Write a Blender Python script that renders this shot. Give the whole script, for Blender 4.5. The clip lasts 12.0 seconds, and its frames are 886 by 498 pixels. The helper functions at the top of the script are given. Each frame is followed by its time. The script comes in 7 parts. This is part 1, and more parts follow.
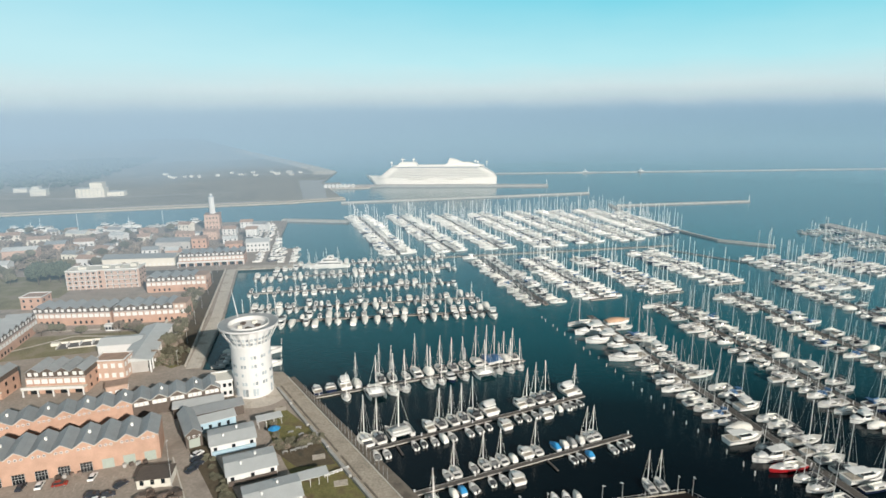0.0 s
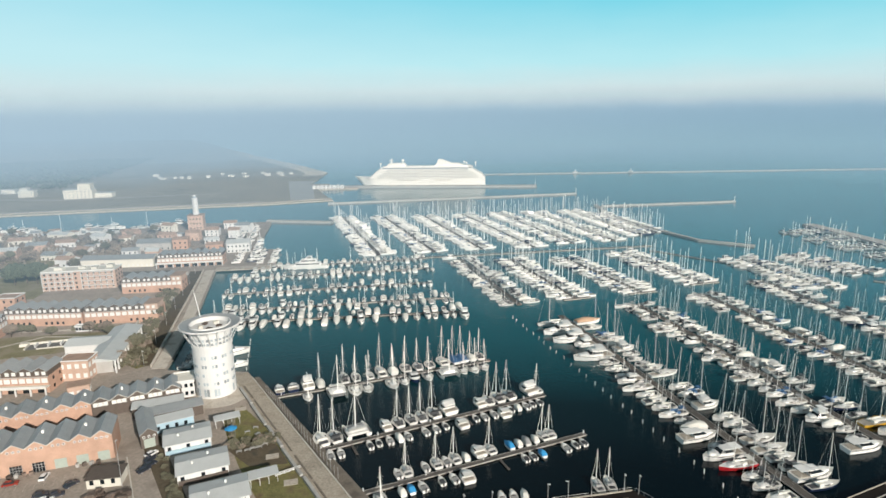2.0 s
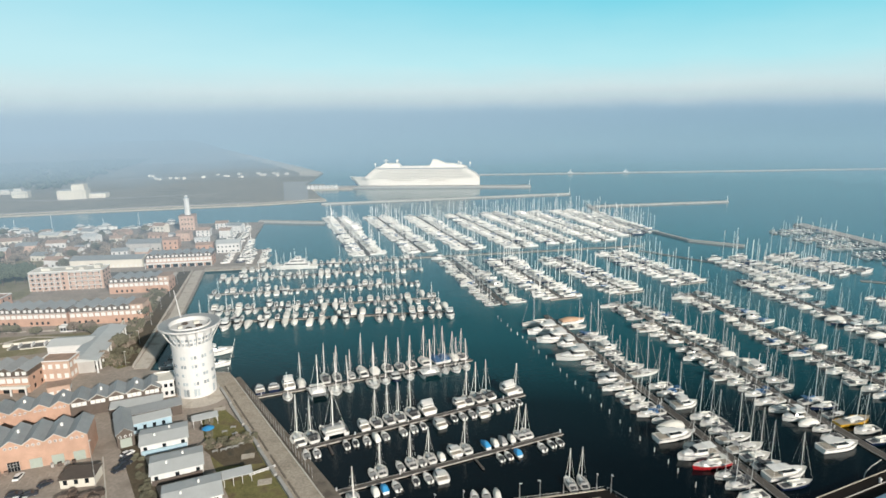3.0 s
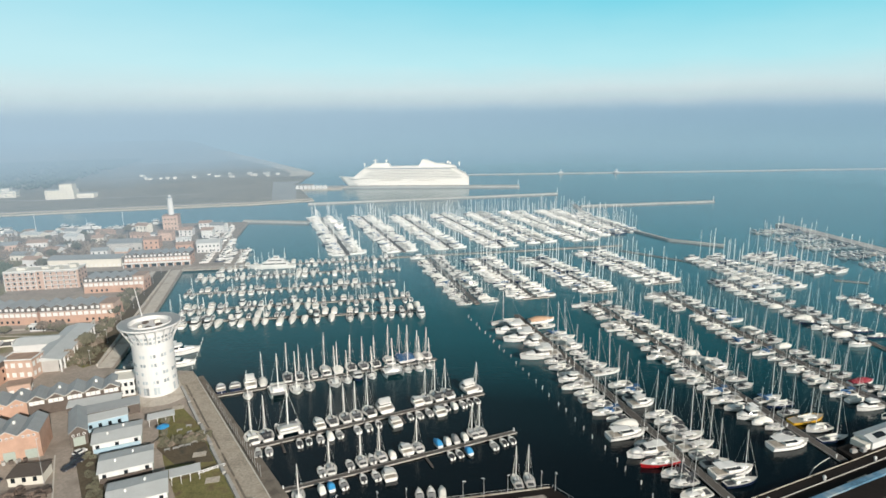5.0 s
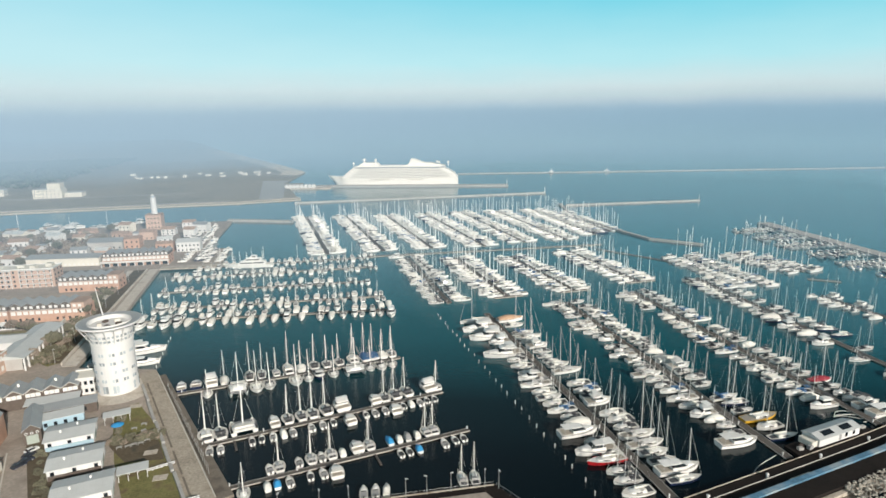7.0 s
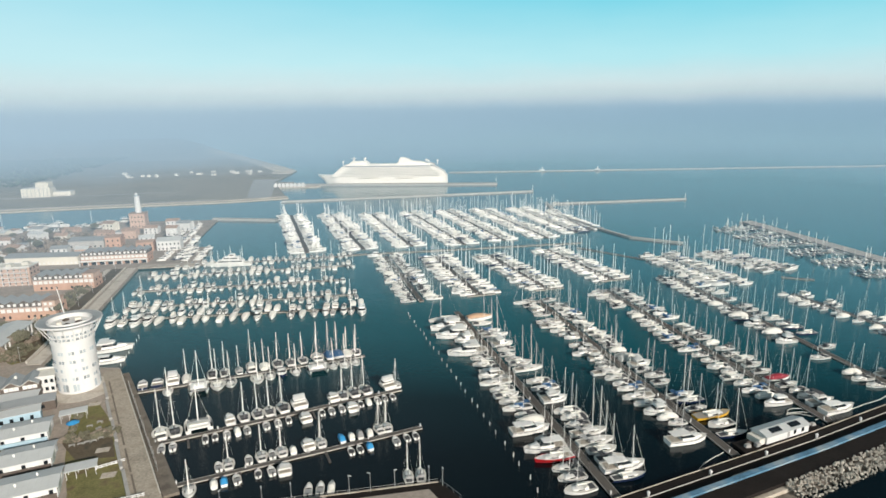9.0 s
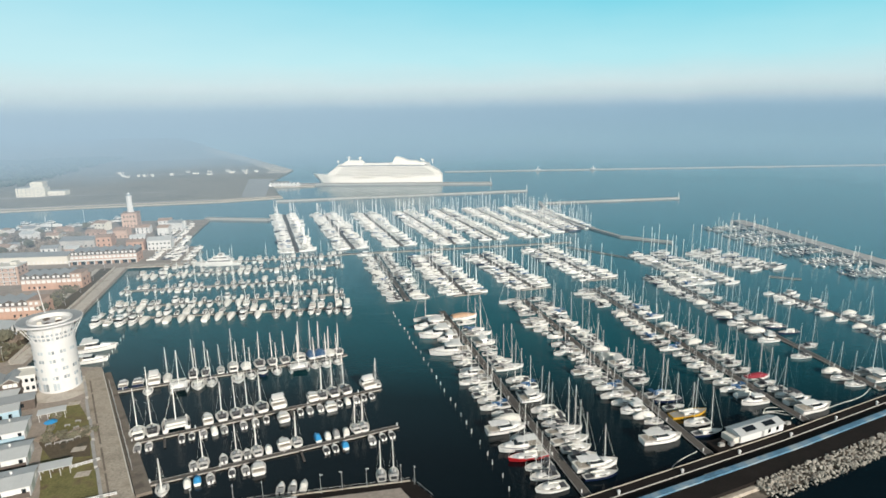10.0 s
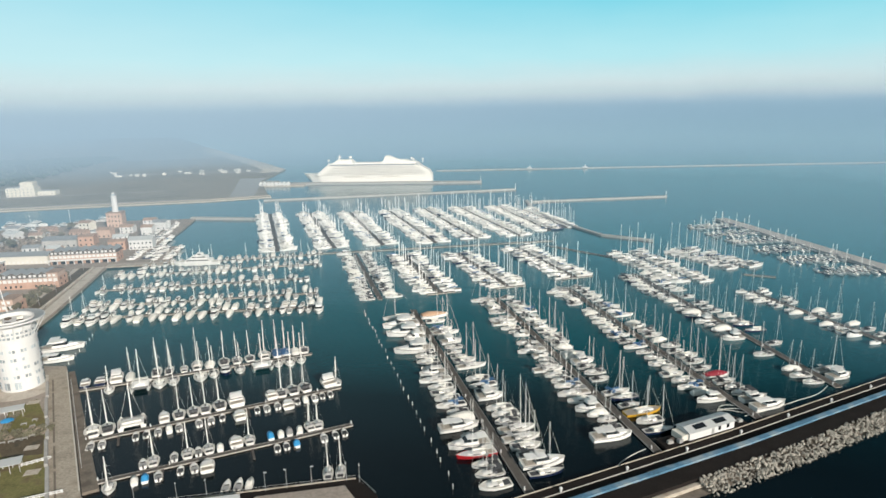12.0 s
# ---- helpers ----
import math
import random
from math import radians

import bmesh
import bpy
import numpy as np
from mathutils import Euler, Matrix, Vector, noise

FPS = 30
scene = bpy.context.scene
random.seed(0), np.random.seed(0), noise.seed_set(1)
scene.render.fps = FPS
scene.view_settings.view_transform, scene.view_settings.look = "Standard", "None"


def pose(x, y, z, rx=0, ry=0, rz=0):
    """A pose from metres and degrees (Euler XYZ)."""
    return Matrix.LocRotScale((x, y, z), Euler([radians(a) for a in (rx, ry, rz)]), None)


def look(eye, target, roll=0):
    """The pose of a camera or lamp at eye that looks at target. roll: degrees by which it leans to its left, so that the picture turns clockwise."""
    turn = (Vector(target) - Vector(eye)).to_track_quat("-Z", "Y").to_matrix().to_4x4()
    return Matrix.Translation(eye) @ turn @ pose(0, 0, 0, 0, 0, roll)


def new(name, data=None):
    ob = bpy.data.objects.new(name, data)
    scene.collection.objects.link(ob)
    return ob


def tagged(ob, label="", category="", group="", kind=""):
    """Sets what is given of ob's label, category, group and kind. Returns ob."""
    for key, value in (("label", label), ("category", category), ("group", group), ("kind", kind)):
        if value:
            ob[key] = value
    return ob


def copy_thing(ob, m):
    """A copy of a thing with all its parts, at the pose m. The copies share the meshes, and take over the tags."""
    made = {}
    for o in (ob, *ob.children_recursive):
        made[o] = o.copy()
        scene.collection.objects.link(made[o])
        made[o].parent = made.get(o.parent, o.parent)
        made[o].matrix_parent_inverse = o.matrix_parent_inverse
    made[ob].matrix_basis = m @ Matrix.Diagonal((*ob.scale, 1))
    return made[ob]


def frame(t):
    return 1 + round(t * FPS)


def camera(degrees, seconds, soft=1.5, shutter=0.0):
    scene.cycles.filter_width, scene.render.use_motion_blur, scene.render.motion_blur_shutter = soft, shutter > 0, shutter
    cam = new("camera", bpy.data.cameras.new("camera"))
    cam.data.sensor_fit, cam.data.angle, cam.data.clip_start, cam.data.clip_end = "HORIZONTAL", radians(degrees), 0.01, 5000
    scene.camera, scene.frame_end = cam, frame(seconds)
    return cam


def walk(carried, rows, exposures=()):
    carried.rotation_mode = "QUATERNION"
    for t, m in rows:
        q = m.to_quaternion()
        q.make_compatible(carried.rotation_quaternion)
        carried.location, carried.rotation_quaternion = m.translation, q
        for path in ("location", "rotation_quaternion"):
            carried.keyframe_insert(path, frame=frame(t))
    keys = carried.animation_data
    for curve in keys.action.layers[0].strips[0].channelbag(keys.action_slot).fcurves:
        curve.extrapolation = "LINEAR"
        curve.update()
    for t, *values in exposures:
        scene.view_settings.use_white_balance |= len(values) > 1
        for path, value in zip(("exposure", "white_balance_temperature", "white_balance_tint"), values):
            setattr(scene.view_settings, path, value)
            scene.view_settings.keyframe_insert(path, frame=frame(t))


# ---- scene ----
cam = camera(73.7, 12.0, soft=1.6)
# seconds, eye x y z, yaw, pitch, roll
ROWS = [
    (0.0, 0.00, 0.00, 110.00, -0.000, -12.975, -0.737),
    (0.5, 3.37, -0.16, 109.94, -0.039, -12.955, -0.746),
    (1.0, 7.19, -0.35, 109.84, -0.082, -12.933, -0.758),
    (1.5, 10.92, -0.59, 109.73, -0.097, -12.898, -0.776),
    (2.0, 14.92, -0.90, 109.61, -0.139, -12.878, -0.806),
    (2.5, 18.75, -1.10, 109.51, -0.162, -12.860, -0.834),
    (3.0, 22.84, -1.27, 109.40, -0.180, -12.847, -0.842),
    (5.0, 38.62, -2.13, 108.89, -0.249, -12.828, -0.825),
    (5.5, 42.51, -2.43, 108.88, -0.267, -12.839, -0.824),
    (6.0, 46.68, -2.68, 108.84, -0.285, -12.874, -0.812),
    (6.5, 50.60, -2.92, 108.80, -0.293, -12.892, -0.822),
    (7.0, 54.85, -3.17, 108.77, -0.304, -12.909, -0.834),
    (9.0, 71.34, -4.25, 108.80, -0.300, -13.053, -0.867),
    (9.5, 75.40, -4.44, 108.83, -0.275, -13.085, -0.883),
    (10.0, 79.79, -4.75, 108.86, -0.260, -13.124, -0.910),
    (10.5, 83.96, -5.02, 108.90, -0.217, -13.155, -0.946),
    (11.0, 88.31, -5.26, 108.86, -0.192, -13.185, -0.991),
    (11.5, 92.41, -5.58, 108.80, -0.156, -13.207, -1.042),
    (12.0, 96.77, -5.63, 108.66, -0.129, -13.225, -1.080),
]
walk(cam, [(t, pose(x, y, z, 90 + pitch, 0, yaw) @ pose(0, 0, 0, 0, 0, roll)) for t, x, y, z, yaw, pitch, roll in ROWS])

# ---------------------------------------------------------------- light
SUN_AZ, SUN_EL = radians(145), radians(22)      # clockwise from +y, and up
scene.view_settings.exposure = 0.35
sun_dir = Vector((math.sin(SUN_AZ) * math.cos(SUN_EL), math.cos(SUN_AZ) * math.cos(SUN_EL), math.sin(SUN_EL)))
lamp = bpy.data.lights.new("sun", "SUN")
lamp.energy, lamp.angle, lamp.color = 4.75, radians(0.6), (1.0, 0.92, 0.81)
sun = new("sun", lamp)
sun.matrix_basis = look(sun_dir * 400, (0, 0, 0))


def lin(r, g, b):
    """sRGB 0..255 to linear."""
    f = lambda c: c / 12.92 if c <= 0.04045 else ((c + 0.055) / 1.055) ** 2.4
    return (f(r / 255), f(g / 255), f(b / 255), 1)


world = bpy.data.worlds.new("sky")
scene.world = world
world.use_nodes = True
wn, wl = world.node_tree.nodes, world.node_tree.links
wn.clear()
sky = wn.new("ShaderNodeTexSky")
sky.sky_type, sky.sun_disc = "NISHITA", False
sky.sun_elevation, sky.sun_rotation = SUN_EL, SUN_AZ
sky.air_density, sky.dust_density, sky.ozone_density = 1.0, 2.5, 2.0
geo = wn.new("ShaderNodeTexCoord")
sep = wn.new("ShaderNodeSeparateXYZ")
wl.new(geo.outputs["Generated"], sep.inputs[0])
wnoise = wn.new("ShaderNodeTexNoise")
wnoise.inputs["Scale"].default_value, wnoise.inputs["Detail"].default_value = 9.0, 5.0
wmap = wn.new("ShaderNodeMapping")
wmap.inputs["Scale"].default_value = (1, 1, 3.5)
wl.new(geo.outputs["Generated"], wmap.inputs[0])
wl.new(wmap.outputs[0], wnoise.inputs["Vector"])
# the top of the haze bank waves a little
madd = wn.new("ShaderNodeMath")
madd.operation = "MULTIPLY_ADD"
wl.new(wnoise.outputs[0], madd.inputs[0])
madd.inputs[1].default_value = 0.022
wl.new(sep.outputs[2], madd.inputs[2])
hz = wn.new("ShaderNodeValToRGB")
wl.new(madd.outputs[0], hz.inputs[0])
els = hz.color_ramp.elements
stops = [(0.0, lin(150, 178, 200)), (0.013, lin(160, 187, 206)), (0.026, lin(196, 212, 218)), (0.045, lin(206, 222, 224)), (0.09, lin(172, 223, 231)),
         (0.19, lin(102, 202, 221)), (0.33, lin(50, 98, 114)), (0.44, lin(20, 37, 45)), (0.55, lin(11, 19, 25)), (1.0, lin(10, 19, 28))]
els[0].position, els[0].color = stops[0]
els[1].position, els[1].color = stops[-1]
for p, c in stops[1:-1]:
    e = els.new(p)
    e.color = c
# brighter and whiter towards the west of the view
west = wn.new("ShaderNodeMapRange")
wl.new(sep.outputs[0], west.inputs[0])
west.inputs[1].default_value, west.inputs[2].default_value = 0.35, -0.75
west.inputs[3].default_value, west.inputs[4].default_value = 0.0, 0.5
wmix = wn.new("ShaderNodeMix")
wmix.data_type = "RGBA"
wl.new(west.outputs[0], wmix.inputs[0])
wl.new(hz.outputs[0], wmix.inputs[6])
wmix.inputs[7].default_value = lin(205, 226, 230)
skys = wn.new("ShaderNodeVectorMath")
skys.operation = "SCALE"
wl.new(sky.outputs[0], skys.inputs[0])
skys.inputs[3].default_value = 0.1
smix = wn.new("ShaderNodeMix")
smix.data_type = "RGBA"
smix.inputs[0].default_value = 0.9
wl.new(skys.outputs[0], smix.inputs[6])
wl.new(wmix.outputs[2], smix.inputs[7])
bg = wn.new("ShaderNodeBackground")
bg.inputs[1].default_value = 0.92
wl.new(smix.outputs[2], bg.inputs[0])
wo = wn.new("ShaderNodeOutputWorld")
wl.new(bg.outputs[0], wo.inputs[0])


# ---------------------------------------------------------------- materials
def material(name, color, rough=0.6, metal=0.0, vary=0.15, scale=1.0, fine=12.0, bump=0.0, spec=0.5, obvary=0.0, dirt=None):
    """Principled surface with variation at two scales (in metres) and a fine bump."""
    m = bpy.data.materials.new(name)
    m.use_nodes = True
    n, l = m.node_tree.nodes, m.node_tree.links
    b = n["Principled BSDF"]
    b.inputs["Roughness"].default_value, b.inputs["Metallic"].default_value = rough, metal
    b.inputs["Specular IOR Level"].default_value = spec
    tc = n.new("ShaderNodeNewGeometry")
    a = n.new("ShaderNodeTexNoise")
    a.inputs["Scale"].default_value, a.inputs["Detail"].default_value = scale, 4
    c = n.new("ShaderNodeTexNoise")
    c.inputs["Scale"].default_value, c.inputs["Detail"].default_value = fine, 3
    l.new(tc.outputs["Position"], a.inputs["Vector"])
    l.new(tc.outputs["Position"], c.inputs["Vector"])
    add = n.new("ShaderNodeMath")
    add.operation = "ADD"
    l.new(a.outputs[0], add.inputs[0])
    l.new(c.outputs[0], add.inputs[1])
    mr = n.new("ShaderNodeMapRange")
    mr.inputs[1].default_value, mr.inputs[2].default_value = 0.6, 1.4
    mr.inputs[3].default_value, mr.inputs[4].default_value = 1 - vary, 1 + vary
    l.new(add.outputs[0], mr.inputs[0])
    fac = mr.outputs[0]
    if obvary:
        oi = n.new("ShaderNodeObjectInfo")
        om = n.new("ShaderNodeMapRange")
        om.inputs[3].default_value, om.inputs[4].default_value = 1 - obvary, 1 + obvary
        l.new(oi.outputs["Random"], om.inputs[0])
        mu = n.new("ShaderNodeMath")
        mu.operation = "MULTIPLY"
        l.new(fac, mu.inputs[0])
        l.new(om.outputs[0], mu.inputs[1])
        fac = mu.outputs[0]
    sc = n.new("ShaderNodeVectorMath")
    sc.operation = "SCALE"
    sc.inputs[0].default_value = color[:3]
    l.new(fac, sc.inputs[3])
    out = sc.outputs[0]
    if dirt:
        mx = n.new("ShaderNodeMix")
        mx.data_type = "RGBA"
        dr = n.new("ShaderNodeMapRange")
        dr.inputs[1].default_value, dr.inputs[2].default_value = 0.5, 0.68
        l.new(a.outputs[0], dr.inputs[0])
        l.new(dr.outputs[0], mx.inputs[0])
        l.new(out, mx.inputs[6])
        mx.inputs[7].default_value = (*dirt, 1)
        out = mx.outputs[2]
    l.new(out, b.inputs["Base Color"])
    if bump:
        bp = n.new("ShaderNodeBump")
        bp.inputs["Strength"].default_value, bp.inputs["Distance"].default_value = bump, 0.05
        l.new(c.outputs[0], bp.inputs["Height"])
        l.new(bp.outputs[0], b.inputs["Normal"])
    return m


def water_material():
    m = bpy.data.materials.new("sea_water")
    m.use_nodes = True
    n, l = m.node_tree.nodes, m.node_tree.links
    b = n["Principled BSDF"]
    b.inputs["Roughness"].default_value = 0.14
    b.inputs["IOR"].default_value = 1.33
    tc = n.new("ShaderNodeNewGeometry")
    big = n.new("ShaderNodeTexNoise")
    big.inputs["Scale"].default_value, big.inputs["Detail"].default_value = 0.006, 3
    l.new(tc.outputs["Position"], big.inputs["Vector"])
    mx = n.new("ShaderNodeMix")
    mx.data_type = "RGBA"
    l.new(big.outputs[0], mx.inputs[0])
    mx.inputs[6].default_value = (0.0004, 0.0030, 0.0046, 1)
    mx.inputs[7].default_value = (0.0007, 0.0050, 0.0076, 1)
    # sky sheen and haze painted in: blue-green out to sea, darker in the inner harbour
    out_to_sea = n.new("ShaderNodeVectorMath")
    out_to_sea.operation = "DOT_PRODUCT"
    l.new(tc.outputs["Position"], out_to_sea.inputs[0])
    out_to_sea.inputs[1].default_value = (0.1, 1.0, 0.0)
    sea_sheen = n.new("ShaderNodeMapRange")
    sea_sheen.interpolation_type = "LINEAR"
    l.new(out_to_sea.outputs["Value"], sea_sheen.inputs[0])
    sea_sheen.inputs[1].default_value, sea_sheen.inputs[2].default_value = 150, 550
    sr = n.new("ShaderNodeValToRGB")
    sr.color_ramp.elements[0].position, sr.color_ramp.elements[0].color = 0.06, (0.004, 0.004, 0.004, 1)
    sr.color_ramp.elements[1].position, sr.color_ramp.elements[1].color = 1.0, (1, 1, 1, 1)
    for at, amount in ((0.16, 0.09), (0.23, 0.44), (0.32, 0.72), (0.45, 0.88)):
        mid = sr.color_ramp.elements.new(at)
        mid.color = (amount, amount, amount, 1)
    l.new(sea_sheen.outputs[0], sr.inputs[0])
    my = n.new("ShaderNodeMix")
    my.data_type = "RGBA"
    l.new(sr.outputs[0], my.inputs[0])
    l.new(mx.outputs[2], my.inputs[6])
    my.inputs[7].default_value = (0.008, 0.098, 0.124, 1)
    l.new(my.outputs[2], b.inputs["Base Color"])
    w1 = n.new("ShaderNodeTexNoise")
    w1.inputs["Scale"].default_value, w1.inputs["Detail"].default_value = 0.55, 4
    w2 = n.new("ShaderNodeTexNoise")
    w2.inputs["Scale"].default_value, w2.inputs["Detail"].default_value = 0.06, 3
    l.new(tc.outputs["Position"], w1.inputs["Vector"])
    l.new(tc.outputs["Position"], w2.inputs["Vector"])
    ad = n.new("ShaderNodeMath")
    ad.operation = "MULTIPLY_ADD"
    l.new(w2.outputs[0], ad.inputs[0])
    ad.inputs[1].default_value = 1.5
    l.new(w1.outputs[0], ad.inputs[2])
    bp = n.new("ShaderNodeBump")
    bp.inputs["Strength"].default_value, bp.inputs["Distance"].default_value = 0.35, 0.25
    l.new(ad.outputs[0], bp.inputs["Height"])
    l.new(bp.outputs[0], b.inputs["Normal"])
    return m


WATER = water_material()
GEL = material("white_gelcoat", (0.70, 0.695, 0.68), 0.3, vary=0.10, scale=0.8, fine=4, obvary=0.12)
CREAM = material("cream_deck", (0.57, 0.55, 0.51), 0.6, vary=0.08, scale=1.5, obvary=0.08)
TEAK = material("teak_deck", (0.31, 0.28, 0.24), 0.6, vary=0.2, scale=2)
NAVY = material("navy_gelcoat", (0.012, 0.02, 0.05), 0.2, vary=0.1)
RED = material("red_gelcoat", (0.35, 0.015, 0.02), 0.3, vary=0.1)
YELLOW = material("yellow_gelcoat", (0.62, 0.36, 0.03), 0.3, vary=0.08)
BLUE = material("blue_canvas", (0.035, 0.10, 0.21), 0.8, vary=0.15, scale=2)
BLUECOV = material("bright_blue_tarpaulin", (0.03, 0.24, 0.50), 0.6, vary=0.15, scale=2)
CANVAS = material("pale_canvas", (0.62, 0.61, 0.57), 0.85, vary=0.12, scale=2, obvary=0.12)
GREYCAN = material("grey_canvas", (0.30, 0.30, 0.30), 0.85, vary=0.12, scale=2, obvary=0.2)
DKCAN = material("charcoal_canvas", (0.055, 0.058, 0.065), 0.85, vary=0.2, scale=2, obvary=0.3)
MAROON = material("maroon_canvas", (0.22, 0.015, 0.03), 0.8, vary=0.12, scale=2)
TAN = material("tan_canvas", (0.50, 0.33, 0.22), 0.8, vary=0.12, scale=2)
ALU = material("pale_aluminium", (0.72, 0.71, 0.69), 0.45, vary=0.06)
TINT = material("tinted_glass", (0.012, 0.016, 0.02), 0.2, vary=0.0)
RUBBER = material("dark_rubber", (0.03, 0.03, 0.033), 0.6, vary=0.15)
DOCK = material("weathered_dock_planks", (0.085, 0.075, 0.068), 0.85, vary=0.25, scale=0.5, bump=0.3)
PALEWOOD = material("pale_timber", (0.34, 0.33, 0.315), 0.8, vary=0.2, scale=0.8)
PILE = material("white_topped_pile", (0.70, 0.69, 0.66), 0.7, vary=0.15, scale=2)
CONC = material("quay_concrete", (0.43, 0.385, 0.33), 0.9, vary=0.34, scale=0.2, fine=1.6, bump=0.3, dirt=(0.27, 0.225, 0.18))
PAVE = material("paving", (0.32, 0.275, 0.238), 0.9, vary=0.3, scale=0.08, fine=1.1, dirt=(0.215, 0.185, 0.16))
ASPH = material("asphalt", (0.13, 0.125, 0.12), 0.9, vary=0.25, scale=0.12, fine=3)
PROM = material("worn_pale_concrete", (0.50, 0.455, 0.40), 0.9, vary=0.26, scale=0.16, fine=1.4, bump=0.3, dirt=(0.36, 0.315, 0.265))
QUAY = material("stained_quay_concrete", (0.36, 0.315, 0.26), 0.9, vary=0.42, scale=0.14, fine=1.3, bump=0.4, dirt=(0.23, 0.195, 0.155))
LEDGE = material("dark_stained_ledge", (0.17, 0.145, 0.12), 0.9, vary=0.4, scale=0.2, fine=2, bump=0.4, dirt=(0.10, 0.085, 0.07))
SOIL = material("bare_soil", (0.10, 0.078, 0.05), 0.95, vary=0.4, scale=0.3, fine=2.2, bump=0.5, dirt=(0.06, 0.052, 0.038))
APRON = material("grey_apron_concrete", (0.33, 0.34, 0.345), 0.9, vary=0.2, scale=0.03, fine=0.4)
DARKW = material("wet_dark_walkway", (0.016, 0.013, 0.012), 0.85, vary=0.3, scale=0.2, fine=2, spec=0.12)
GRASS = material("winter_lawn", (0.16, 0.15, 0.055), 0.95, vary=0.45, scale=0.2, fine=1.8, bump=0.5, dirt=(0.12, 0.085, 0.05))
PALEGRASS = material("pale_dry_grass", (0.20, 0.18, 0.10), 0.95, vary=0.4, scale=0.1, fine=1.2, dirt=(0.24, 0.205, 0.15))
SCRUB = material("scrub_ground", (0.25, 0.235, 0.205), 0.95, vary=0.35, scale=0.012, fine=0.1, dirt=(0.25, 0.23, 0.20))
SAND = material("sand", (0.55, 0.49, 0.41), 0.95, vary=0.15, scale=0.05, fine=0.6)
BRICK = material("orange_brick", (0.41, 0.262, 0.198), 0.85, vary=0.24, scale=0.25, fine=5, bump=0.3)
BRICKP = material("pale_brick", (0.44, 0.315, 0.255), 0.85, vary=0.16, scale=0.25, fine=5, bump=0.3)
ROOF = material("grey_sheet_roof", (0.275, 0.29, 0.30), 0.5, metal=0.1, vary=0.13, scale=0.3, fine=3, obvary=0.06)
ROOFL = material("pale_sheet_roof", (0.45, 0.465, 0.47), 0.5, vary=0.10, scale=0.3, fine=3, obvary=0.06)
TILE = material("terracotta_tiles", (0.32, 0.225, 0.175), 0.85, vary=0.25, scale=0.3, fine=3)
DWOOD = material("dark_cladding", (0.09, 0.072, 0.062), 0.8, vary=0.2, scale=0.8)
WHITE = material("white_plaster", (0.56, 0.56, 0.56), 0.8, vary=0.06, scale=0.25, fine=2)
OFFW = material("cream_render", (0.56, 0.535, 0.48), 0.85, vary=0.1, scale=0.2, fine=2, obvary=0.1)
GREYP = material("grey_render", (0.36, 0.35, 0.34), 0.85, vary=0.12, scale=0.2, fine=2)
PBLUE = material("pale_blue_cladding", (0.30, 0.42, 0.50), 0.7, vary=0.1, scale=0.5)
WINW = material("white_blind", (0.62, 0.62, 0.61), 0.6, vary=0.05)
GREENG = material("green_shutter", (0.30, 0.34, 0.31), 0.6, vary=0.1)
STEEL = material("galvanised_steel", (0.5, 0.5, 0.5), 0.45, metal=0.6, vary=0.08)
ROCK = material("breakwater_rock", (0.33, 0.31, 0.275), 0.9, vary=0.3, scale=0.35, fine=3, bump=0.6, obvary=0.35)
BARK = material("bark", (0.09, 0.07, 0.05), 0.9, vary=0.2)
LEAF = material("dark_foliage", (0.12, 0.115, 0.08), 0.9, vary=0.4, scale=0.5, fine=4, obvary=0.25)
LEAFB = material("brown_foliage", (0.20, 0.165, 0.135), 0.9, vary=0.35, scale=0.5, fine=4, obvary=0.25)
PINE = material("pine_foliage", (0.075, 0.09, 0.06), 0.9, vary=0.3, scale=0.5, fine=3)
BLUEP = material("blue_painted_wall", (0.085, 0.19, 0.29), 0.6, vary=0.5, scale=0.16, fine=1.6, dirt=(0.26, 0.31, 0.34))
CARW = material("white_car_paint", (0.75, 0.75, 0.75), 0.25, vary=0.02)
CARD = material("dark_car_paint", (0.03, 0.035, 0.05), 0.25, vary=0.05)
CARR = material("red_car_paint", (0.25, 0.03, 0.02), 0.25, vary=0.05)
CARS = material("silver_car_paint", (0.4, 0.4, 0.41), 0.3, metal=0.4, vary=0.02)
SHIPW = material("ship_white_paint", (0.76, 0.73, 0.685), 0.4, vary=0.03, scale=0.05)
SHIPG = material("ship_balcony_shade", (0.31, 0.30, 0.29), 0.4, vary=0.1, scale=0.1)

WINT = material("pale_blue_window", (0.31, 0.35, 0.38), 0.15, vary=0.1, obvary=0.4)
FOAM = material("ship_glass_band", (0.16, 0.19, 0.22), 0.2, vary=0.1)
CARGLASS = material("car_glass", (0.02, 0.025, 0.03), 0.08, vary=0.0)
SCRAP = material("rusty_scrap", (0.13, 0.10, 0.085), 0.8, metal=0.2, vary=0.5, scale=0.8, fine=4, obvary=0.5)
STONE = material("pale_jetty_stone", (0.35, 0.34, 0.325), 0.9, vary=0.2, scale=0.08, fine=0.8)


# ---------------------------------------------------------------- mesh helpers
def mesh_of(name, bm, *mats):
    me = bpy.data.meshes.new(name)
    bmesh.ops.recalc_face_normals(bm, faces=bm.faces)
    bm.to_mesh(me)
    bm.free()
    for m in mats:
        me.materials.append(m)
    return me


def part(name, bm, mat, parent=None, label=""):
    """Link a bmesh (or a ready mesh) as one object under a thing or part."""
    me = bm if isinstance(bm, bpy.types.Mesh) else mesh_of(name, bm, mat)
    ob = new(name, me)
    if parent:
        ob.parent = parent
    return tagged(ob, label)


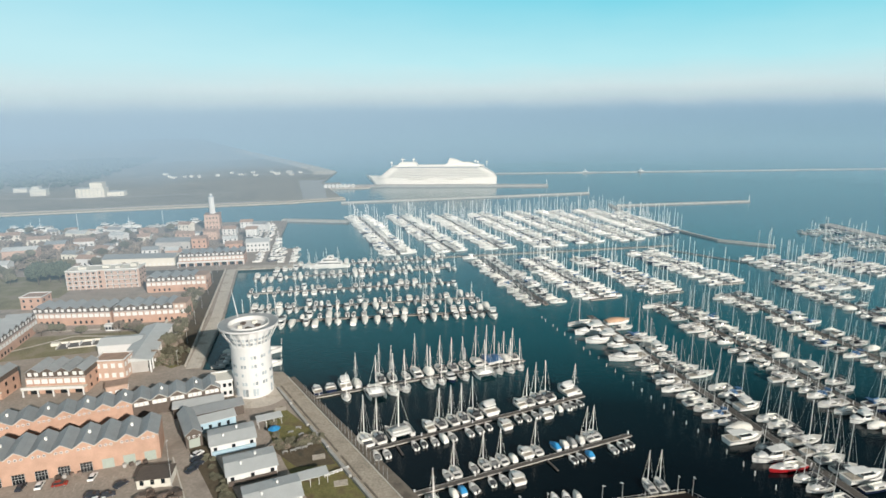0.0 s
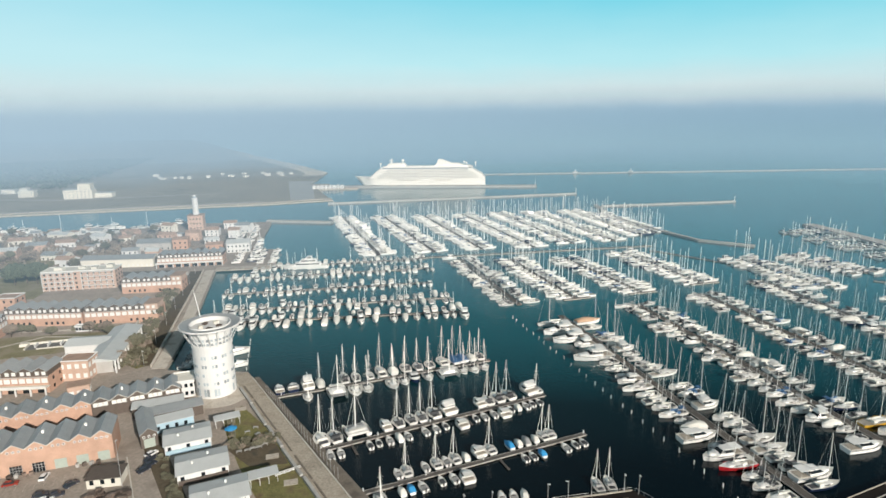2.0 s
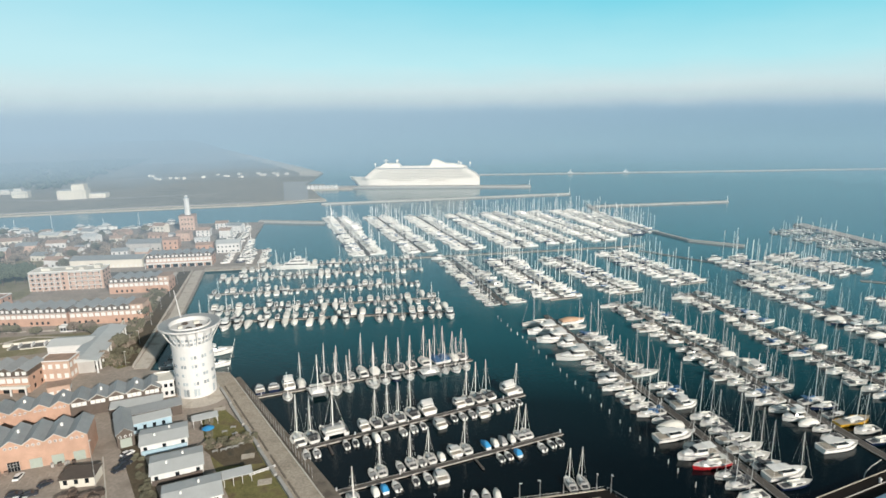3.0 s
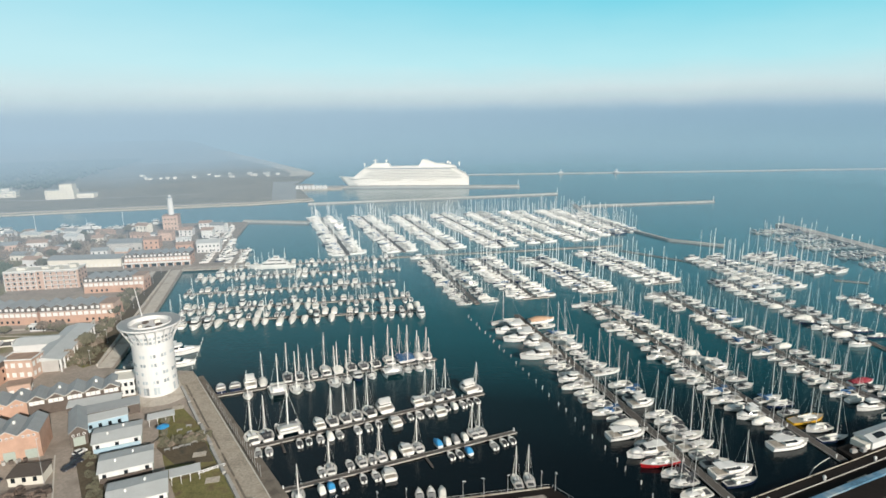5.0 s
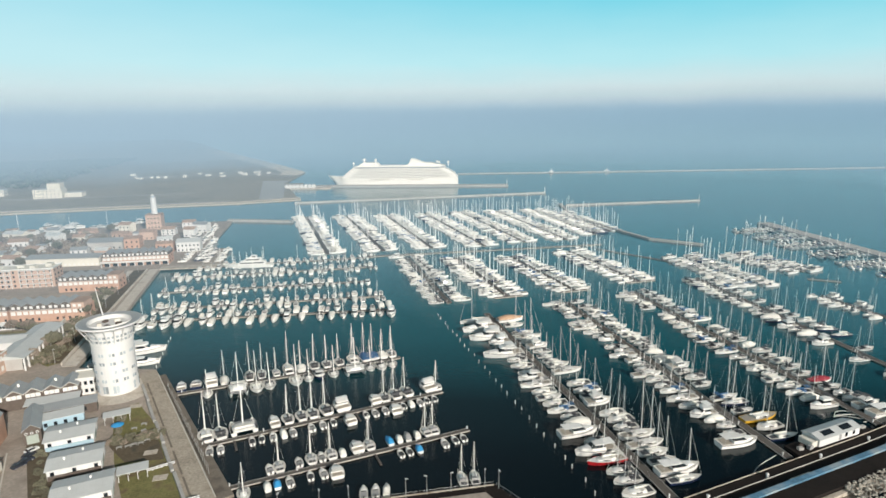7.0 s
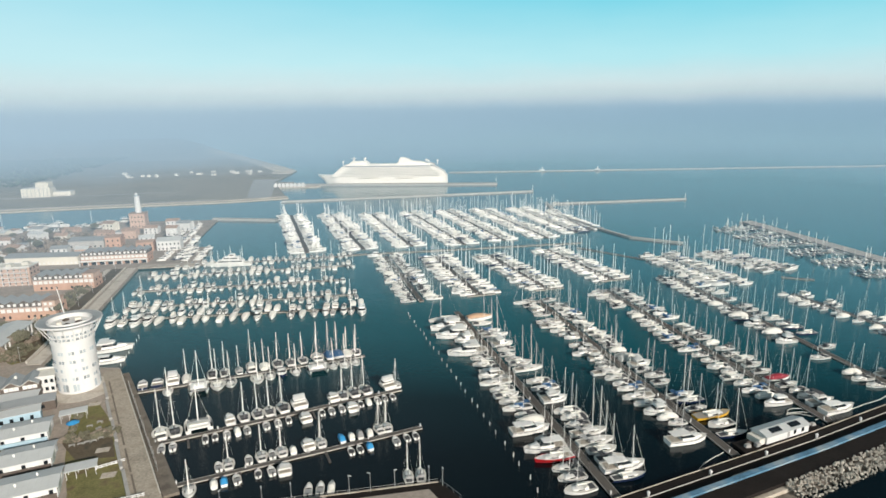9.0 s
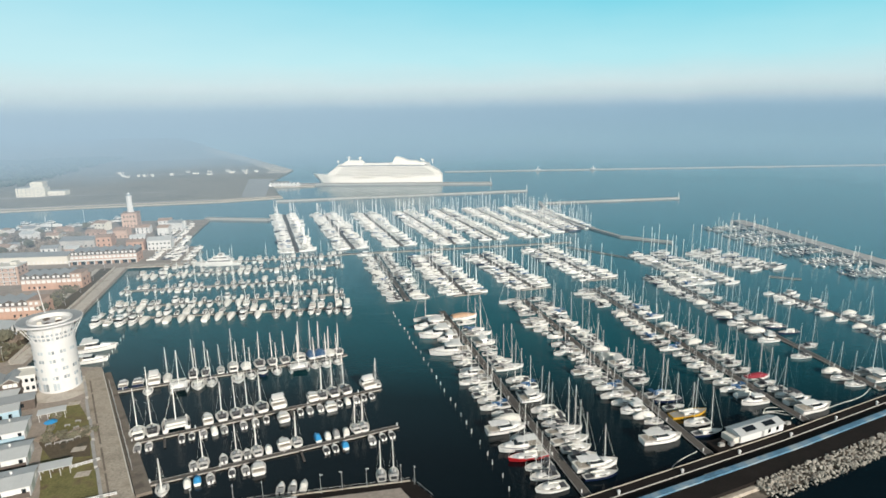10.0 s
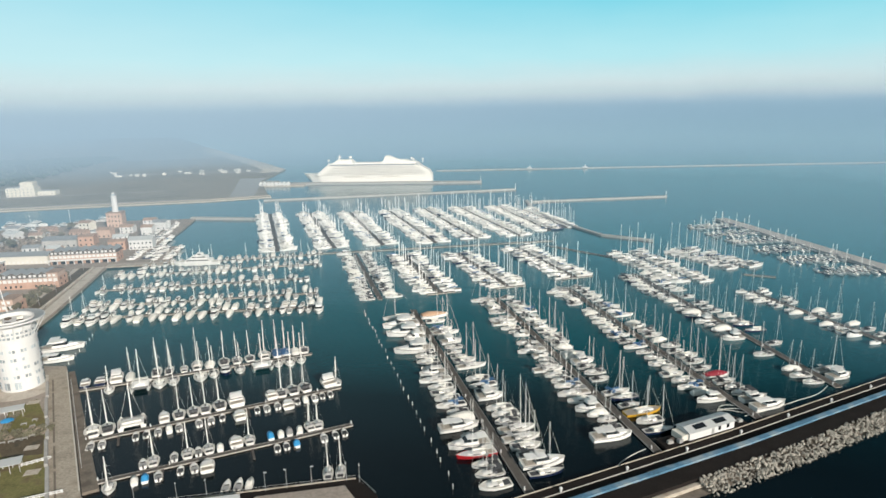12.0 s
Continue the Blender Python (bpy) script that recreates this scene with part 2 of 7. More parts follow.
def box(bm, x0, x1, y0, y1, z0, z1, m=None):
    """A box; m: a matrix laid on it."""
    vs = [bm.verts.new((x, y, z)) for z in (z0, z1) for x, y in ((x0, y0), (x1, y0), (x1, y1), (x0, y1))]
    for f in ((3, 2, 1, 0), (4, 5, 6, 7), (0, 1, 5, 4), (1, 2, 6, 5), (2, 3, 7, 6), (3, 0, 4, 7)):
        bm.faces.new([vs[i] for i in f])
    if m:
        bmesh.ops.transform(bm, matrix=m, verts=vs)
    return vs


def prism(bm, pts, z0, z1):
    """A vertical prism on a plan outline."""
    lo = [bm.verts.new((x, y, z0)) for x, y in pts]
    hi = [bm.verts.new((x, y, z1)) for x, y in pts]
    bm.faces.new(hi)
    bm.faces.new(lo[::-1])
    k = len(pts)
    for i in range(k):
        bm.faces.new((lo[i], lo[(i + 1) % k], hi[(i + 1) % k], hi[i]))


def loft(bm, rings, close=True, caps=True):
    """Skin between rings of equal count."""
    rs = [[bm.verts.new(p) for p in r] for r in rings]
    k = len(rs[0])
    for a, b in zip(rs, rs[1:]):
        for i in range(k if close else k - 1):
            bm.faces.new((a[i], a[(i + 1) % k], b[(i + 1) % k], b[i]))
    if caps:
        bm.faces.new(rs[0][::-1])
        bm.faces.new(rs[-1])
    return rs


def tube(bm, a, b, r0, r1=None, k=6):
    """A round bar from a to b."""
    a, b = Vector(a), Vector(b)
    r1 = r0 if r1 is None else r1
    q = (b - a).to_track_quat("Z", "Y").to_matrix()
    ring = lambda c, r: [c + q @ Vector((r * math.cos(2 * math.pi * i / k), r * math.sin(2 * math.pi * i / k), 0)) for i in range(k)]
    loft(bm, [ring(a, r0), ring(b, r1)])


def ring_pts(r, z, k=40, cx=0, cy=0):
    return [(cx + r * math.cos(2 * math.pi * i / k), cy + r * math.sin(2 * math.pi * i / k), z) for i in range(k)]


def slab(name, pts, z0, z1, mat, label, category, kind="structure", parent=None):
    bm = bmesh.new()
    prism(bm, pts, z0, z1)
    ob = part(name, bm, mat, parent)
    return tagged(ob, label, category, kind=kind)


def strip(p, q, w):
    """Plan outline of a strip w wide about the line p q."""
    d = (Vector(q) - Vector(p)).normalized()
    s = Vector((-d.y, d.x)) * w / 2
    return [tuple(Vector(p) - s), tuple(Vector(q) - s), tuple(Vector(q) + s), tuple(Vector(p) + s)]


def ring2(x, y, r, k=28):
    return [(x + r * math.cos(2 * math.pi * i / k), y + r * math.sin(2 * math.pi * i / k)) for i in range(k)]


def thing(name, m=None):
    ob = new(name)
    ob.empty_display_size = 0.5
    if m:
        ob.matrix_basis = m
    return ob


# ---------------------------------------------------------------- sea and land
LAND = 1.5
bm = bmesh.new()
bmesh.ops.create_circle(bm, cap_ends=True, segments=64, radius=4700)
for v in bm.verts:
    v.co.y += 600
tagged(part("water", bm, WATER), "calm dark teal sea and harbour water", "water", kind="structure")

COAST = [(60, 52), (-10.9, 148), (-66.5, 233), (-70, 238), (-107, 241), (-122, 312), (-149, 415), (-108, 422), (-121, 480), (-140, 482), (-163, 612),
         (-270, 606), (-300, 560), (-440, 545), (-700, 520), (-1500, 380), (-1500, -300), (60, -300)]
ground = slab("ground", COAST, -3, LAND, PAVE, "paved harbour ground behind concrete quay walls", "ground")
NORTH = [(-1900, 420), (-900, 585), (-511, 676), (-367, 712), (-203, 745), (-128, 775), (-140, 800), (-185, 930), (-160, 935), (-165, 960), (-195, 960), (-205, 1157),
         (-300, 1330), (-640, 1930), (-1200, 3000), (-3000, 3000)]
slab("ground_north", NORTH, -3, 1.6, SCRUB, "flat grey-brown scrubland across the canal", "ground")
shore = NORTH[1:6]
bm = bmesh.new()
for i in range(len(shore) - 1):
    a, b = Vector(shore[i]), Vector(shore[i + 1])
    d = (b - a).normalized()
    nrm = Vector((-d.y, d.x))
    vs = [bm.verts.new((*p, z)) for p, z in ((a - nrm * 6, 0.1), (b - nrm * 6, 0.1), (b + nrm * 9, 2.2), (a + nrm * 9, 2.2), (b + nrm * 11, 1.5), (a + nrm * 11, 1.5))]
    bm.faces.new((vs[0], vs[1], vs[2], vs[3]))
    bm.faces.new((vs[3], vs[2], vs[4], vs[5]))
tagged(part("canal_embankment", bm, SAND), "pale sandy embankment along the canal", "embankment", kind="structure")

# sea haze painted in: thin pale veils that glow, from 300 m out, thickening towards the horizon
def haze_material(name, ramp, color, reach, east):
    """A glowing see-through veil in place of haze; its density follows the height: ramp of (metres, density); east: its
    share left over the open sea.
    """
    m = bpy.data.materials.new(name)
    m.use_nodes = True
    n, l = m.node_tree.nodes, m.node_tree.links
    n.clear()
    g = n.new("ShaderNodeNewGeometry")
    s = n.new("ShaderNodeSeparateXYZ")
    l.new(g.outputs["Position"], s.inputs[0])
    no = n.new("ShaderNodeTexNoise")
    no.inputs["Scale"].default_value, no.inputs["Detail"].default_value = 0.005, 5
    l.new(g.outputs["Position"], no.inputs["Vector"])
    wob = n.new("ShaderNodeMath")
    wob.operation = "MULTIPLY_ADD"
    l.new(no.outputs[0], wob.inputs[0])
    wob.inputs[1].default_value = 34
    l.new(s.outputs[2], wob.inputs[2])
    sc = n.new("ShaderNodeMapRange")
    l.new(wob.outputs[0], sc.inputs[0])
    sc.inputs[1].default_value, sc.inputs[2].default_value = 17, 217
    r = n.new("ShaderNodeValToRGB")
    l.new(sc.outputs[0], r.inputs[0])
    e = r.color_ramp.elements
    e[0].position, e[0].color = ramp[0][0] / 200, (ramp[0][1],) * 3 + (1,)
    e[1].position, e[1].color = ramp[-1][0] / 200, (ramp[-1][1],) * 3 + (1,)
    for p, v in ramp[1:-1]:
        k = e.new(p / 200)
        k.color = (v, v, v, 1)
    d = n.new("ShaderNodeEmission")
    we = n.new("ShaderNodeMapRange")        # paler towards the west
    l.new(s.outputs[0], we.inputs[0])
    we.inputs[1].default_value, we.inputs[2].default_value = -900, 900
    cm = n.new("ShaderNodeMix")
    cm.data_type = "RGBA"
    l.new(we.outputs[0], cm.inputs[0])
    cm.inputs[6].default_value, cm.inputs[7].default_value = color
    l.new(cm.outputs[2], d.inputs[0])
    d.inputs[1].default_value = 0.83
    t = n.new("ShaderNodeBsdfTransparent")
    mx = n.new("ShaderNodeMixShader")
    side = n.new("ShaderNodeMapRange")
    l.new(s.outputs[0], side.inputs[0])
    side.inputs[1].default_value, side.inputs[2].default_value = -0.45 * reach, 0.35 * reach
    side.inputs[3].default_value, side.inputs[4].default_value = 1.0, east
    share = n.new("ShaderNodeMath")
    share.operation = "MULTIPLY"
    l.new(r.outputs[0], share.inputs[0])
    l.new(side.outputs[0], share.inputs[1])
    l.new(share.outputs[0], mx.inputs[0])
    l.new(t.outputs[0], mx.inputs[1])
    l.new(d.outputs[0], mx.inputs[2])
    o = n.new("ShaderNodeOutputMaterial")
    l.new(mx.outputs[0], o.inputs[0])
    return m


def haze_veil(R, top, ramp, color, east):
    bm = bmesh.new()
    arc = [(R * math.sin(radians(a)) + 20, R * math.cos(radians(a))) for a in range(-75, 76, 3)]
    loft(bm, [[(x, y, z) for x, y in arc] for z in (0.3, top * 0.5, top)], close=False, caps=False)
    ob = tagged(part("backdrop", bm, haze_material("sea_haze", ramp, color, R, east)), "glowing blue-grey see-through sheet standing in for sea haze", "haze", kind="structure")
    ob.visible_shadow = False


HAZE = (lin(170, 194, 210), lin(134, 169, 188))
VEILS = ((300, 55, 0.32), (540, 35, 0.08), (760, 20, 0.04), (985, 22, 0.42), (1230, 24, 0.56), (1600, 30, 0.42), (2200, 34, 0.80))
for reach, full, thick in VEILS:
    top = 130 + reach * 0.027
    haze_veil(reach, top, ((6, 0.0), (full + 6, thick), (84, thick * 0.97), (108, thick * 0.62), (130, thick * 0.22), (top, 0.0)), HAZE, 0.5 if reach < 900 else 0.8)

# ---------------------------------------------------------------- quays, promenade, lawns
slab("promenade", [(-108, 243), (-123, 312), (-150, 414), (-156, 413), (-129, 311.3), (-114, 242.3)], LAND - 0.5, LAND + 0.12, PROM, "pale concrete waterfront promenade", "promenade")
slab("promenade_wall", strip((-114.9, 244), (-156.8, 412), 0.6), LAND - 0.5, LAND + 1.3, PROM, "low concrete wall along the promenade", "wall")
slab("promenade_bed", [(-116, 246), (-131, 311), (-158, 412), (-166, 411), (-139, 309), (-124, 247)], LAND - 0.5, LAND + 0.1, SOIL, "long planted strip of brown soil behind the promenade", "planting bed")
slab("back_path", [(-125.5, 247.5), (-140, 309), (-167, 411), (-170, 410.6), (-143, 308.5), (-128.5, 248)], LAND - 0.5, LAND + 0.08, PROM, "narrow pale path behind the planted strip", "path")
slab("quay", [(-11.1, 148), (-66.6, 232.8), (-70, 237), (-75.5, 233), (-73.5, 231), (-20, 148), (35, 62), (45, 62)], LAND - 0.5, LAND + 0.12, QUAY, "weathered pale concrete quay", "quay")
QA, QB = Vector((-20.6, 148)), Vector((-73.0, 229.5))
for k, (u, v, off) in enumerate(((-0.16, 0.14, 0.0), (0.155, 0.34, 0.35), (0.355, 0.52, 0.0), (0.535, 0.72, 0.35), (0.735, 0.9, 0.0))):
    slab("quay_wall", strip(tuple(QA.lerp(QB, u) + Vector((-off, 0))), tuple(QA.lerp(QB, v) + Vector((-off, 0))), 1.0), LAND - 0.5, LAND + 1.05, STONE, "length of low worn parapet behind the quay", "wall")
for u, v in ((-0.1, 0.12), (0.14, 0.3), (0.33, 0.47), (0.5, 0.78), (0.8, 0.93)):
    a, b = QA.lerp(QB, u) + Vector((2.3, 0)), QA.lerp(QB, v) + Vector((2.3, 0))
    slab("quay_step", strip(tuple(a), tuple(b), 0.55), LAND, LAND + 0.3, LEDGE, "broken dark kerb stones along the quay", "kerb")
slab("quay_ledge", [(-10.5, 147.9), (-66.2, 232.9), (-64.2, 234.2), (-6.6, 150.0)], -2, LAND - 0.55, LEDGE, "dark timber mooring ledge below the quay", "ledge")
slab("quay_kerb", strip((-11.3, 148.2), (-66.4, 232.4), 0.35), LAND, LAND + 0.3, OFFW, "worn pale kerb along the quay's edge", "kerb")
slab("quay_north", strip((-150, 417), (-107, 422.5), 9), LAND - 0.5, LAND + 0.12, CONC, "concrete quay at the head of the basin", "quay")
slab("mole", strip((-170, 620), (-98, 606), 6), -3, 2.2, STONE, "low pale concrete mole", "mole")
slab("lawn", [(-62.5, 207), (-67, 198), (-60, 184), (-50, 166), (-39, 149), (-33, 138), (-14.5, 138), (-21.4, 148.2), (-49, 191.5)], LAND, LAND + 0.05, GRASS, "patchy brown-green winter lawn", "lawn")
slab("soil_bed", [(-59.5, 181), (-57, 176), (-47, 166.5), (-35, 168), (-41, 178), (-45, 184)], LAND + 0.04, LAND + 0.09, SOIL, "bare brown soil of the garden beds", "soil")
slab("lawn_inner", [(-215, 282), (-150, 292), (-146, 282), (-168, 262), (-212, 250)], LAND, LAND + 0.05, PALEGRASS, "brown-green courtyard lawn", "lawn")
slab("lawn_west", [(-300, 330), (-238, 350), (-246, 400), (-340, 400)], LAND, LAND + 0.05, PALEGRASS, "pale olive lawn with trees", "lawn")
slab("planting_bed", [(-150, 300), (-128, 262), (-118, 246), (-121, 243), (-138, 255), (-154, 290)], LAND, LAND + 0.07, GRASS, "planted strip with dark shrubs", "planting bed")
# rough verge in dark soil colour, which also paints in the sheds' shade
slab("verge", [(-90, 184), (-83.3, 174), (-66.3, 149.4), (-48, 122), (-42, 124), (-54, 142), (-65, 158), (-76, 174), (-84, 186)], LAND, LAND + 0.06, SOIL, "strip of rough ground beside the sheds, darkened for their shade", "verge")
slab("road", [(-83.6, 174.4), (-100.5, 199), (-106.5, 200), (-90, 174), (-73.5, 149.6), (-54, 120), (-47, 120), (-66.6, 149.4)], LAND, LAND + 0.03, PAVE, "grey-brown service lane", "road")
slab("tower_paving", ring2(-74.5, 217.5, 12), LAND, LAND + 0.04, PROM, "pale worn paving round the tower", "paving")

# breakwater on the south-east
BW = [(20, 100), (131, 147.5), (190.7, 173.3), (274, 212.2), (430, 284)]


def along(pts, off0, off1):
    """A plan strip between two offsets to the right of a polyline."""
    l, r = [], []
    for i, p in enumerate(pts):
        a, b = Vector(pts[max(i - 1, 0)]), Vector(pts[min(i + 1, len(pts) - 1)])
        d = (b - a).normalized()
        nrm = Vector((d.y, -d.x))
        l.append(tuple(Vector(p) + nrm * off0))
        r.append(tuple(Vector(p) + nrm * off1))
    return r + l[::-1]


slab("breakwater", along(BW, 0, 12.5), -4, 1.3, DARKW, "dark wet asphalt breakwater walkway", "breakwater")
slab("breakwater_kerb", along(BW, 0.1, 0.27), 1.25, 1.55, CONC, "pale kerb along the breakwater edge", "kerb")
slab("breakwater_rail_line", along(BW, 3.6, 3.75), 1.25, 1.6, PALEWOOD, "pale service duct along the walkway", "duct")
slab("breakwater_wall", along(BW, 8.2, 10.0), 1.25, 2.9, BLUEP, "blue graffiti-painted breakwater wall", "wall")
slab("breakwater_crest", along(BW, 10.0, 16.0), 1.25, 2.3, DARKW, "dark crest behind the painted wall", "breakwater")
slab("platform", [(4, 140.6), (70, 152.2), (77, 143.3), (74, 130), (60, 100), (4, 90)], -3, 1.4, DARKW, "concrete service platform on the water", "platform")

# far jetties
for nm, a, b, w, z, lab in (("jetty_canal", (-128, 741), (200, 803), 5, 2.0, "long low stone canal jetty"), ("jetty_outer", (205, 690), (373, 712), 4.5, 1.7, "pale stone jetty"),
                            ("cruise_quay", (-160, 917), (160, 893), 14, 2.6, "long pale cruise ship quay"), ("far_breakwater", (90, 1083), (1500, 1078), 3.5, 1.5, "far low rock breakwater line on the horizon"),
                            ("jetty_east", (367, 556), (396, 330), 12, 2.0, "grey stone jetty with small boats beside it")):
    slab(nm, strip(a, b, w), -3, z, STONE, lab, "jetty")
slab("terminal_apron", [(-152, 776), (-186, 929), (-196, 958), (-198, 1000), (-243, 1003), (-184, 777)], 1.5, 1.75, APRON, "pale concrete terminal apron", "road")
slab("curved_jetty", along([(200, 700), (198, 640), (206, 580), (224, 524), (236, 494), (271, 469)], -2, 2), -2, 1.6, STONE, "thin pale curving jetty", "jetty")

slab("beach", [(-203, 1100), (-206, 1157), (-301, 1332), (-640, 1931), (-690, 1925), (-340, 1330), (-250, 1157), (-240, 1100)], 1.4, 1.9, SAND, "pale sandy spit running out to sea", "beach")
for k, (a, b, w) in enumerate((((-620, 668), (-215, 765), 6), ((-520, 800), (-300, 852), 5), ((-690, 820), (-500, 806), 6), ((-560, 1090), (-250, 1125), 8))):
    slab("service_road", strip(a, b, w), 1.6, 1.66 + 0.01 * k, STONE, "pale service road across the scrubland", "road")


# ---------------------------------------------------------------- boats
def hull_rings(L, W, H, transom=0.72, flare=1.12):
    """Cross rings of a boat hull, stern at -L/2, bow at +L/2, waterline at z = 0."""
    out = []
    for s in (0, 0.12, 0.35, 0.6, 0.78, 0.9, 0.97, 1.0):
        y = -L / 2 + s * L
        w = W / 2 * (transom + (1 - transom) * math.sin(min(s / 0.45, 1) * math.pi / 2)) if s < 0.45 else W / 2 * max(1 - ((s - 0.45) / 0.55) ** 2.35, 0.02)
        sheer = H * (1 + 0.28 * s * s)
        rake = 0.06 * L * (s ** 6)
        ww = w / flare * (0.9 if s > 0.8 else 0.97)
        out.append([(-w, y, sheer), (-ww, y - rake * 0.5, 0.25), (-ww * 0.55, y - rake, -0.35), (ww * 0.55, y - rake, -0.35), (ww, y - rake * 0.5, 0.25), (w, y, sheer)])
    return out


def hull_and_deck(L, W, H, hullmat, deckmat, root, transom=0.72, stripe=None):
    rings = hull_rings(L, W, H, transom)
    bm = bmesh.new()
    loft(bm, rings, close=False, caps=True)
    hull = part("hull", bm, hullmat, root)
    bm = bmesh.new()
    a = [[(r[0][0] * 0.97, r[0][1], r[0][2] - 0.06), (r[5][0] * 0.97, r[5][1], r[5][2] - 0.06)] for r in rings]
    loft(bm, a, close=False, caps=False)
    part("deck", bm, deckmat, root)
    if stripe:
        bm = bmesh.new()
        for sgn in (0, 5):
            q = [[(r[sgn][0] * 1.012, r[sgn][1], r[sgn][2] - 0.10), (r[sgn][0] * 1.012, r[sgn][1], r[sgn][2] - 0.26)] for r in rings[:-1]]
            loft(bm, q, close=False, caps=False)
        part("hull_stripe", bm, stripe, hull)


def sheer(H, L, y):
    s = (y + L / 2) / L
    return H * (1 + 0.28 * s * s) - 0.06


def coach(bm, L, W, H, y0, y1, w0, w1, h):
    z0, z1 = sheer(H, L, y0) - 0.05, sheer(H, L, y1) - 0.05
    r = lambda y, w, z, hh: [(-w, y, z), (-w * 0.86, y, z + hh * 0.85), (-w * 0.4, y, z + hh), (w * 0.4, y, z + hh), (w * 0.86, y, z + hh * 0.85), (w, y, z)]
    loft(bm, [r(y0, w0, z0, h), r(y0 + (y1 - y0) * 0.5, (w0 + w1) * 0.53, (z0 + z1) / 2, h), r(y1 - 0.4, w1, z1, h * 0.55), r(y1, w1 * 0.8, z1, 0.06)])


def sailing_boat(L, hullmat, deckmat, cover, canopy, mastk=1.35, two=False, stripe=None, masted=True):
    root = thing("sailing_boat")
    W, H = L * 0.33, 0.5 + L * 0.05
    hull_and_deck(L, W, H, hullmat, deckmat, root, stripe=stripe)
    bm = bmesh.new()
    coach(bm, L, W, H, -0.12 * L, 0.26 * L, W * 0.33, W * 0.2, 0.5)
    roof = part("coachroof", bm, GEL, root)
    bm = bmesh.new()
    z = sheer(H, L, 0) + 0.12
    box(bm, -W * 0.315, W * 0.315, -0.09 * L, 0.10 * L, z, z + 0.2)
    part("cabin_window", bm, TINT, roof)
    bm = bmesh.new()
    box(bm, -W * 0.26, W * 0.26, -0.45 * L, -0.14 * L, sheer(H, L, -0.3 * L) - 0.3, sheer(H, L, -0.3 * L) + 0.02)
    part("cockpit", bm, TEAK if L > 12.5 else DKCAN, root)
    my, mh = 0.1 * L, L * mastk
    zt = sheer(H, L, my) + 0.4
    if masted:
        bm = bmesh.new()
        tube(bm, (0, my, zt - 0.5), (0, my - 0.02 * L, zt + mh), 0.105, 0.075, 6)
        for k in (0.42, 0.7):
            tube(bm, (-0.085 * L, my, zt + mh * k), (0.085 * L, my, zt + mh * k), 0.02, k=4)
        mast = part("mast", bm, ALU, root)
        bm = bmesh.new()
        tube(bm, (0, 0.49 * L, H * 1.3), (0, my - 0.02 * L, zt + mh * 0.96), 0.045, 0.03, 4)
        tube(bm, (0, -0.48 * L, H), (0, my - 0.02 * L, zt + mh), 0.013, k=3)
        for sx in (-1, 1):
            tube(bm, (sx * W * 0.46, my - 0.2, H), (sx * 0.02, my - 0.02 * L, zt + mh * 0.93), 0.013, k=3)
        part("rigging", bm, CANVAS, mast)
        bm = bmesh.new()
        r = lambda y, s, z: [(s * math.cos(a) * 0.8, y, z + s * math.sin(a) * 1.3) for a in [i * math.pi / 3 for i in range(6)]]
        loft(bm, [r(my - 0.2, 0.30, zt + 0.8), r(my - 0.2 * L, 0.23, zt + 0.75), r(my - 0.40 * L, 0.14, zt + 0.7)])
        part("boom_cover", bm, cover, mast)
    bm = bmesh.new()
    if canopy == "full":
        z0 = H * 1.1
        r = lambda y, w, z: [(-w, y, z0 - 0.1), (-w * 0.6, y, z0 + (z - z0) * 0.7), (0, y, z), (w * 0.6, y, z0 + (z - z0) * 0.7), (w, y, z0 - 0.1)]
        loft(bm, [r(-0.46 * L, W * 0.37, z0 + 0.5), r(-0.1 * L, W * 0.48, z0 + 1.5), r(0.15 * L, W * 0.46, z0 + 1.4), r(0.4 * L, W * 0.2, z0 + 0.4)])
        part("boat_cover", bm, cover, root)
    else:
        y0 = -0.14 * L
        z0 = sheer(H, L, y0)
        r = lambda y, w, h: [(-w, y, z0), (-w * 0.85, y, z0 + h * 0.85), (w * 0.85, y, z0 + h * 0.85), (w, y, z0)]
        loft(bm, [r(y0 - 0.9, W * 0.32, 1.0), r(y0, W * 0.32, 1.1), r(y0 + 1.0, W * 0.28, 0.45)])
        part("sprayhood", bm, cover, root)
        if canopy == "bimini":
            bm = bmesh.new()
            yb = -0.32 * L
            box(bm, -W * 0.3, W * 0.3, yb - 1.0, yb + 1.0, z0 + 1.75, z0 + 1.83)
            for sx in (-1, 1):
                for yy in (-0.9, 0.9):
                    tube(bm, (sx * W * 0.29, yb + yy, z0 - 0.3), (sx * W * 0.29, yb + yy, z0 + 1.8), 0.02, k=3)
            part("bimini", bm, cover, root)
    return root


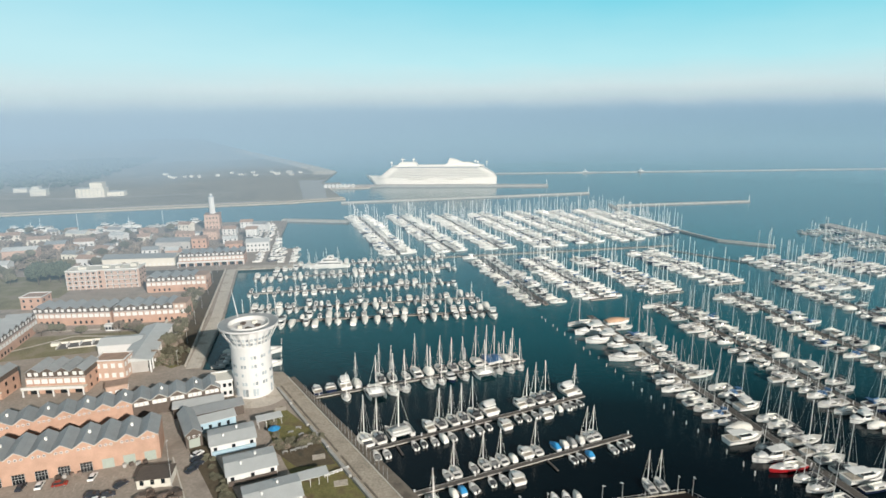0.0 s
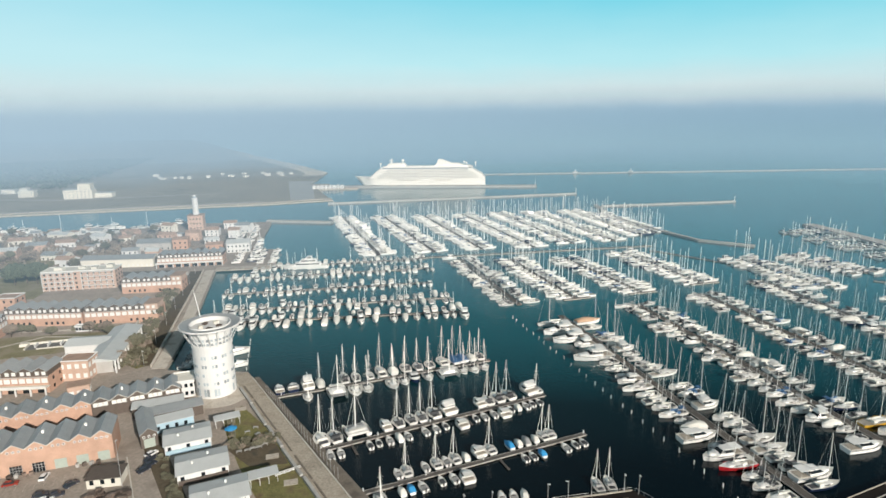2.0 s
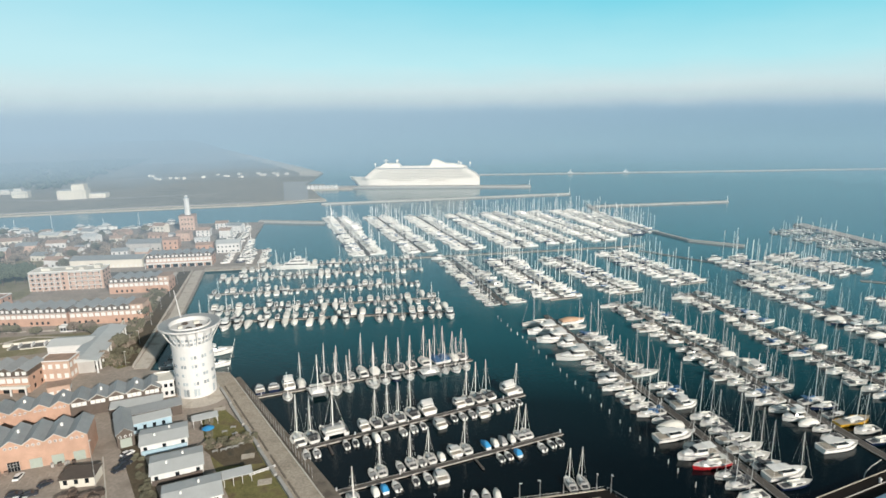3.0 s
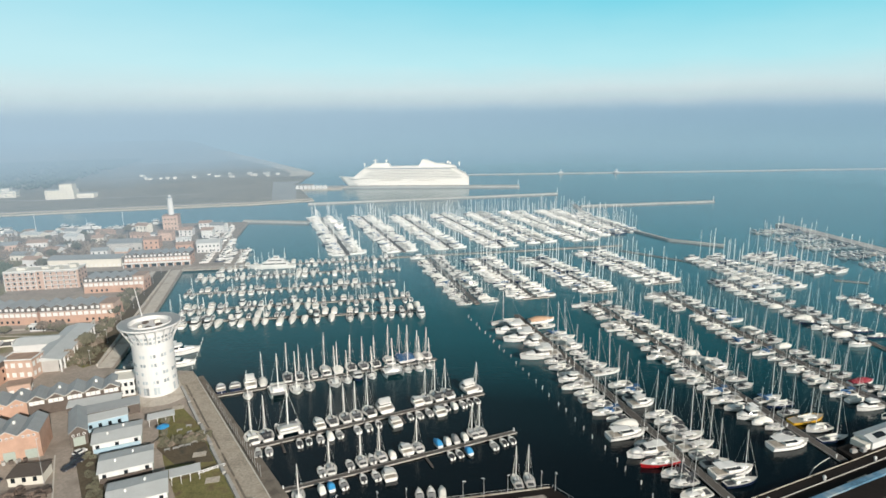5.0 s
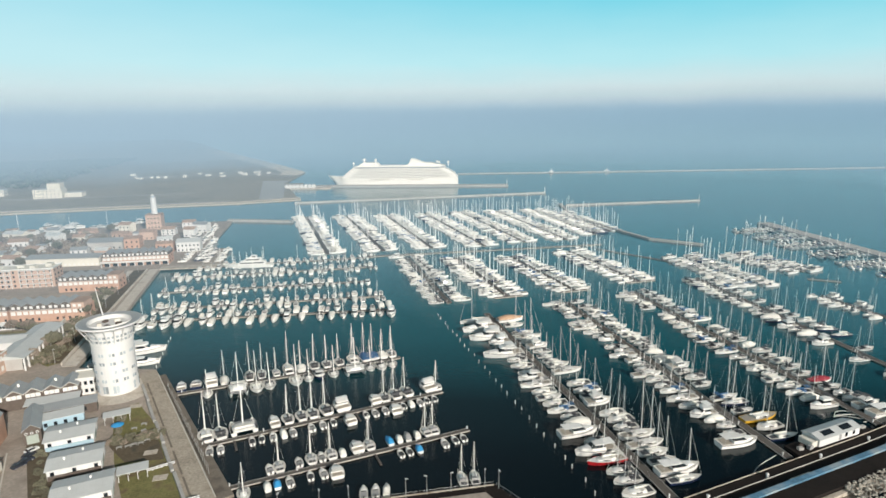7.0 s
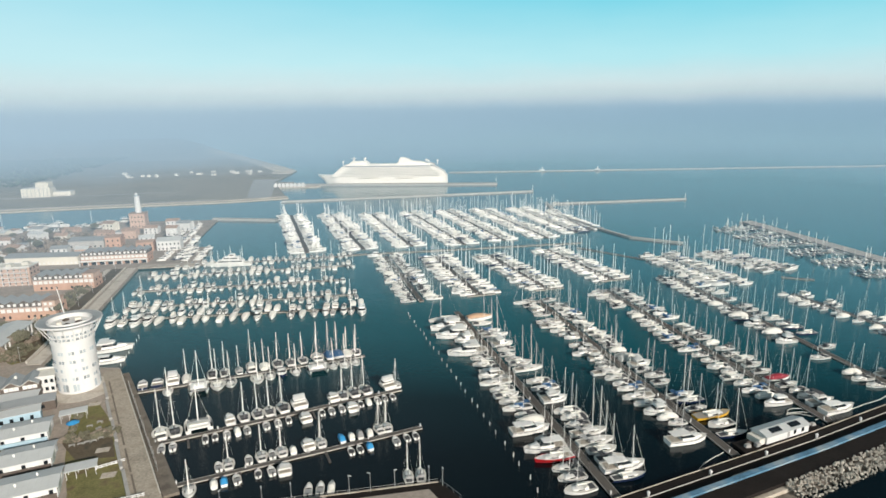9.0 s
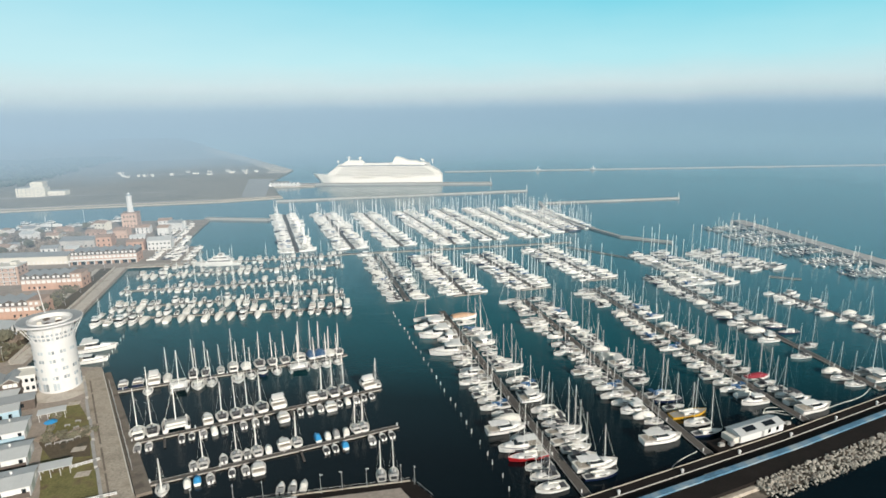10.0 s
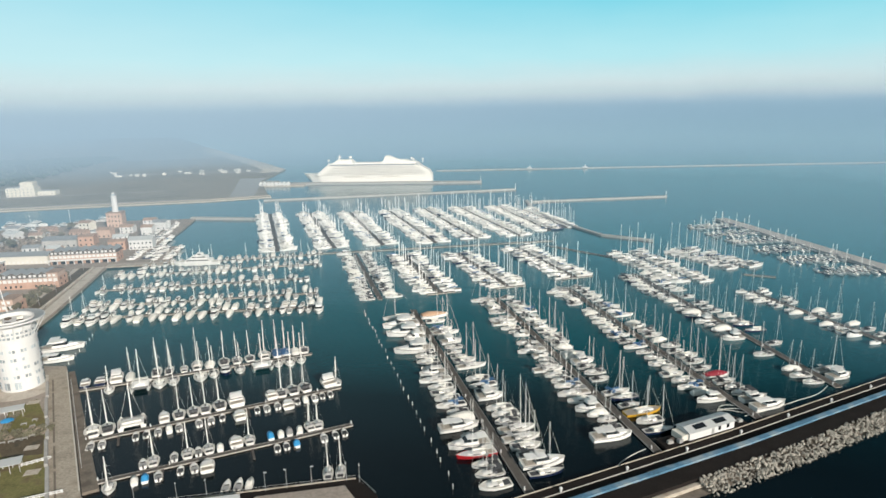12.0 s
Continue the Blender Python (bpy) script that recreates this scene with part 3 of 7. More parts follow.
def motor_boat(L, hullmat, cover, fly=False, covered=False, deckmat=None):
    root = thing("motor_yacht" if L > 11 else "motor_boat")
    W, H = L * 0.35, 0.65 + L * 0.075
    hull_and_deck(L, W, H, hullmat, deckmat or CREAM, root, transom=0.9, stripe=NAVY if L > 11 else None)
    zc = sheer(H, L, 0)
    if covered:
        bm = bmesh.new()
        r = lambda y, w, h: [(-w, y, H * 1.0), (-w * 0.9, y, zc + h * 0.5), (-w * 0.45, y, zc + h), (w * 0.45, y, zc + h), (w * 0.9, y, zc + h * 0.5), (w, y, H * 1.0)]
        loft(bm, [r(-0.48 * L, W * 0.46, 0.6), r(-0.2 * L, W * 0.5, 1.5), r(0.1 * L, W * 0.48, 1.2), r(0.36 * L, W * 0.28, 0.5), r(0.46 * L, W * 0.1, 0.45)])
        part("boat_cover", bm, cover, root)
        return root
    hc = 0.6 + 0.055 * L
    bm = bmesh.new()
    coach(bm, L, W, H, 0.02 * L, 0.36 * L, W * 0.36, W * 0.16, hc * 0.55)
    part("foredeck_cabin", bm, GEL, root)
    bm = bmesh.new()
    r = lambda y, w, h, t=0.8: [(-w, y, zc - 0.1), (-w * t, y, zc + h), (w * t, y, zc + h), (w, y, zc - 0.1)]
    if L > 8:
        loft(bm, [r(-0.2 * L, W * 0.40, hc * 0.55, 0.95), r(0.04 * L, W * 0.40, hc * 0.55, 0.95), r(0.16 * L, W * 0.36, hc * 0.5, 0.92), r(0.26 * L, W * 0.24, 0.1)])
        cabin = part("cabin", bm, GEL, root)
        bm = bmesh.new()
        g = lambda y, y2, w: [(-w, y, zc + hc * 0.5), (-w * 0.84, y2, zc + hc * 1.2), (w * 0.84, y2, zc + hc * 1.2), (w, y, zc + hc * 0.5)]
        loft(bm, [g(-0.19 * L, -0.17 * L, W * 0.375), g(0.02 * L, 0.0, W * 0.375), g(0.14 * L, 0.05 * L, W * 0.33)])
        part("window_band", bm, TINT, cabin)
        bm = bmesh.new()
        loft(bm, [[(-W * 0.34, y, zc + hc * 1.2), (-W * 0.30, y, zc + hc * 1.33), (W * 0.30, y, zc + hc * 1.33), (W * 0.34, y, zc + hc * 1.2)] for y in (-0.21 * L, -0.05 * L)]
             + [[(-W * 0.28, 0.06 * L, zc + hc * 1.18), (-W * 0.25, 0.05 * L, zc + hc * 1.27), (W * 0.25, 0.05 * L, zc + hc * 1.27), (W * 0.28, 0.06 * L, zc + hc * 1.18)]])
        part("cabin_roof", bm, GEL, cabin)
        bm = bmesh.new()
        box(bm, -W * 0.34, W * 0.34, -0.44 * L, -0.21 * L, H - 0.3, H + 0.1)
        part("cockpit", bm, TEAK, root)
    else:
        loft(bm, [[(-W * 0.33, 0.0, zc), (W * 0.33, 0.0, zc), (W * 0.31, -0.03, zc + 0.03), (-W * 0.31, -0.03, zc + 0.03)],
                  [(-W * 0.27, -0.3, zc + 0.55), (W * 0.27, -0.3, zc + 0.55), (W * 0.26, -0.34, zc + 0.55), (-W * 0.26, -0.34, zc + 0.55)]])
        part("windscreen", bm, TINT, root)
        bm = bmesh.new()
        box(bm, -W * 0.38, W * 0.38, -0.44 * L, 0.0, H - 0.4, H + 0.08)
        part("cockpit", bm, DKCAN if L < 7 else GREYCAN, root)
        bm = bmesh.new()
        box(bm, -0.25, 0.25, -0.54 * L, -0.47 * L, H * 0.3, H + 0.55)
        part("outboard_motor", bm, RUBBER, root)
    if fly:
        bm = bmesh.new()
        z = zc + hc * 1.3
        r2 = lambda y, w, h: [(-w, y, z - 0.05), (-w * 1.05, y, z + h), (w * 1.05, y, z + h), (w, y, z - 0.05)]
        loft(bm, [r2(-0.30 * L, W * 0.34, 0.35), r2(-0.05 * L, W * 0.34, 0.6), r2(0.06 * L, W * 0.26, 0.65), r2(0.1 * L, W * 0.2, 0.1)])
        part("flybridge", bm, GEL, root)
        bm = bmesh.new()
        for sx in (-1, 1):
            tube(bm, (sx * W * 0.33, -0.26 * L, z), (sx * W * 0.3, -0.2 * L, z + 1.7), 0.07, k=4)
        box(bm, -W * 0.34, W * 0.34, -0.25 * L, -0.03 * L, z + 1.65, z + 1.75)
        part("hardtop", bm, cover, root)
    elif L > 8:
        bm = bmesh.new()
        box(bm, -W * 0.36, W * 0.36, -0.42 * L, -0.19 * L, zc + hc * 1.28, zc + hc * 1.36)
        for sx in (-1, 1):
            tube(bm, (sx * W * 0.35, -0.41 * L, H), (sx * W * 0.35, -0.41 * L, zc + hc * 1.3), 0.03, k=3)
        part("bimini", bm, cover, root)
    return root


def catamaran(L):
    root = thing("catamaran")
    W = L * 0.52
    for sx in (-1, 1):
        bm = bmesh.new()
        loft(bm, [[(x * 0.62 + sx * W * 0.40, y, z) for x, y, z in r] for r in hull_rings(L, L * 0.22, 1.5, 0.8)], close=False)
        part("hull", bm, GEL, root)
    bm = bmesh.new()
    box(bm, -W * 0.42, W * 0.42, -0.40 * L, 0.16 * L, 0.9, 1.75)
    part("bridge_deck", bm, GEL, root)
    bm = bmesh.new()
    coach(bm, L, W, 1.5, -0.22 * L, 0.14 * L, W * 0.36, W * 0.28, 1.3)
    part("saloon", bm, GEL, root)
    bm = bmesh.new()
    box(bm, -W * 0.37, W * 0.37, -0.40 * L, -0.2 * L, 3.1, 3.2)
    part("hardtop", bm, CANVAS, root)
    bm = bmesh.new()
    box(bm, -W * 0.40, W * 0.40, 0.17 * L, 0.42 * L, 1.45, 1.5)
    part("trampoline", bm, GREYCAN, root)
    bm = bmesh.new()
    tube(bm, (0, 0.05 * L, 1.7), (0, 0.03 * L, 1.9 + L * 1.35), 0.15, 0.11)
    part("mast", bm, ALU, root)
    bm = bmesh.new()
    for a in ((0, 0.45 * L, 1.5), (-W * 0.45, -0.1 * L, 1.5), (W * 0.45, -0.1 * L, 1.5)):
        tube(bm, a, (0, 0.03 * L, 1.7 + L * 1.3), 0.035, k=3)
    part("rigging", bm, CANVAS, root)
    return root


KINDS = {}
USED = set()


def kind_of_boat(key, label, category, build, *a, **k):
    KINDS[key] = (label, category, build, a, k)


def place(key, x, y, heading, group="", z=0.0, stout=False):
    """Put a boat of that kind at x, y; heading in degrees from +x towards which the bow points."""
    label, category, build, a, k = KINDS[key][:5]
    m = pose(x, y, z, random.uniform(-.5, .5), random.uniform(-1.2, 1.2), heading - 90)
    if stout:
        m = m @ Matrix.Diagonal((1.2, 0.84, 0.95, 1.0) if LENGTHS[key] > 8 else (1.0, 0.82, 0.9, 1.0))
    if key not in USED:
        USED.add(key)
        ob = tagged(build(*a, **k), label, category, group or "boats in the marina")
        KINDS[key] = (*KINDS[key][:5], ob)
        ob.matrix_basis = m
        return ob
    return copy_thing(KINDS[key][5], m)


S, M = sailing_boat, motor_boat
kind_of_boat("s9", "small white sailing boat with grey boom cover", "sailing boat", S, 8.5, GEL, CREAM, GREYCAN, "hood")
kind_of_boat("s10", "white sailing yacht with charcoal canvas covers", "sailing boat", S, 10.0, GEL, CREAM, DKCAN, "hood", 1.4, stripe=NAVY)
kind_of_boat("s11", "white sailing yacht with blue stripe and charcoal covers", "sailing boat", S, 11.2, GEL, CREAM, DKCAN, "bimini", 1.38, stripe=NAVY)
kind_of_boat("s12", "white sailing yacht with teak deck and tall mast", "sailing boat", S, 12.3, GEL, CREAM, CANVAS, "hood", 1.42)
kind_of_boat("s13", "large white sailing yacht with grey bimini", "sailing boat", S, 13.6, GEL, CREAM, GREYCAN, "bimini", 1.4)
kind_of_boat("s12b", "white sailing yacht with dark blue canvas", "sailing boat", S, 11.8, GEL, CREAM, BLUE, "bimini", 1.36)
kind_of_boat("s11n", "navy-hulled sailing yacht with white deck", "sailing boat", S, 11.6, NAVY, CREAM, CANVAS, "hood", 1.38)
kind_of_boat("s10c", "white sailing boat under a pale winter cover", "sailing boat", S, 9.8, GEL, GEL, CANVAS, "full", 1.35)
kind_of_boat("s12c", "sailing yacht under a blue winter cover", "sailing boat", S, 12.0, GEL, GEL, BLUE, "full", 1.35)
kind_of_boat("s11m", "white sailing yacht with maroon canvas covers", "sailing boat", S, 12.0, GEL, GEL, MAROON, "full", 1.35)
kind_of_boat("s13y", "yellow-hulled sailing yacht with low mast", "sailing boat", S, 15.0, YELLOW, TEAK, CANVAS, "hood", 0.75)
kind_of_boat("s13r", "red-hulled sailing yacht with white deck", "sailing boat", S, 13.5, RED, GEL, CANVAS, "bimini", 1.35)
kind_of_boat("sbig", "very large white sailing yacht with tall mast", "sailing boat", S, 17.0, GEL, CREAM, CANVAS, "hood", 1.45)
kind_of_boat("m6", "small open white motor boat with outboard", "motor boat", M, 6.2, GEL, CANVAS)
kind_of_boat("m7", "white open motor boat with grey cushions", "motor boat", M, 7.2, GEL, CANVAS, deckmat=CREAM)
kind_of_boat("m6c", "small motor boat under a pale cover", "motor boat", M, 6.4, GEL, CANVAS, covered=True)
kind_of_boat("m6g", "small motor boat under a grey cover", "motor boat", M, 6.4, GEL, GREYCAN, covered=True)
kind_of_boat("m6b", "small motor boat under a bright blue cover", "motor boat", M, 6.4, GEL, BLUECOV, covered=True)
kind_of_boat("m9", "white cabin cruiser with pale bimini", "motor boat", M, 9.2, GEL, CANVAS)
kind_of_boat("m10c", "white cabin cruiser under a pale winter cover", "motor boat", M, 10.2, GEL, CANVAS, covered=True)
kind_of_boat("m12", "white motor yacht with dark cabin windows", "motor yacht", M, 12.5, GEL, GEL, fly=True)
kind_of_boat("m12g", "white motor yacht with charcoal canvas hardtop", "motor yacht", M, 11.5, GEL, DKCAN, fly=True)
kind_of_boat("m14", "sleek white motor yacht with dark glass", "motor yacht", M, 14.5, GEL, GEL)
kind_of_boat("m17", "large white flybridge motor yacht", "motor yacht", M, 19.0, GEL, GEL, fly=True)
kind_of_boat("m17t", "motor yacht under a tan cover", "motor yacht", M, 14.5, GEL, TAN, covered=True)
kind_of_boat("m9n", "navy and white cabin cruiser", "motor boat", M, 9.5, NAVY, GREYCAN)
kind_of_boat("cat", "white sailing catamaran with wide deck", "catamaran", catamaran, 12.0)

LENGTHS = {"s9": 8.5, "s10": 10, "s11": 11.2, "s12": 12.3, "s13": 13.6, "s12b": 11.8, "s11n": 11.6, "s10c": 9.8, "s12c": 12, "s11m": 12, "s13y": 15, "s13r": 13.5, "sbig": 17,
           "m6": 6.2, "m7": 7.2, "m6c": 6.4, "m6g": 6.4, "m6b": 6.4, "m9": 9.2, "m10c": 10.2, "m12": 12.5, "m12g": 11.5, "m14": 14.5, "m17": 19.0, "m17t": 14.5, "m9n": 9.5, "cat": 12}
WIDTHS = {k: (6.4 if k == "cat" else v * 0.34) for k, v in LENGTHS.items()}
MIX_SAIL = ["s9"] * 2 + ["s10"] * 6 + ["s11"] * 6 + ["s12"] * 4 + ["s13"] * 2 + ["s12b"] * 2 + ["s11n", "s10c", "s10c", "m12", "m12", "m9", "m9", "m10c", "m12g", "s9"]
MIX_BIG = ["s12"] * 6 + ["s13"] * 3 + ["s10"] * 3 + ["m12"] * 2 + ["m14"] + ["s11"] * 3 + ["s11"] * 2 + ["s12b", "m12g", "m12g", "m10c", "m12", "s10c", "s11n"]
MIX_MID = ["s9"] * 3 + ["s10"] * 4 + ["s10c"] * 2 + ["m9"] * 4 + ["m10c"] * 3 + ["s11"] * 2 + ["m12g"]
MIX_OUT = ["s10", "s11", "s9", "s12", "m9", "s10c", "m7"]
MIX_SMALL = ["m7"] * 5 + ["m9"] * 5 + ["m6c"] * 2 + ["m6g"] * 2 + ["m10c"] * 2 + ["s9"] * 5


def pier(name, a, b, w, label, z=0.55, mat=None, pedestals=True):
    """A floating pier from a to b with planked top and pale edge."""
    root = thing(name, pose(a[0], a[1], 0, 0, 0, math.degrees(math.atan2(b[1] - a[1], b[0] - a[0]))))
    L = (Vector(b) - Vector(a)).length
    bm = bmesh.new()
    box(bm, 0, L, -w / 2, w / 2, z - 0.25, z)
    part("deck", bm, mat or DOCK, root)
    for s in (-1, 1):
        bm = bmesh.new()
        box(bm, 0, L, s * (w / 2 + 0.06) - 0.06, s * (w / 2 + 0.06) + 0.06, z - 0.2, z + 0.06)
        part("edge_beam", bm, PALEWOOD, root)
    bm = bmesh.new()
    box(bm, 0.3, L - 0.3, -w / 2 + 0.2, w / 2 - 0.2, -0.35, z - 0.25)
    part("float", bm, CONC, root)
    tagged(root, label, "pier")
    me = PILEMESH
    for i in range(int(L // 20) + 1 if pedestals else 0):
        o = part("pedestal", me, None, root)
        o.location = (min(i * 20 + 2, L - 0.5), w / 2 - 0.35, z)
    return root


bm = bmesh.new()
box(bm, -0.16, 0.16, -0.16, 0.16, 0, 1.0)
box(bm, -0.2, 0.2, -0.2, 0.2, 1.0, 1.12)
PILEMESH = mesh_of("pedestal", bm, WHITE)


def moor(a, b, side, mix, gap=0.7, off=1.6, skip=0.06, t0=0.0, t1=1.0, bow_out=0.75, group="", fixed=(), turn=0):
    """Boats side by side along the pier a b, on its left (1) or right (-1) side. fixed: (metres along, key)."""
    a, b = Vector(a), Vector(b)
    d = (b - a).normalized()
    n = Vector((-d.y, d.x)) * side
    ang = math.degrees(math.atan2(n.y, n.x))
    L = (b - a).length
    fixed = sorted(fixed)
    s = t0 * L + 1.0
    end = t1 * L
    while s < end:
        if fixed and s + 2.4 >= fixed[0][0] - WIDTHS[fixed[0][1]] / 2:
            key = fixed.pop(0)[1]
        else:
            key = random.choice(mix)
            if random.random() < skip:
                s += random.uniform(3, 6)
                continue
        w = WIDTHS[key]
        s += w / 2
        p = a + d * s + n * (off + LENGTHS[key] / 2 + random.uniform(0, 0.9))
        out = random.random() < bow_out
        place(key, p.x, p.y, ang + (0 if out else 180) + turn + random.uniform(-3, 3), group)
        s += w / 2 + gap * random.uniform(0.5, 1.9)


# ---------------------------------------------------------------- piers and moored boats
D1, D2, D3 = ((-51.8, 216), (36, 249.2)), ((-28.0, 176.2), (55, 214.6)), ((-11, 153), (64, 185))
for a, b in (D1, D2, D3):
    pier("pier", a, b, 1.7, "narrow floating pier with pale edges and service pedestals")
NEAR = "boats at the near piers"
def at_pier(d, s, side, key, turn=0):
    a, b = Vector(d[0]), Vector(d[1])
    u = (b - a).normalized()
    n = Vector((-u.y, u.x)) * side
    stout = d in (D1, D2, D3)
    p = a + u * s + n * (1.6 + LENGTHS[key] * (0.425 if stout else 0.5))
    place(key, p.x, p.y, math.degrees(math.atan2(n.y, n.x)) + turn + random.uniform(-4, 4), NEAR, stout=stout)


for s, key in ((1.7, "m9n"), (7.3, "m9n"), (13.2, "m12"), (18.3, "s10c"), (28.5, "s11"), (33.4, "s10"), (39.4, "s9"), (44.6, "s12"), (49.9, "s10c"), (55.7, "s11"), (61.3, "s10"), (66.8, "s10"), (73.3, "s12"), (78.7, "s12c"), (82.6, "s12c"), (86.8, "s10c"), (91.1, "s10")):
    at_pier(D1, s, 1, key)
for s, key in ((11.7, "s9"), (23.3, "cat"), (30.5, "s12"), (35.6, "s11"), (46.2, "s12"), (51.5, "s10"), (56.2, "m9n"), (62.1, "s10"), (71.4, "cat"), (78.2, "s10"), (83.1, "s11"), (88.1, "s10")):
    at_pier(D1, s, -1, key)
for s, key in ((3.5, "s12"), (8.1, "s11"), (15.9, "cat"), (26.4, "m9"), (31.4, "s10"), (36.4, "s10"), (40.6, "s10"), (45.7, "s11"), (51.7, "m12"), (64.7, "m9"), (68.8, "s10"), (73.3, "s11"), (78.1, "s11"), (87.6, "m12"), (90.9, "s9")):
    at_pier(D2, s, 1, key)
for s, key in ((3.8, "m7"), (7.2, "m7"), (17.4, "m6"), (20.6, "m6"), (24.4, "m7"), (27.9, "m6c"), (31.1, "m7"), (37.7, "m7"), (41.8, "m7"), (45.7, "m6"), (51.5, "m9"), (58.0, "m6"), (61.4, "m7"), (65.4, "m7"), (69.2, "m9"), (72.9, "m6"), (75.9, "m6c"), (79.5, "m7"), (82.6, "m6"), (85.8, "m6")):
    at_pier(D2, s, -1, key, 180 if key[0] == "m" else 0)
for s, key in ((14.2, "m7"), (17.2, "s9"), (23.3, "m7"), (27.4, "s9"), (30.6, "m7"), (33.8, "s9"), (37.3, "m6c"), (42.4, "m9"), (46.7, "s9"), (53.5, "m6b"), (57.0, "m6c"), (60.0, "m6g"), (63.5, "m6c"), (67.2, "s9"), (70.1, "s9")):
    at_pier(D3, s, 1, key)
for s, key in ((5.5, "s9"), (12.3, "m6c"), (15.2, "m6b"), (18.9, "m7"), (25.2, "m6"), (29.1, "m7"), (33.0, "m9"), (54.6, "m6"), (57.6, "m6"), (61.0, "m6b"), (70.1, "m7"), (74.1, "m6"), (77.3, "m6")):
    at_pier(D3, s, -1, key, 180 if key[0] == "m" else 0)

NORTHROWS = [((-112, 303), (27, 318)), ((-112, 324), (19, 344)), ((-124, 357), (6, 378)), ((-131, 392), (6, 416)), ((-124, 421), (3, 446))]
for a, b in NORTHROWS:
    pier("pier", a, b, 2.0, "narrow floating pier among small boats", pedestals=False)
moor(*NORTHROWS[0], -1, ["m10c", "m10c", "m12", "s10c", "m9", "m12g"], t0=0.02, t1=0.40, off=1.5, gap=2.4, skip=0.0)
moor(*NORTHROWS[0], -1, MIX_MID, t0=0.43, off=1.5, gap=1.8, skip=0.2, fixed=[(66, "m10c"), (72, "m10c"), (136, "m12")])
moor(*NORTHROWS[0], 1, MIX_SMALL, off=1.4, gap=1.7, skip=0.15)
for r in NORTHROWS[1:]:
    moor(*r, -1, MIX_SMALL + ["s9"], off=1.4, gap=1.7, skip=0.12)
    moor(*r, 1, MIX_SMALL + ["s9"], off=1.4, gap=1.7, skip=0.15)

P1, P2, P3, P4, P5 = ((121, 144), (80, 308)), ((165, 164), (128, 326)), ((208, 183.5), (173, 345)), ((251, 206), (224, 372)), ((302, 248), (280, 330))
P1B, P2B, P3B, P4B = ((60, 328), (29, 443)), ((95, 338), (67, 440)), ((138, 348), (109, 440)), ((184, 366), (157, 455))
for a, b in (P1, P2, P3, P4, P5, P1B, P2B, P3B, P4B):
    pier("pier", a, b, 2.8, "floating marina pier between rows of yachts")
moor(*P1, 1, MIX_BIG, t0=0.02, t1=0.56, gap=1.3, off=1.8, skip=0.03, bow_out=0.8, fixed=[(24, "s13r"), (30, "m14"), (43, "m14"), (49, "m10c")])
for s, key in ((98, "s12"), (105, "s11"), (112, "m17"), (127, "m12"), (134, "m17"), (146, "m17"), (158, "sbig")):
    at_pier(P1, s, 1, key)
moor(*P1, -1, MIX_BIG, t0=0.03, t1=0.3, gap=0.9, skip=0.0, off=1.8)
moor(*P1, -1, MIX_SAIL, t0=0.31, t1=0.82, gap=1.5, skip=0.06, off=1.8)
at_pier(P1, 147, -1, "s12")
at_pier(P1, 155, -1, "m17t")
moor(*P2, 1, MIX_SAIL, t0=0.05, gap=1.5, off=1.8, fixed=[(11, "m14")])
moor(*P2, -1, MIX_SAIL, t0=0.05, gap=1.6, off=1.8, fixed=[(14, "s12"), (22, "s13y"), (40, "s12b")])
moor(*P3, 1, MIX_SAIL, t0=0.08, gap=2.0, off=1.8)
moor(*P3, -1, MIX_SAIL, t0=0.02, gap=2.2, off=1.8, fixed=[(4, "m14"), (14, "m12g"), (34, "s11m")])
moor(*P4, 1, MIX_SAIL, t0=0.30, gap=2.2, off=1.8, skip=0.1)
moor(*P4, -1, MIX_SAIL, t0=0.34, gap=2.4, off=1.8, skip=0.15)
for s, side, key in ((6, 1, "s10"), (12, 1, "s11"), (18, 1, "s10c"), (8, -1, "m12"), (14, -1, "s13"), (34, 1, "s11"), (44, -1, "s10")):
    at_pier(P4, s, side, key)
moor(*P5, 1, MIX_OUT, gap=2.6, off=1.8, skip=0.25)
moor(*P5, -1, MIX_OUT, gap=3.0, off=1.8, skip=0.3)

for q in (P1B,):
    moor(*q, 1, MIX_SAIL, gap=2.2, off=1.8, skip=0.03)
    moor(*q, -1, MIX_SAIL, gap=2.2, off=1.8, skip=0.03)


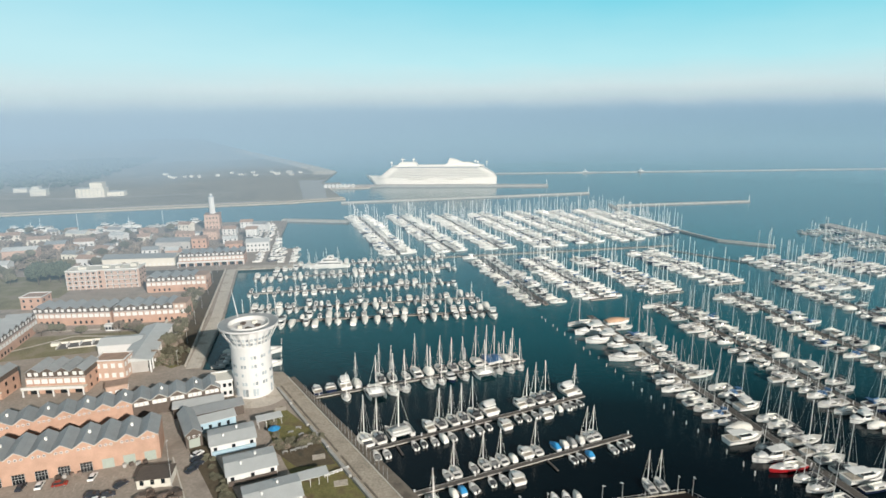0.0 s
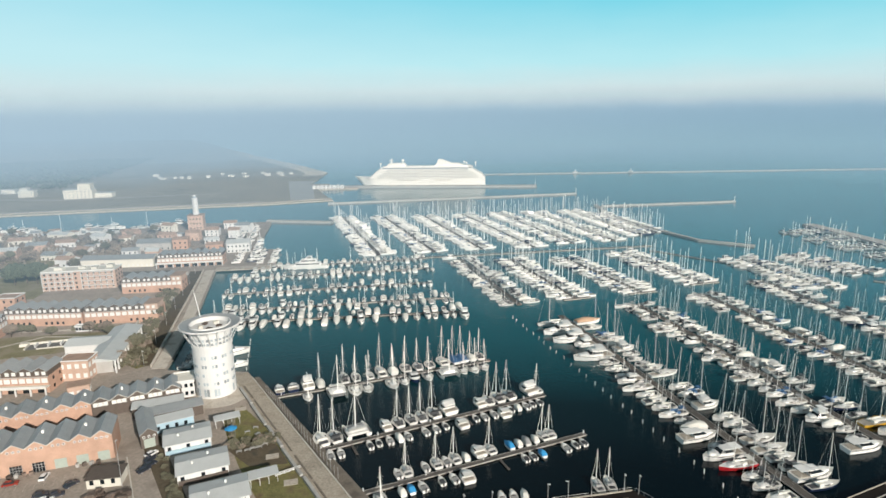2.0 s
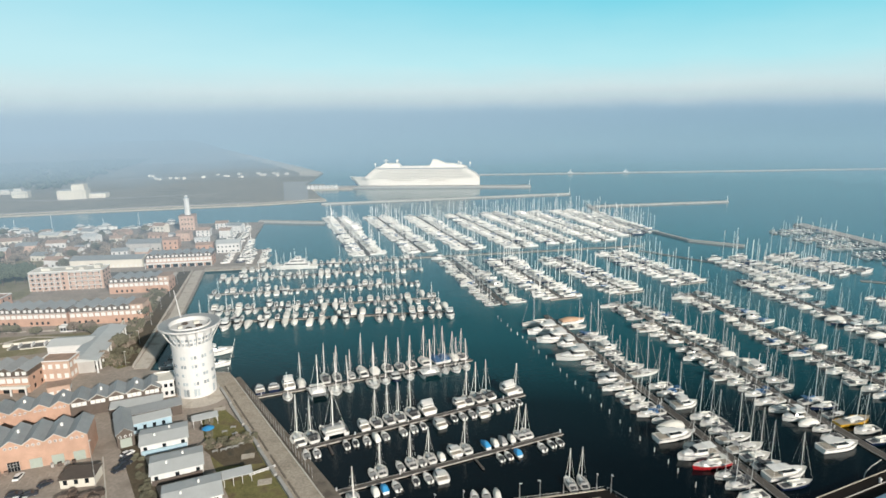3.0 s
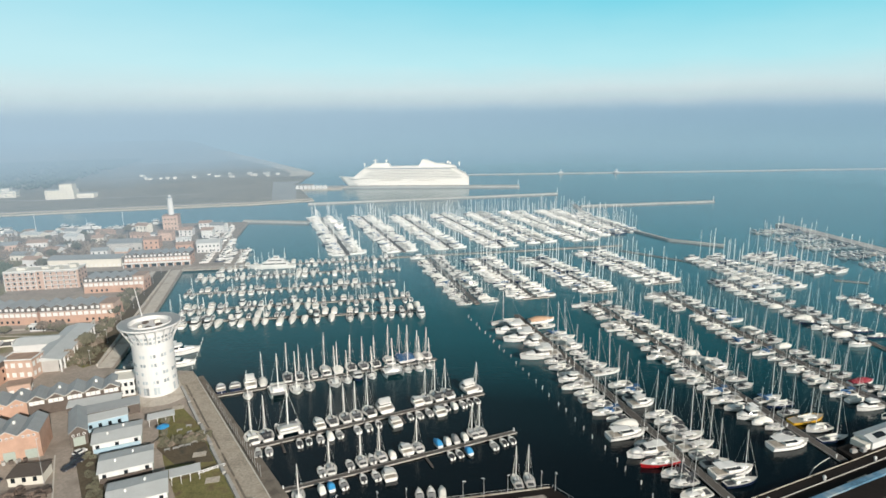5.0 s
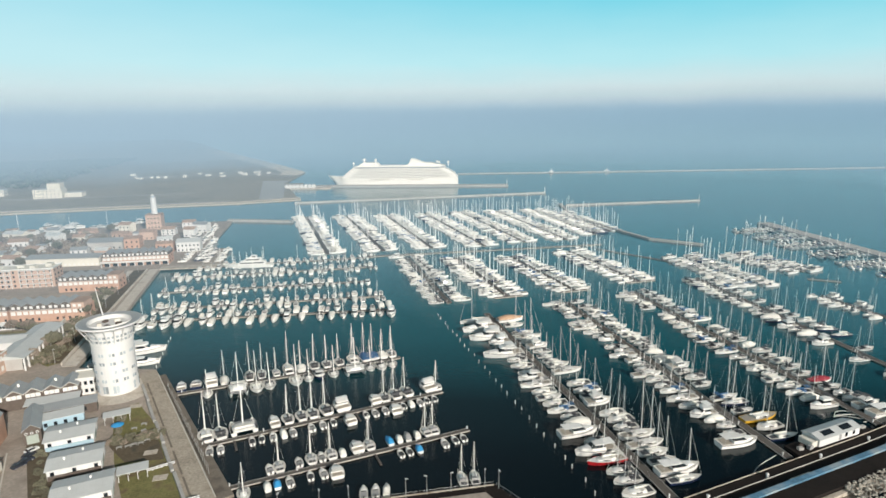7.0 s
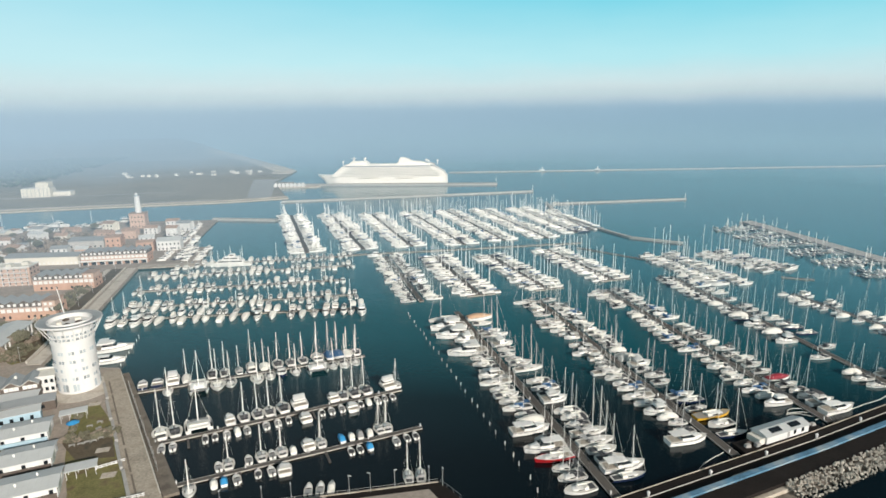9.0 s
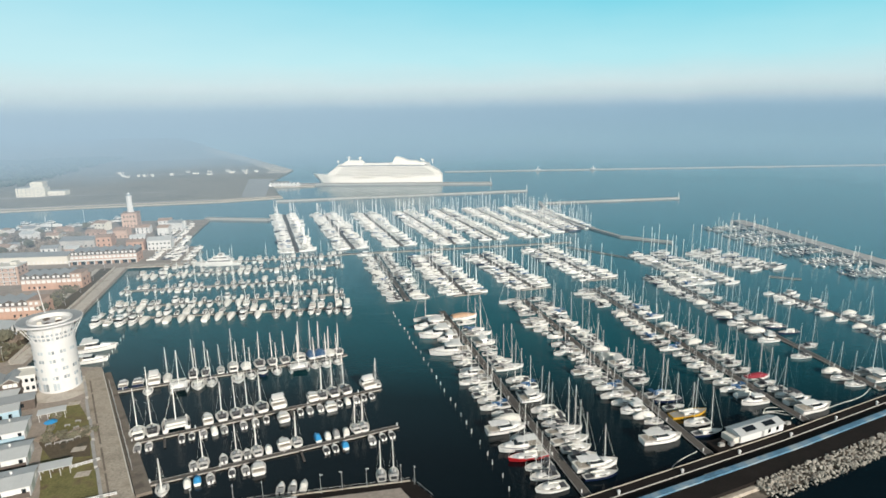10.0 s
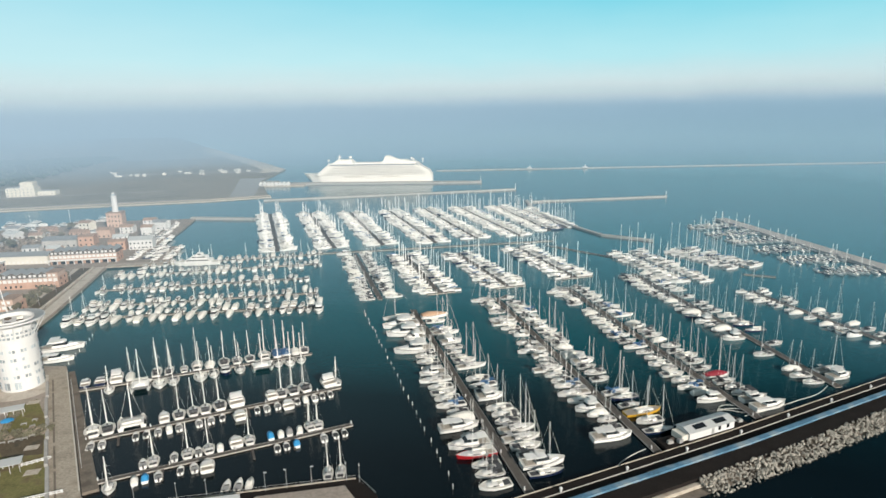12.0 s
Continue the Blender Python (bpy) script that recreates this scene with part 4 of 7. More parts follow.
# farther rows: too many and too small to count
def far_boats(name, rows, seed, label, sizes=(10, 11, 12, 12, 13, 14), masts=0.85, gap=1.3, sides=(1, -1)):
    rng = random.Random(seed)
    V, F, MI = [], [], []

    def emit(vs, fs, mi):
        k = len(V)
        V.extend(vs)
        F.extend([tuple(k + i for i in f) for f in fs])
        MI.extend([mi] * len(fs))

    for a, b in rows:
        a, b = Vector(a), Vector(b)
        d = (b - a).normalized()
        for side in sides:
            n = Vector((-d.y, d.x)) * side
            s, L = 1.0, (b - a).length
            while s < L:
                l = rng.choice(sizes)
                w, h = l * 0.155, 0.5 + l * 0.06
                s += w
                c = a + d * s + n * (1.6 + l / 2 + rng.uniform(0, 1))
                fl = 1 if rng.random() < 0.7 else -1
                P = lambda x, y, z: (c.x + d.x * x + n.x * y * fl, c.y + d.y * x + n.y * y * fl, z)
                hull = [P(-w * .75, -l / 2, h), P(w * .75, -l / 2, h), P(w, 0, h), P(w * .7, l * .28, h * 1.1), P(0, l / 2, h * 1.25), P(-w * .7, l * .28, h * 1.1), P(-w, 0, h),
                        P(-w * .65, -l / 2, 0), P(w * .65, -l / 2, 0), P(w * .9, 0, 0), P(w * .55, l * .26, 0), P(0, l * .45, 0), P(-w * .55, l * .26, 0), P(-w * .9, 0, 0)]
                emit(hull, [(i, 7 + i, 7 + (i + 1) % 7, (i + 1) % 7) for i in range(7)], 0 if rng.random() < 0.93 else 5)
                emit([(x, y, z - .03) for x, y, z in hull[:7]], [tuple(range(7))], rng.choice((0, 2, 2, 4)))
                mast = rng.random() < masts
                hc = rng.uniform(0.45, 0.7) if mast else rng.uniform(1.3, 2.2)
                y1 = -l * .12 if mast else -l * .2
                cab = [P(-w * .6, y1, h), P(w * .6, y1, h), P(w * .35, l * .28, h), P(-w * .35, l * .28, h),
                       P(-w * .5, y1, h + hc), P(w * .5, y1, h + hc), P(w * .3, l * .12, h + hc * .9), P(-w * .3, l * .12, h + hc * .9)]
                emit(cab, [(4, 5, 6, 7), (0, 1, 5, 4), (1, 2, 6, 5), (2, 3, 7, 6), (3, 0, 4, 7)], 0)
                if not mast:
                    emit([P(-w * .62, y1, h + hc * .35), P(w * .62, y1, h + hc * .35), P(w * .53, y1, h + hc * .75), P(-w * .53, y1, h + hc * .75),
                          P(-w * .42, l * .235, h + hc * .35), P(w * .42, l * .235, h + hc * .35), P(w * .36, l * .17, h + hc * .75), P(-w * .36, l * .17, h + hc * .75)],
                         [(0, 1, 2, 3), (1, 5, 6, 2), (5, 4, 7, 6), (4, 0, 3, 7)], 6)
                emit([P(-w * .45, -l * .46, h + .03), P(w * .45, -l * .46, h + .03), P(w * .45, y1, h + .03), P(-w * .45, y1, h + .03)], [(0, 1, 2, 3)], rng.choice((7, 7, 4, 3)))
                if mast:
                    hd = [P(-w * .55, y1 - .8, h), P(w * .55, y1 - .8, h), P(w * .5, y1 - .6, h + 1.15), P(-w * .5, y1 - .6, h + 1.15), P(-w * .5, y1 + .9, h + .5), P(w * .5, y1 + .9, h + .5)]
                    emit(hd, [(0, 1, 2, 3), (3, 2, 5, 4)], rng.choice((3, 3, 4, 8)))
                    mh, r, y0 = l * rng.uniform(1.15, 1.5), 0.115, l * .08
                    ms = [P(r * x, y0 + r * y, z) for z in (h, h + mh) for x, y in ((-1, -1), (1, -1), (1, 1), (-1, 1))]
                    emit(ms, [(0, 1, 5, 4), (1, 2, 6, 5), (2, 3, 7, 6), (3, 0, 4, 7)], 1)
                    r = 0.035
                    st = [P(x * r, l * .48, h + .3 + z * r) for x, z in ((-1, 0), (1, 0), (0, 1))] + [P(x * r, y0, h + mh * .95 + z * r) for x, z in ((-1, 0), (1, 0), (0, 1))]
                    emit(st, [(0, 1, 4, 3), (1, 2, 5, 4), (2, 0, 3, 5)], 3)
                    bo = [P(x, y, z) for y in (y0, y0 - l * .4) for x, z in ((-.2, h + 1.1), (.2, h + 1.1), (.15, h + 1.6), (-.15, h + 1.6))]
                    emit(bo, [(0, 1, 5, 4), (1, 2, 6, 5), (2, 3, 7, 6), (3, 0, 4, 7)], rng.choice((3, 3, 3, 4, 8)))
                s += w + gap * rng.uniform(0.3, 1.6) + (4 if rng.random() < 0.05 else 0)
    me = bpy.data.meshes.new(name)
    me.from_pydata(V, [], F)
    for m in (GEL, ALU, CREAM, CANVAS, GREYCAN, NAVY, TINT, TEAK, BLUE):
        me.materials.append(m)
    me.polygons.foreach_set("material_index", MI)
    me.update()
    return tagged(new(name, me), label, "boats", kind="stuff")


FAR = [((-35, 458), (-92, 640)), ((9, 466), (-48, 640)), ((48, 474), (-4, 640)), ((92, 478), (38, 650)), ((127, 492), (78, 655)), ((165, 500), (118, 660)), ((195, 520), (160, 665)), ((213, 532), (186, 640))]
for a, b in FAR:
    pier("pier", a, b, 2.8, "distant floating pier between rows of yachts", pedestals=False)
far_boats("moored_boats", FAR + [P2B, P3B, P4B], 3, "distant rows of white sailing yachts with bare masts", gap=2.4)
pier("pier", (-4, 447), (190, 478), 3, "floating cross pier joining the rows", pedestals=False)
# mooring heads of the middle rows
for q, l in ((P2B, 18), (P3B, 20), (P4B, 22), (P1, 0)):
    if l:
        c, d = Vector(q[0]), Vector((0.965, 0.26))
        pier("pier", tuple(c - d * l * 0.45), tuple(c + d * l * 0.55), 2.0, "cross head at the end of a pier", pedestals=False)
# outer piers towards the open sea
OUT = [((182, 461), (236, 404)), ((279, 440), (303, 384))]
for a, b in OUT:
    pier("pier", a, b, 2.4, "dark floating pier at the marina's outer edge", pedestals=False)
far_boats("yachts_at_outer_piers", [((236, 434), (256, 352)), ((279, 438), (303, 384))], 11, "white yachts at the outer piers", (12, 13, 14, 16), 0.85, 2.0)
EAST = []
for k in range(6):
    p = Vector((365, 528)).lerp(Vector((389, 370)), k / 5)
    q = p + Vector((-44, -12 + 2 * k))
    EAST.append((tuple(p), tuple(q)))
    pier("pier", tuple(p), tuple(q), 1.8, "small floating pier off the east jetty", pedestals=False)
far_boats("small_boats_at_east_jetty", EAST, 12, "small boats along the east jetty", (6, 7, 8, 9), 0.3, 2.2)

# mooring piles beside the first pier
bm = bmesh.new()
tube(bm, (0, 0, -2), (0, 0, 1.1), 0.11, k=8)
tube(bm, (0, 0, 1.1), (0, 0, 1.6), 0.14, 0.11, k=8)
PILE_ME = mesh_of("mooring_pile", bm, PILE)
for k in range(26):
    u = k / 25
    p = Vector((99, 148)).lerp(Vector((53, 306)), u)
    o = tagged(new("mooring_pile", PILE_ME), "white-topped timber mooring pile in the water", "mooring pile", "mooring piles")
    o.location = (p.x + random.uniform(-.5, .5), p.y + random.uniform(-1, 1), 0)
for k in range(9):
    p = Vector((-71, 238)).lerp(Vector((-81, 277)), k / 8)
    o = tagged(new("mooring_pile", PILE_ME), "white-topped timber mooring pile in the water", "mooring pile", "mooring piles")
    o.location = (p.x, p.y, 0)
# finger piers of the near docks
for d, ss in ((D1, (30, 46, 58, 74)), (D2, (12, 24, 42, 55)), (D3, (20, 33, 47, 60))):
    a, b = Vector(d[0]), Vector(d[1])
    u = (b - a).normalized()
    n = Vector((u.y, -u.x))
    for s in ss:
        p = a + u * s
        bm = bmesh.new()
        q = strip(tuple(p + n * 1.1), tuple(p + n * 7.5), 0.7)
        prism(bm, q, 0.2, 0.5)
        tagged(part("finger_pier", bm, DOCK), "short narrow finger pier between boats", "pier", "finger piers")

# boats round the tower basin, on the platform side and in the canal
for key, x, y, h in (("m17", -86, 261, 20), ("m14", -80, 247, 15), ("m7", -101, 246, 10), ("m7", -100.5, 250, 12), ("m6", -101, 254, 8), ("m7", -101.5, 258, 10), ("m6c", -102, 262, 12),
                     ("s9", 60.5, 156, 100), ("s9", 64.3, 156.6, 96), ("m7", 31.4, 150.0, 97), ("m7", 34.8, 150.6, 96), ("m6c", 38.0, 151.2, 95)):
    place(key, x, y, h)
for x, y in ((-423, 577), (-410, 580), (-396, 576), (-340, 590), (-316, 594), (-268, 606), (-258, 612), (-330, 592)):
    place(random.choice(["m17", "m14"]), x, y, random.uniform(-10, 20))


# ---------------------------------------------------------------- tower
def tower():
    root = thing("harbour_tower", pose(-77, 220.5, LAND))
    R = 7.6
    bm = bmesh.new()
    loft(bm, [ring_pts(R, 0), ring_pts(R, 20.5), ring_pts(R + 0.25, 20.6), ring_pts(R + 0.25, 21.2)])
    part("wall", bm, WHITE, root)
    bm = bmesh.new()
    loft(bm, [ring_pts(R + 0.1, 21.2), ring_pts(R + 0.3, 27.6)])
    part("upper_gallery", bm, WHITE, root)
    bm = bmesh.new()
    rs = [[bm.verts.new(p) for p in ring_pts(r, z)] for r, z in ((7.7, 27.3), (11.3, 28.2), (11.6, 28.5), (11.6, 29.1), (11.3, 29.1), (9.3, 28.7), (7.9, 28.5), (7.9, 29.2), (7.5, 29.2), (7.5, 26.6))]
    for a, b in zip(rs, rs[1:]):
        for i in range(40):
            bm.faces.new((a[i], a[(i + 1) % 40], b[(i + 1) % 40], b[i]))
    crown = part("crown", bm, WHITE, root, "wide white flared crown ring")
    bm = bmesh.new()
    loft(bm, [ring_pts(11.3, 29.14), ring_pts(9.3, 28.76), ring_pts(7.95, 28.56)], caps=False)
    part("crown_walkway", bm, ROOF, crown, "grey walkway round the crown")
    bm = bmesh.new()
    loft(bm, [ring_pts(7.52, 26.5), ring_pts(7.52, 26.7)])
    part("roof", bm, OFFW, root)
    for k in range(5):
        bm = bmesh.new()
        a = k * 1.25
        box(bm, -1.0, 1.0, -0.8, 0.8, 26.7, 28.3 + 0.3 * (k % 2), pose(3.6 * math.cos(a), 3.6 * math.sin(a), 0, 0, 0, 40 * k))
        part("roof_unit", bm, OFFW if k % 2 else DWOOD, root)
    for k in range(20):
        a = 2 * math.pi * k / 20
        bm = bmesh.new()
        tube(bm, (R * math.cos(a), R * math.sin(a), 21.5), (11.4 * math.cos(a), 11.4 * math.sin(a), 28.3), 0.14, k=5)
        part("strut", bm, WHITE, root)
    bm = bmesh.new()
    box(bm, -0.02, 0.12, -0.42, 0.42, 0, 1.25)
    win = mesh_of("window", bm, WINT)
    bm = bmesh.new()
    box(bm, -0.02, 0.10, -0.5, 0.5, 0, 3.0)
    door = mesh_of("tall_window", bm, WINT)
    bm = bmesh.new()
    box(bm, -0.02, 0.12, -0.5, 0.5, 0, 0.9)
    gal = mesh_of("gallery_window", bm, WINT)
    for row in range(5):
        for k in range(24):
            if (k * 7 + row * 5) % 11 in (0, 4):
                continue
            a = 2 * math.pi * (k + (0.28 if k % 2 else -0.12)) / 24
            o = part("window", win if row else door, None, root)
            o.location, o.rotation_euler = (R * math.cos(a), R * math.sin(a), (1.0, 5.6, 9.2, 12.8, 16.4)[row]), (0, 0, a)
    for row in range(2):
        for k in range(32):
            a = 2 * math.pi * k / 32
            o = part("gallery_window", gal, None, root)
            rr = R + 0.22 + 0.16 * row
            o.location, o.rotation_euler = (rr * math.cos(a), rr * math.sin(a), 22.2 + 1.7 * row), (0, 0, a)
    bm = bmesh.new()
    tube(bm, (-6.5, 7.5, 27.5), (-8.6, 8.2, 40), 0.26, 0.12)
    part("flag_mast", bm, WHITE, root)
    return tagged(root, "round white harbour tower with flared ring crown", "tower")


tower()


# ---------------------------------------------------------------- buildings
def frame_at(p, ang):
    return pose(p[0], p[1], LAND, 0, 0, ang)


def cached(name, mat, *boxes):
    bm = bmesh.new()
    for b in boxes:
        box(bm, *b)
    return mesh_of(name, bm, mat)


def round_window():
    bm = bmesh.new()
    tube(bm, (0, 0.05, 0), (0, -0.10, 0), 0.46, k=12)
    k = len(bm.faces)
    tube(bm, (0, 0.0, 0), (0, -0.13, 0), 0.27, k=12)
    me = mesh_of("window", bm, WINW, TINT)
    for i, p in enumerate(me.polygons):
        p.material_index = 1 if i >= k else 0
    return me


WIN_ROUND = round_window()
WIN_DARK = cached("window", TINT, (-0.55, 0.55, -0.08, 0.05, 0, 1.5))
WIN_WHITE = cached("window", WINW, (-0.75, 0.75, -0.10, 0.05, 0, 1.5), )
WIN_TALL = cached("window", WINW, (-0.8, 0.8, -0.10, 0.05, 0, 2.0))
WIN_WIDE = cached("window", WINW, (-1.15, 1.15, -0.10, 0.05, 0, 1.9))
SHUTTER = cached("shutter_door", GREENG, (-1.7, 1.7, -0.12, 0.05, 0, 3.2))
GATE = cached("glazed_gate", TINT, (-1.7, 1.7, -0.10, 0.05, 0, 3.2))
GBAR_V = cached("gate_bar", STEEL, (-0.05, 0.05, -0.16, -0.06, 0, 3.2))
GBAR_H = cached("gate_bar", STEEL, (-1.7, 1.7, -0.17, -0.07, 0, 0.11))


def put(mesh, parent, x, y, z, rz=0):
    o = part(mesh.name.split(".")[0], mesh, None, parent)
    o.location, o.rotation_euler = (x, y, z), (0, 0, radians(rz))
    return o


def gable_roof(bm, x0, x1, y0, y1, ze, zr, over=0.3):
    """Ridge along y."""
    xm = (x0 + x1) / 2
    r = lambda y: [(x0, y, ze), (xm, y, zr), (x1, y, ze), (x1, y, ze - 0.22), (xm, y, zr - 0.22), (x0, y, ze - 0.22)]
    loft(bm, [r(y0 - over), r(y1 + over)])


def gable_wall(bm, x0, x1, y0, y1, z0, ze, zr):
    xm = (x0 + x1) / 2
    r = lambda y: [(x0, y, z0), (x1, y, z0), (x1, y, ze - 0.1), (xm, y, zr - 0.1), (x0, y, ze - 0.1)]
    loft(bm, [r(y0), r(y1)])


def warehouse(p_right, ang, n, w, depth, ze, rise, label, dark_last=0, doors=True):
    """A row of gabled bays; p_right: the right front corner on the ground; x runs back along the front to the left as negative."""
    root = thing("warehouse", frame_at(p_right, ang))
    for k in range(n):
        x1, x0 = -k * w, -(k + 1) * w
        dark = k < dark_last
        bm = bmesh.new()
        gable_wall(bm, x0, x1, 0.02 * (k % 2), depth, -0.2, ze, ze + rise)
        part("wall", bm, DWOOD if dark else BRICK, root, "dark clad bay" if dark else "")
        bm = bmesh.new()
        gable_roof(bm, x0, x1, 0, depth, ze + 0.12, ze + rise + 0.12)
        roof = part("roof", bm, ROOF, root)
        xm = (x0 + x1) / 2
        bm = bmesh.new()
        r = lambda y: [(x0, y, ze - 0.1), (xm, y, ze + rise - 0.1), (x1, y, ze - 0.1), (x1, y, ze - 0.32), (xm, y, ze + rise - 0.32), (x0, y, ze - 0.32)]
        loft(bm, [r(-0.12), r(0.0)])
        part("coping", bm, OFFW, root)
        for sx in (-1, 1):
            for q in (0.48,):
                bm = bmesh.new()
                xs = xm + sx * q * (x1 - x0) / 2
                zs = ze + rise * (1 - q) + 0.12
                loft(bm, [[(xs - 0.05, y, zs - 0.02), (xs + 0.05, y, zs - 0.02), (xs + 0.05, y, zs + 0.09), (xs - 0.05, y, zs + 0.09)] for y in (-0.3, depth + 0.3)])
                part("roof_seam", bm, ROOF, roof)
        bm = bmesh.new()
        box(bm, xm + 0.6, xm + 1.3, depth * 0.45, depth * 0.45 + 0.7, ze + rise - 0.5, ze + rise + 0.5)
        if k % 2:
            part("roof_vent", bm, ALU, roof)
        else:
            bm.free()
        for dx in (-1.5, 0, 1.5):
            if dark:
                put(WIN_WHITE, root, xm + dx * 1.1, 0, ze - 1.7)
            else:
                put(WIN_ROUND, root, xm + dx, 0, ze - 0.6)
        if doors:
            if k < 3:
                put(SHUTTER, root, xm, 0, 0)
            else:
                g = put(GATE, root, xm, 0, 0)
                for dx in (-1.65, -0.85, 0, 0.85, 1.65):
                    put(GBAR_V, root, xm + dx, 0, 0)
                for z in (1.5, 2.4):
                    put(GBAR_H, root, xm, 0, z)
    return tagged(root, label, "warehouse", "brick warehouses")


warehouse((-92.8, 173.0), 20.0, 12, 6.05, 12.4, 8.6, 2.0, "orange brick warehouse with grey sawtooth gabled roofs")
warehouse((-87.0, 211.3), 23.9, 14, 6.1, 10.0, 6.0, 2.0, "brick and dark-clad warehouse row with gabled roofs", dark_last=5, doors=False)


def terrace(p, ang, n, w, depth, storeys, label, attic=True, brick=None, ground_open=False, corner=False):
    """Row of narrow houses: brick below, dark clad attic gables with white windows."""
    root = thing("terrace_house", frame_at(p, ang))
    F = 3.5
    H = storeys * F
    bm = bmesh.new()
    box(bm, 0, n * w, 0, depth, -0.2, H)
    part("wall", bm, brick or BRICK, root)
    bm = bmesh.new()
    box(bm, -0.1, n * w + 0.1, -0.15, 0.0, H - 0.35, H)
    part("cornice", bm, GREYP, root)
    for k in range(n):
        x0, x1 = k * w, (k + 1) * w
        xm = (x0 + x1) / 2
        if corner and k == n - 1:
            # taller square corner house with a flat tiled roof
            bm = bmesh.new()
            box(bm, x0 + 0.02, x1 + 0.4, -0.6, depth * 0.75, H, H + 3.0)
            part("corner_wall", bm, BRICKP, root)
            bm = bmesh.new()
            box(bm, x0 - 0.4, x1 + 0.9, -1.1, depth * 0.75 + 0.5, H + 3.0, H + 3.35)
            part("corner_roof", bm, TILE, root)
            for dx in (-w * 0.22, w * 0.22):
                put(WIN_WHITE, root, xm + dx, -0.6, H + 0.7)
        elif attic:
            bm = bmesh.new()
            gable_wall(bm, x0 + 0.05, x1 - 0.05, 0.4, depth - 0.4, H, H + 2.2, H + 3.9)
            part("attic", bm, DWOOD, root)
            bm = bmesh.new()
            gable_roof(bm, x0, x1, 0.4, depth - 0.4, H + 2.3, H + 4.05, 0.5)
            part("roof", bm, ROOF, root)
            for dx in (-w * 0.22, w * 0.22):
                put(WIN_WHITE, root, xm + dx, 0.4, H + 0.5)
        for s in range(storeys):
            for dx in (-w * 0.25, w * 0.25):
                m = WIN_WIDE if s == storeys - 1 else (GATE if (s == 0 and ground_open) else (WIN_DARK if (k + (dx > 0)) % 3 else None))
                if m is None:
                    continue
                if m is GATE and dx > 0:
                    continue
                put(m, root, xm + (0 if m is GATE else dx), 0, s * F + 0.85 * (m is not GATE))
    if ground_open:
        for k in range(n + 1):
            bm = bmesh.new()
            box(bm, k * w - 0.25, k * w + 0.25, -3.0, -2.5, -0.1, 3.0)
            part("column", bm, WHITE, root)
        bm = bmesh.new()
        box(bm, -0.4, n * w + 0.4, -3.2, 0.0, 3.0, 3.35)
        part("balcony", bm, OFFW, root)
        bm = bmesh.new()
        box(bm, -0.4, n * w + 0.4, -3.2, -3.1, 3.35, 4.2)
        part("balcony_rail", bm, WHITE, root)
    # side windows
    for s in range(storeys):
        for y in (depth * 0.3, depth * 0.7):
            put(WIN_DARK, root, n * w, y, s * F + 0.9, 90)
    return tagged(root, label, "house", "brick terraces")


def flat_block(name, p, ang, w, d, h, label, wall, roofm, storeys=2, cols=5, win=None, category="building", parapet=0.5):
    root = thing(name, frame_at(p, ang))
    bm = bmesh.new()
    box(bm, 0, w, 0, d, -0.2, h)
    part("wall", bm, wall, root)
    bm = bmesh.new()
    box(bm, -0.3, w + 0.3, -0.3, d + 0.3, h, h + 0.3)
    part("roof", bm, roofm, root)
    if parapet:
        bm = bmesh.new()
        for b in ((-0.3, w + 0.3, -0.3, 0), (-0.3, w + 0.3, d, d + 0.3), (-0.3, 0, 0, d), (w, w + 0.3, 0, d)):
            box(bm, *b, h + 0.3, h + 0.3 + parapet)
        part("parapet", bm, WHITE, root)
    win = win or WIN_DARK
    sh = h / storeys
    for s in range(storeys):
        for c in range(cols):
            put(win, root, w * (c + 0.5) / cols, 0, s * sh + sh * 0.3)
        for c in range(max(int(cols * d / w), 1)):
            put(win, root, w, d * (c + 0.5) / max(int(cols * d / w), 1), s * sh + sh * 0.3, 90)
    return tagged(root, label, category)


def pitched_house(name, p, ang, w, d, h, rise, label, wall, roofm, cols=3, storeys=1, win=None, category="house"):
    """Ridge along x."""
    root = thing(name, frame_at(p, ang))
    bm = bmesh.new()
    r = lambda x: [(x, 0, -0.2), (x, d, -0.2), (x, d, h), (x, d / 2, h + rise), (x, 0, h)]
    loft(bm, [r(0), r(w)])
    part("wall", bm, wall, root)
    bm = bmesh.new()
    o = 0.4
    r = lambda x: [(x, -o, h + 0.02), (x, d / 2, h + rise + 0.12), (x, d + o, h + 0.02), (x, d + o, h + 0.22), (x, d / 2, h + rise + 0.34), (x, -o, h + 0.22)]
    loft(bm, [r(-o), r(w + o)])
    part("roof", bm, roofm, root)
    for s in range(storeys):
        for c in range(cols):
            put(win or WIN_DARK, root, w * (c + 0.5) / cols, 0, 0.6 + s * h / storeys)
    return tagged(root, label, category)


terrace((-168, 219.5), 4, 4, 5.8, 12, 2, "brick terrace with white colonnade and grey gabled attics", ground_open=True)
terrace((-204, 213), 4, 5, 5.8, 12, 2, "brick terrace with grey gabled attics", ground_open=True)
terrace((-219, 299), 3, 7, 5.8, 12, 2, "long brick terrace with dark attics and white windows")
terrace((-177, 301), 8, 6, 6.2, 13, 2, "long brick terrace with dark attics and a taller corner house", corner=True)
terrace((-187, 358), 8, 6, 6.0, 13, 2, "brick terrace with dark attics beside the promenade", corner=True)
flat_block("apartment_block", (-242, 366), 9, 44, 13, 12, "large brick apartment block with white gallery grid", BRICKP, OFFW, 4, 12, WIN_DARK)
block = [o for o in bpy.data.objects if o.name == "apartment_block"][0]
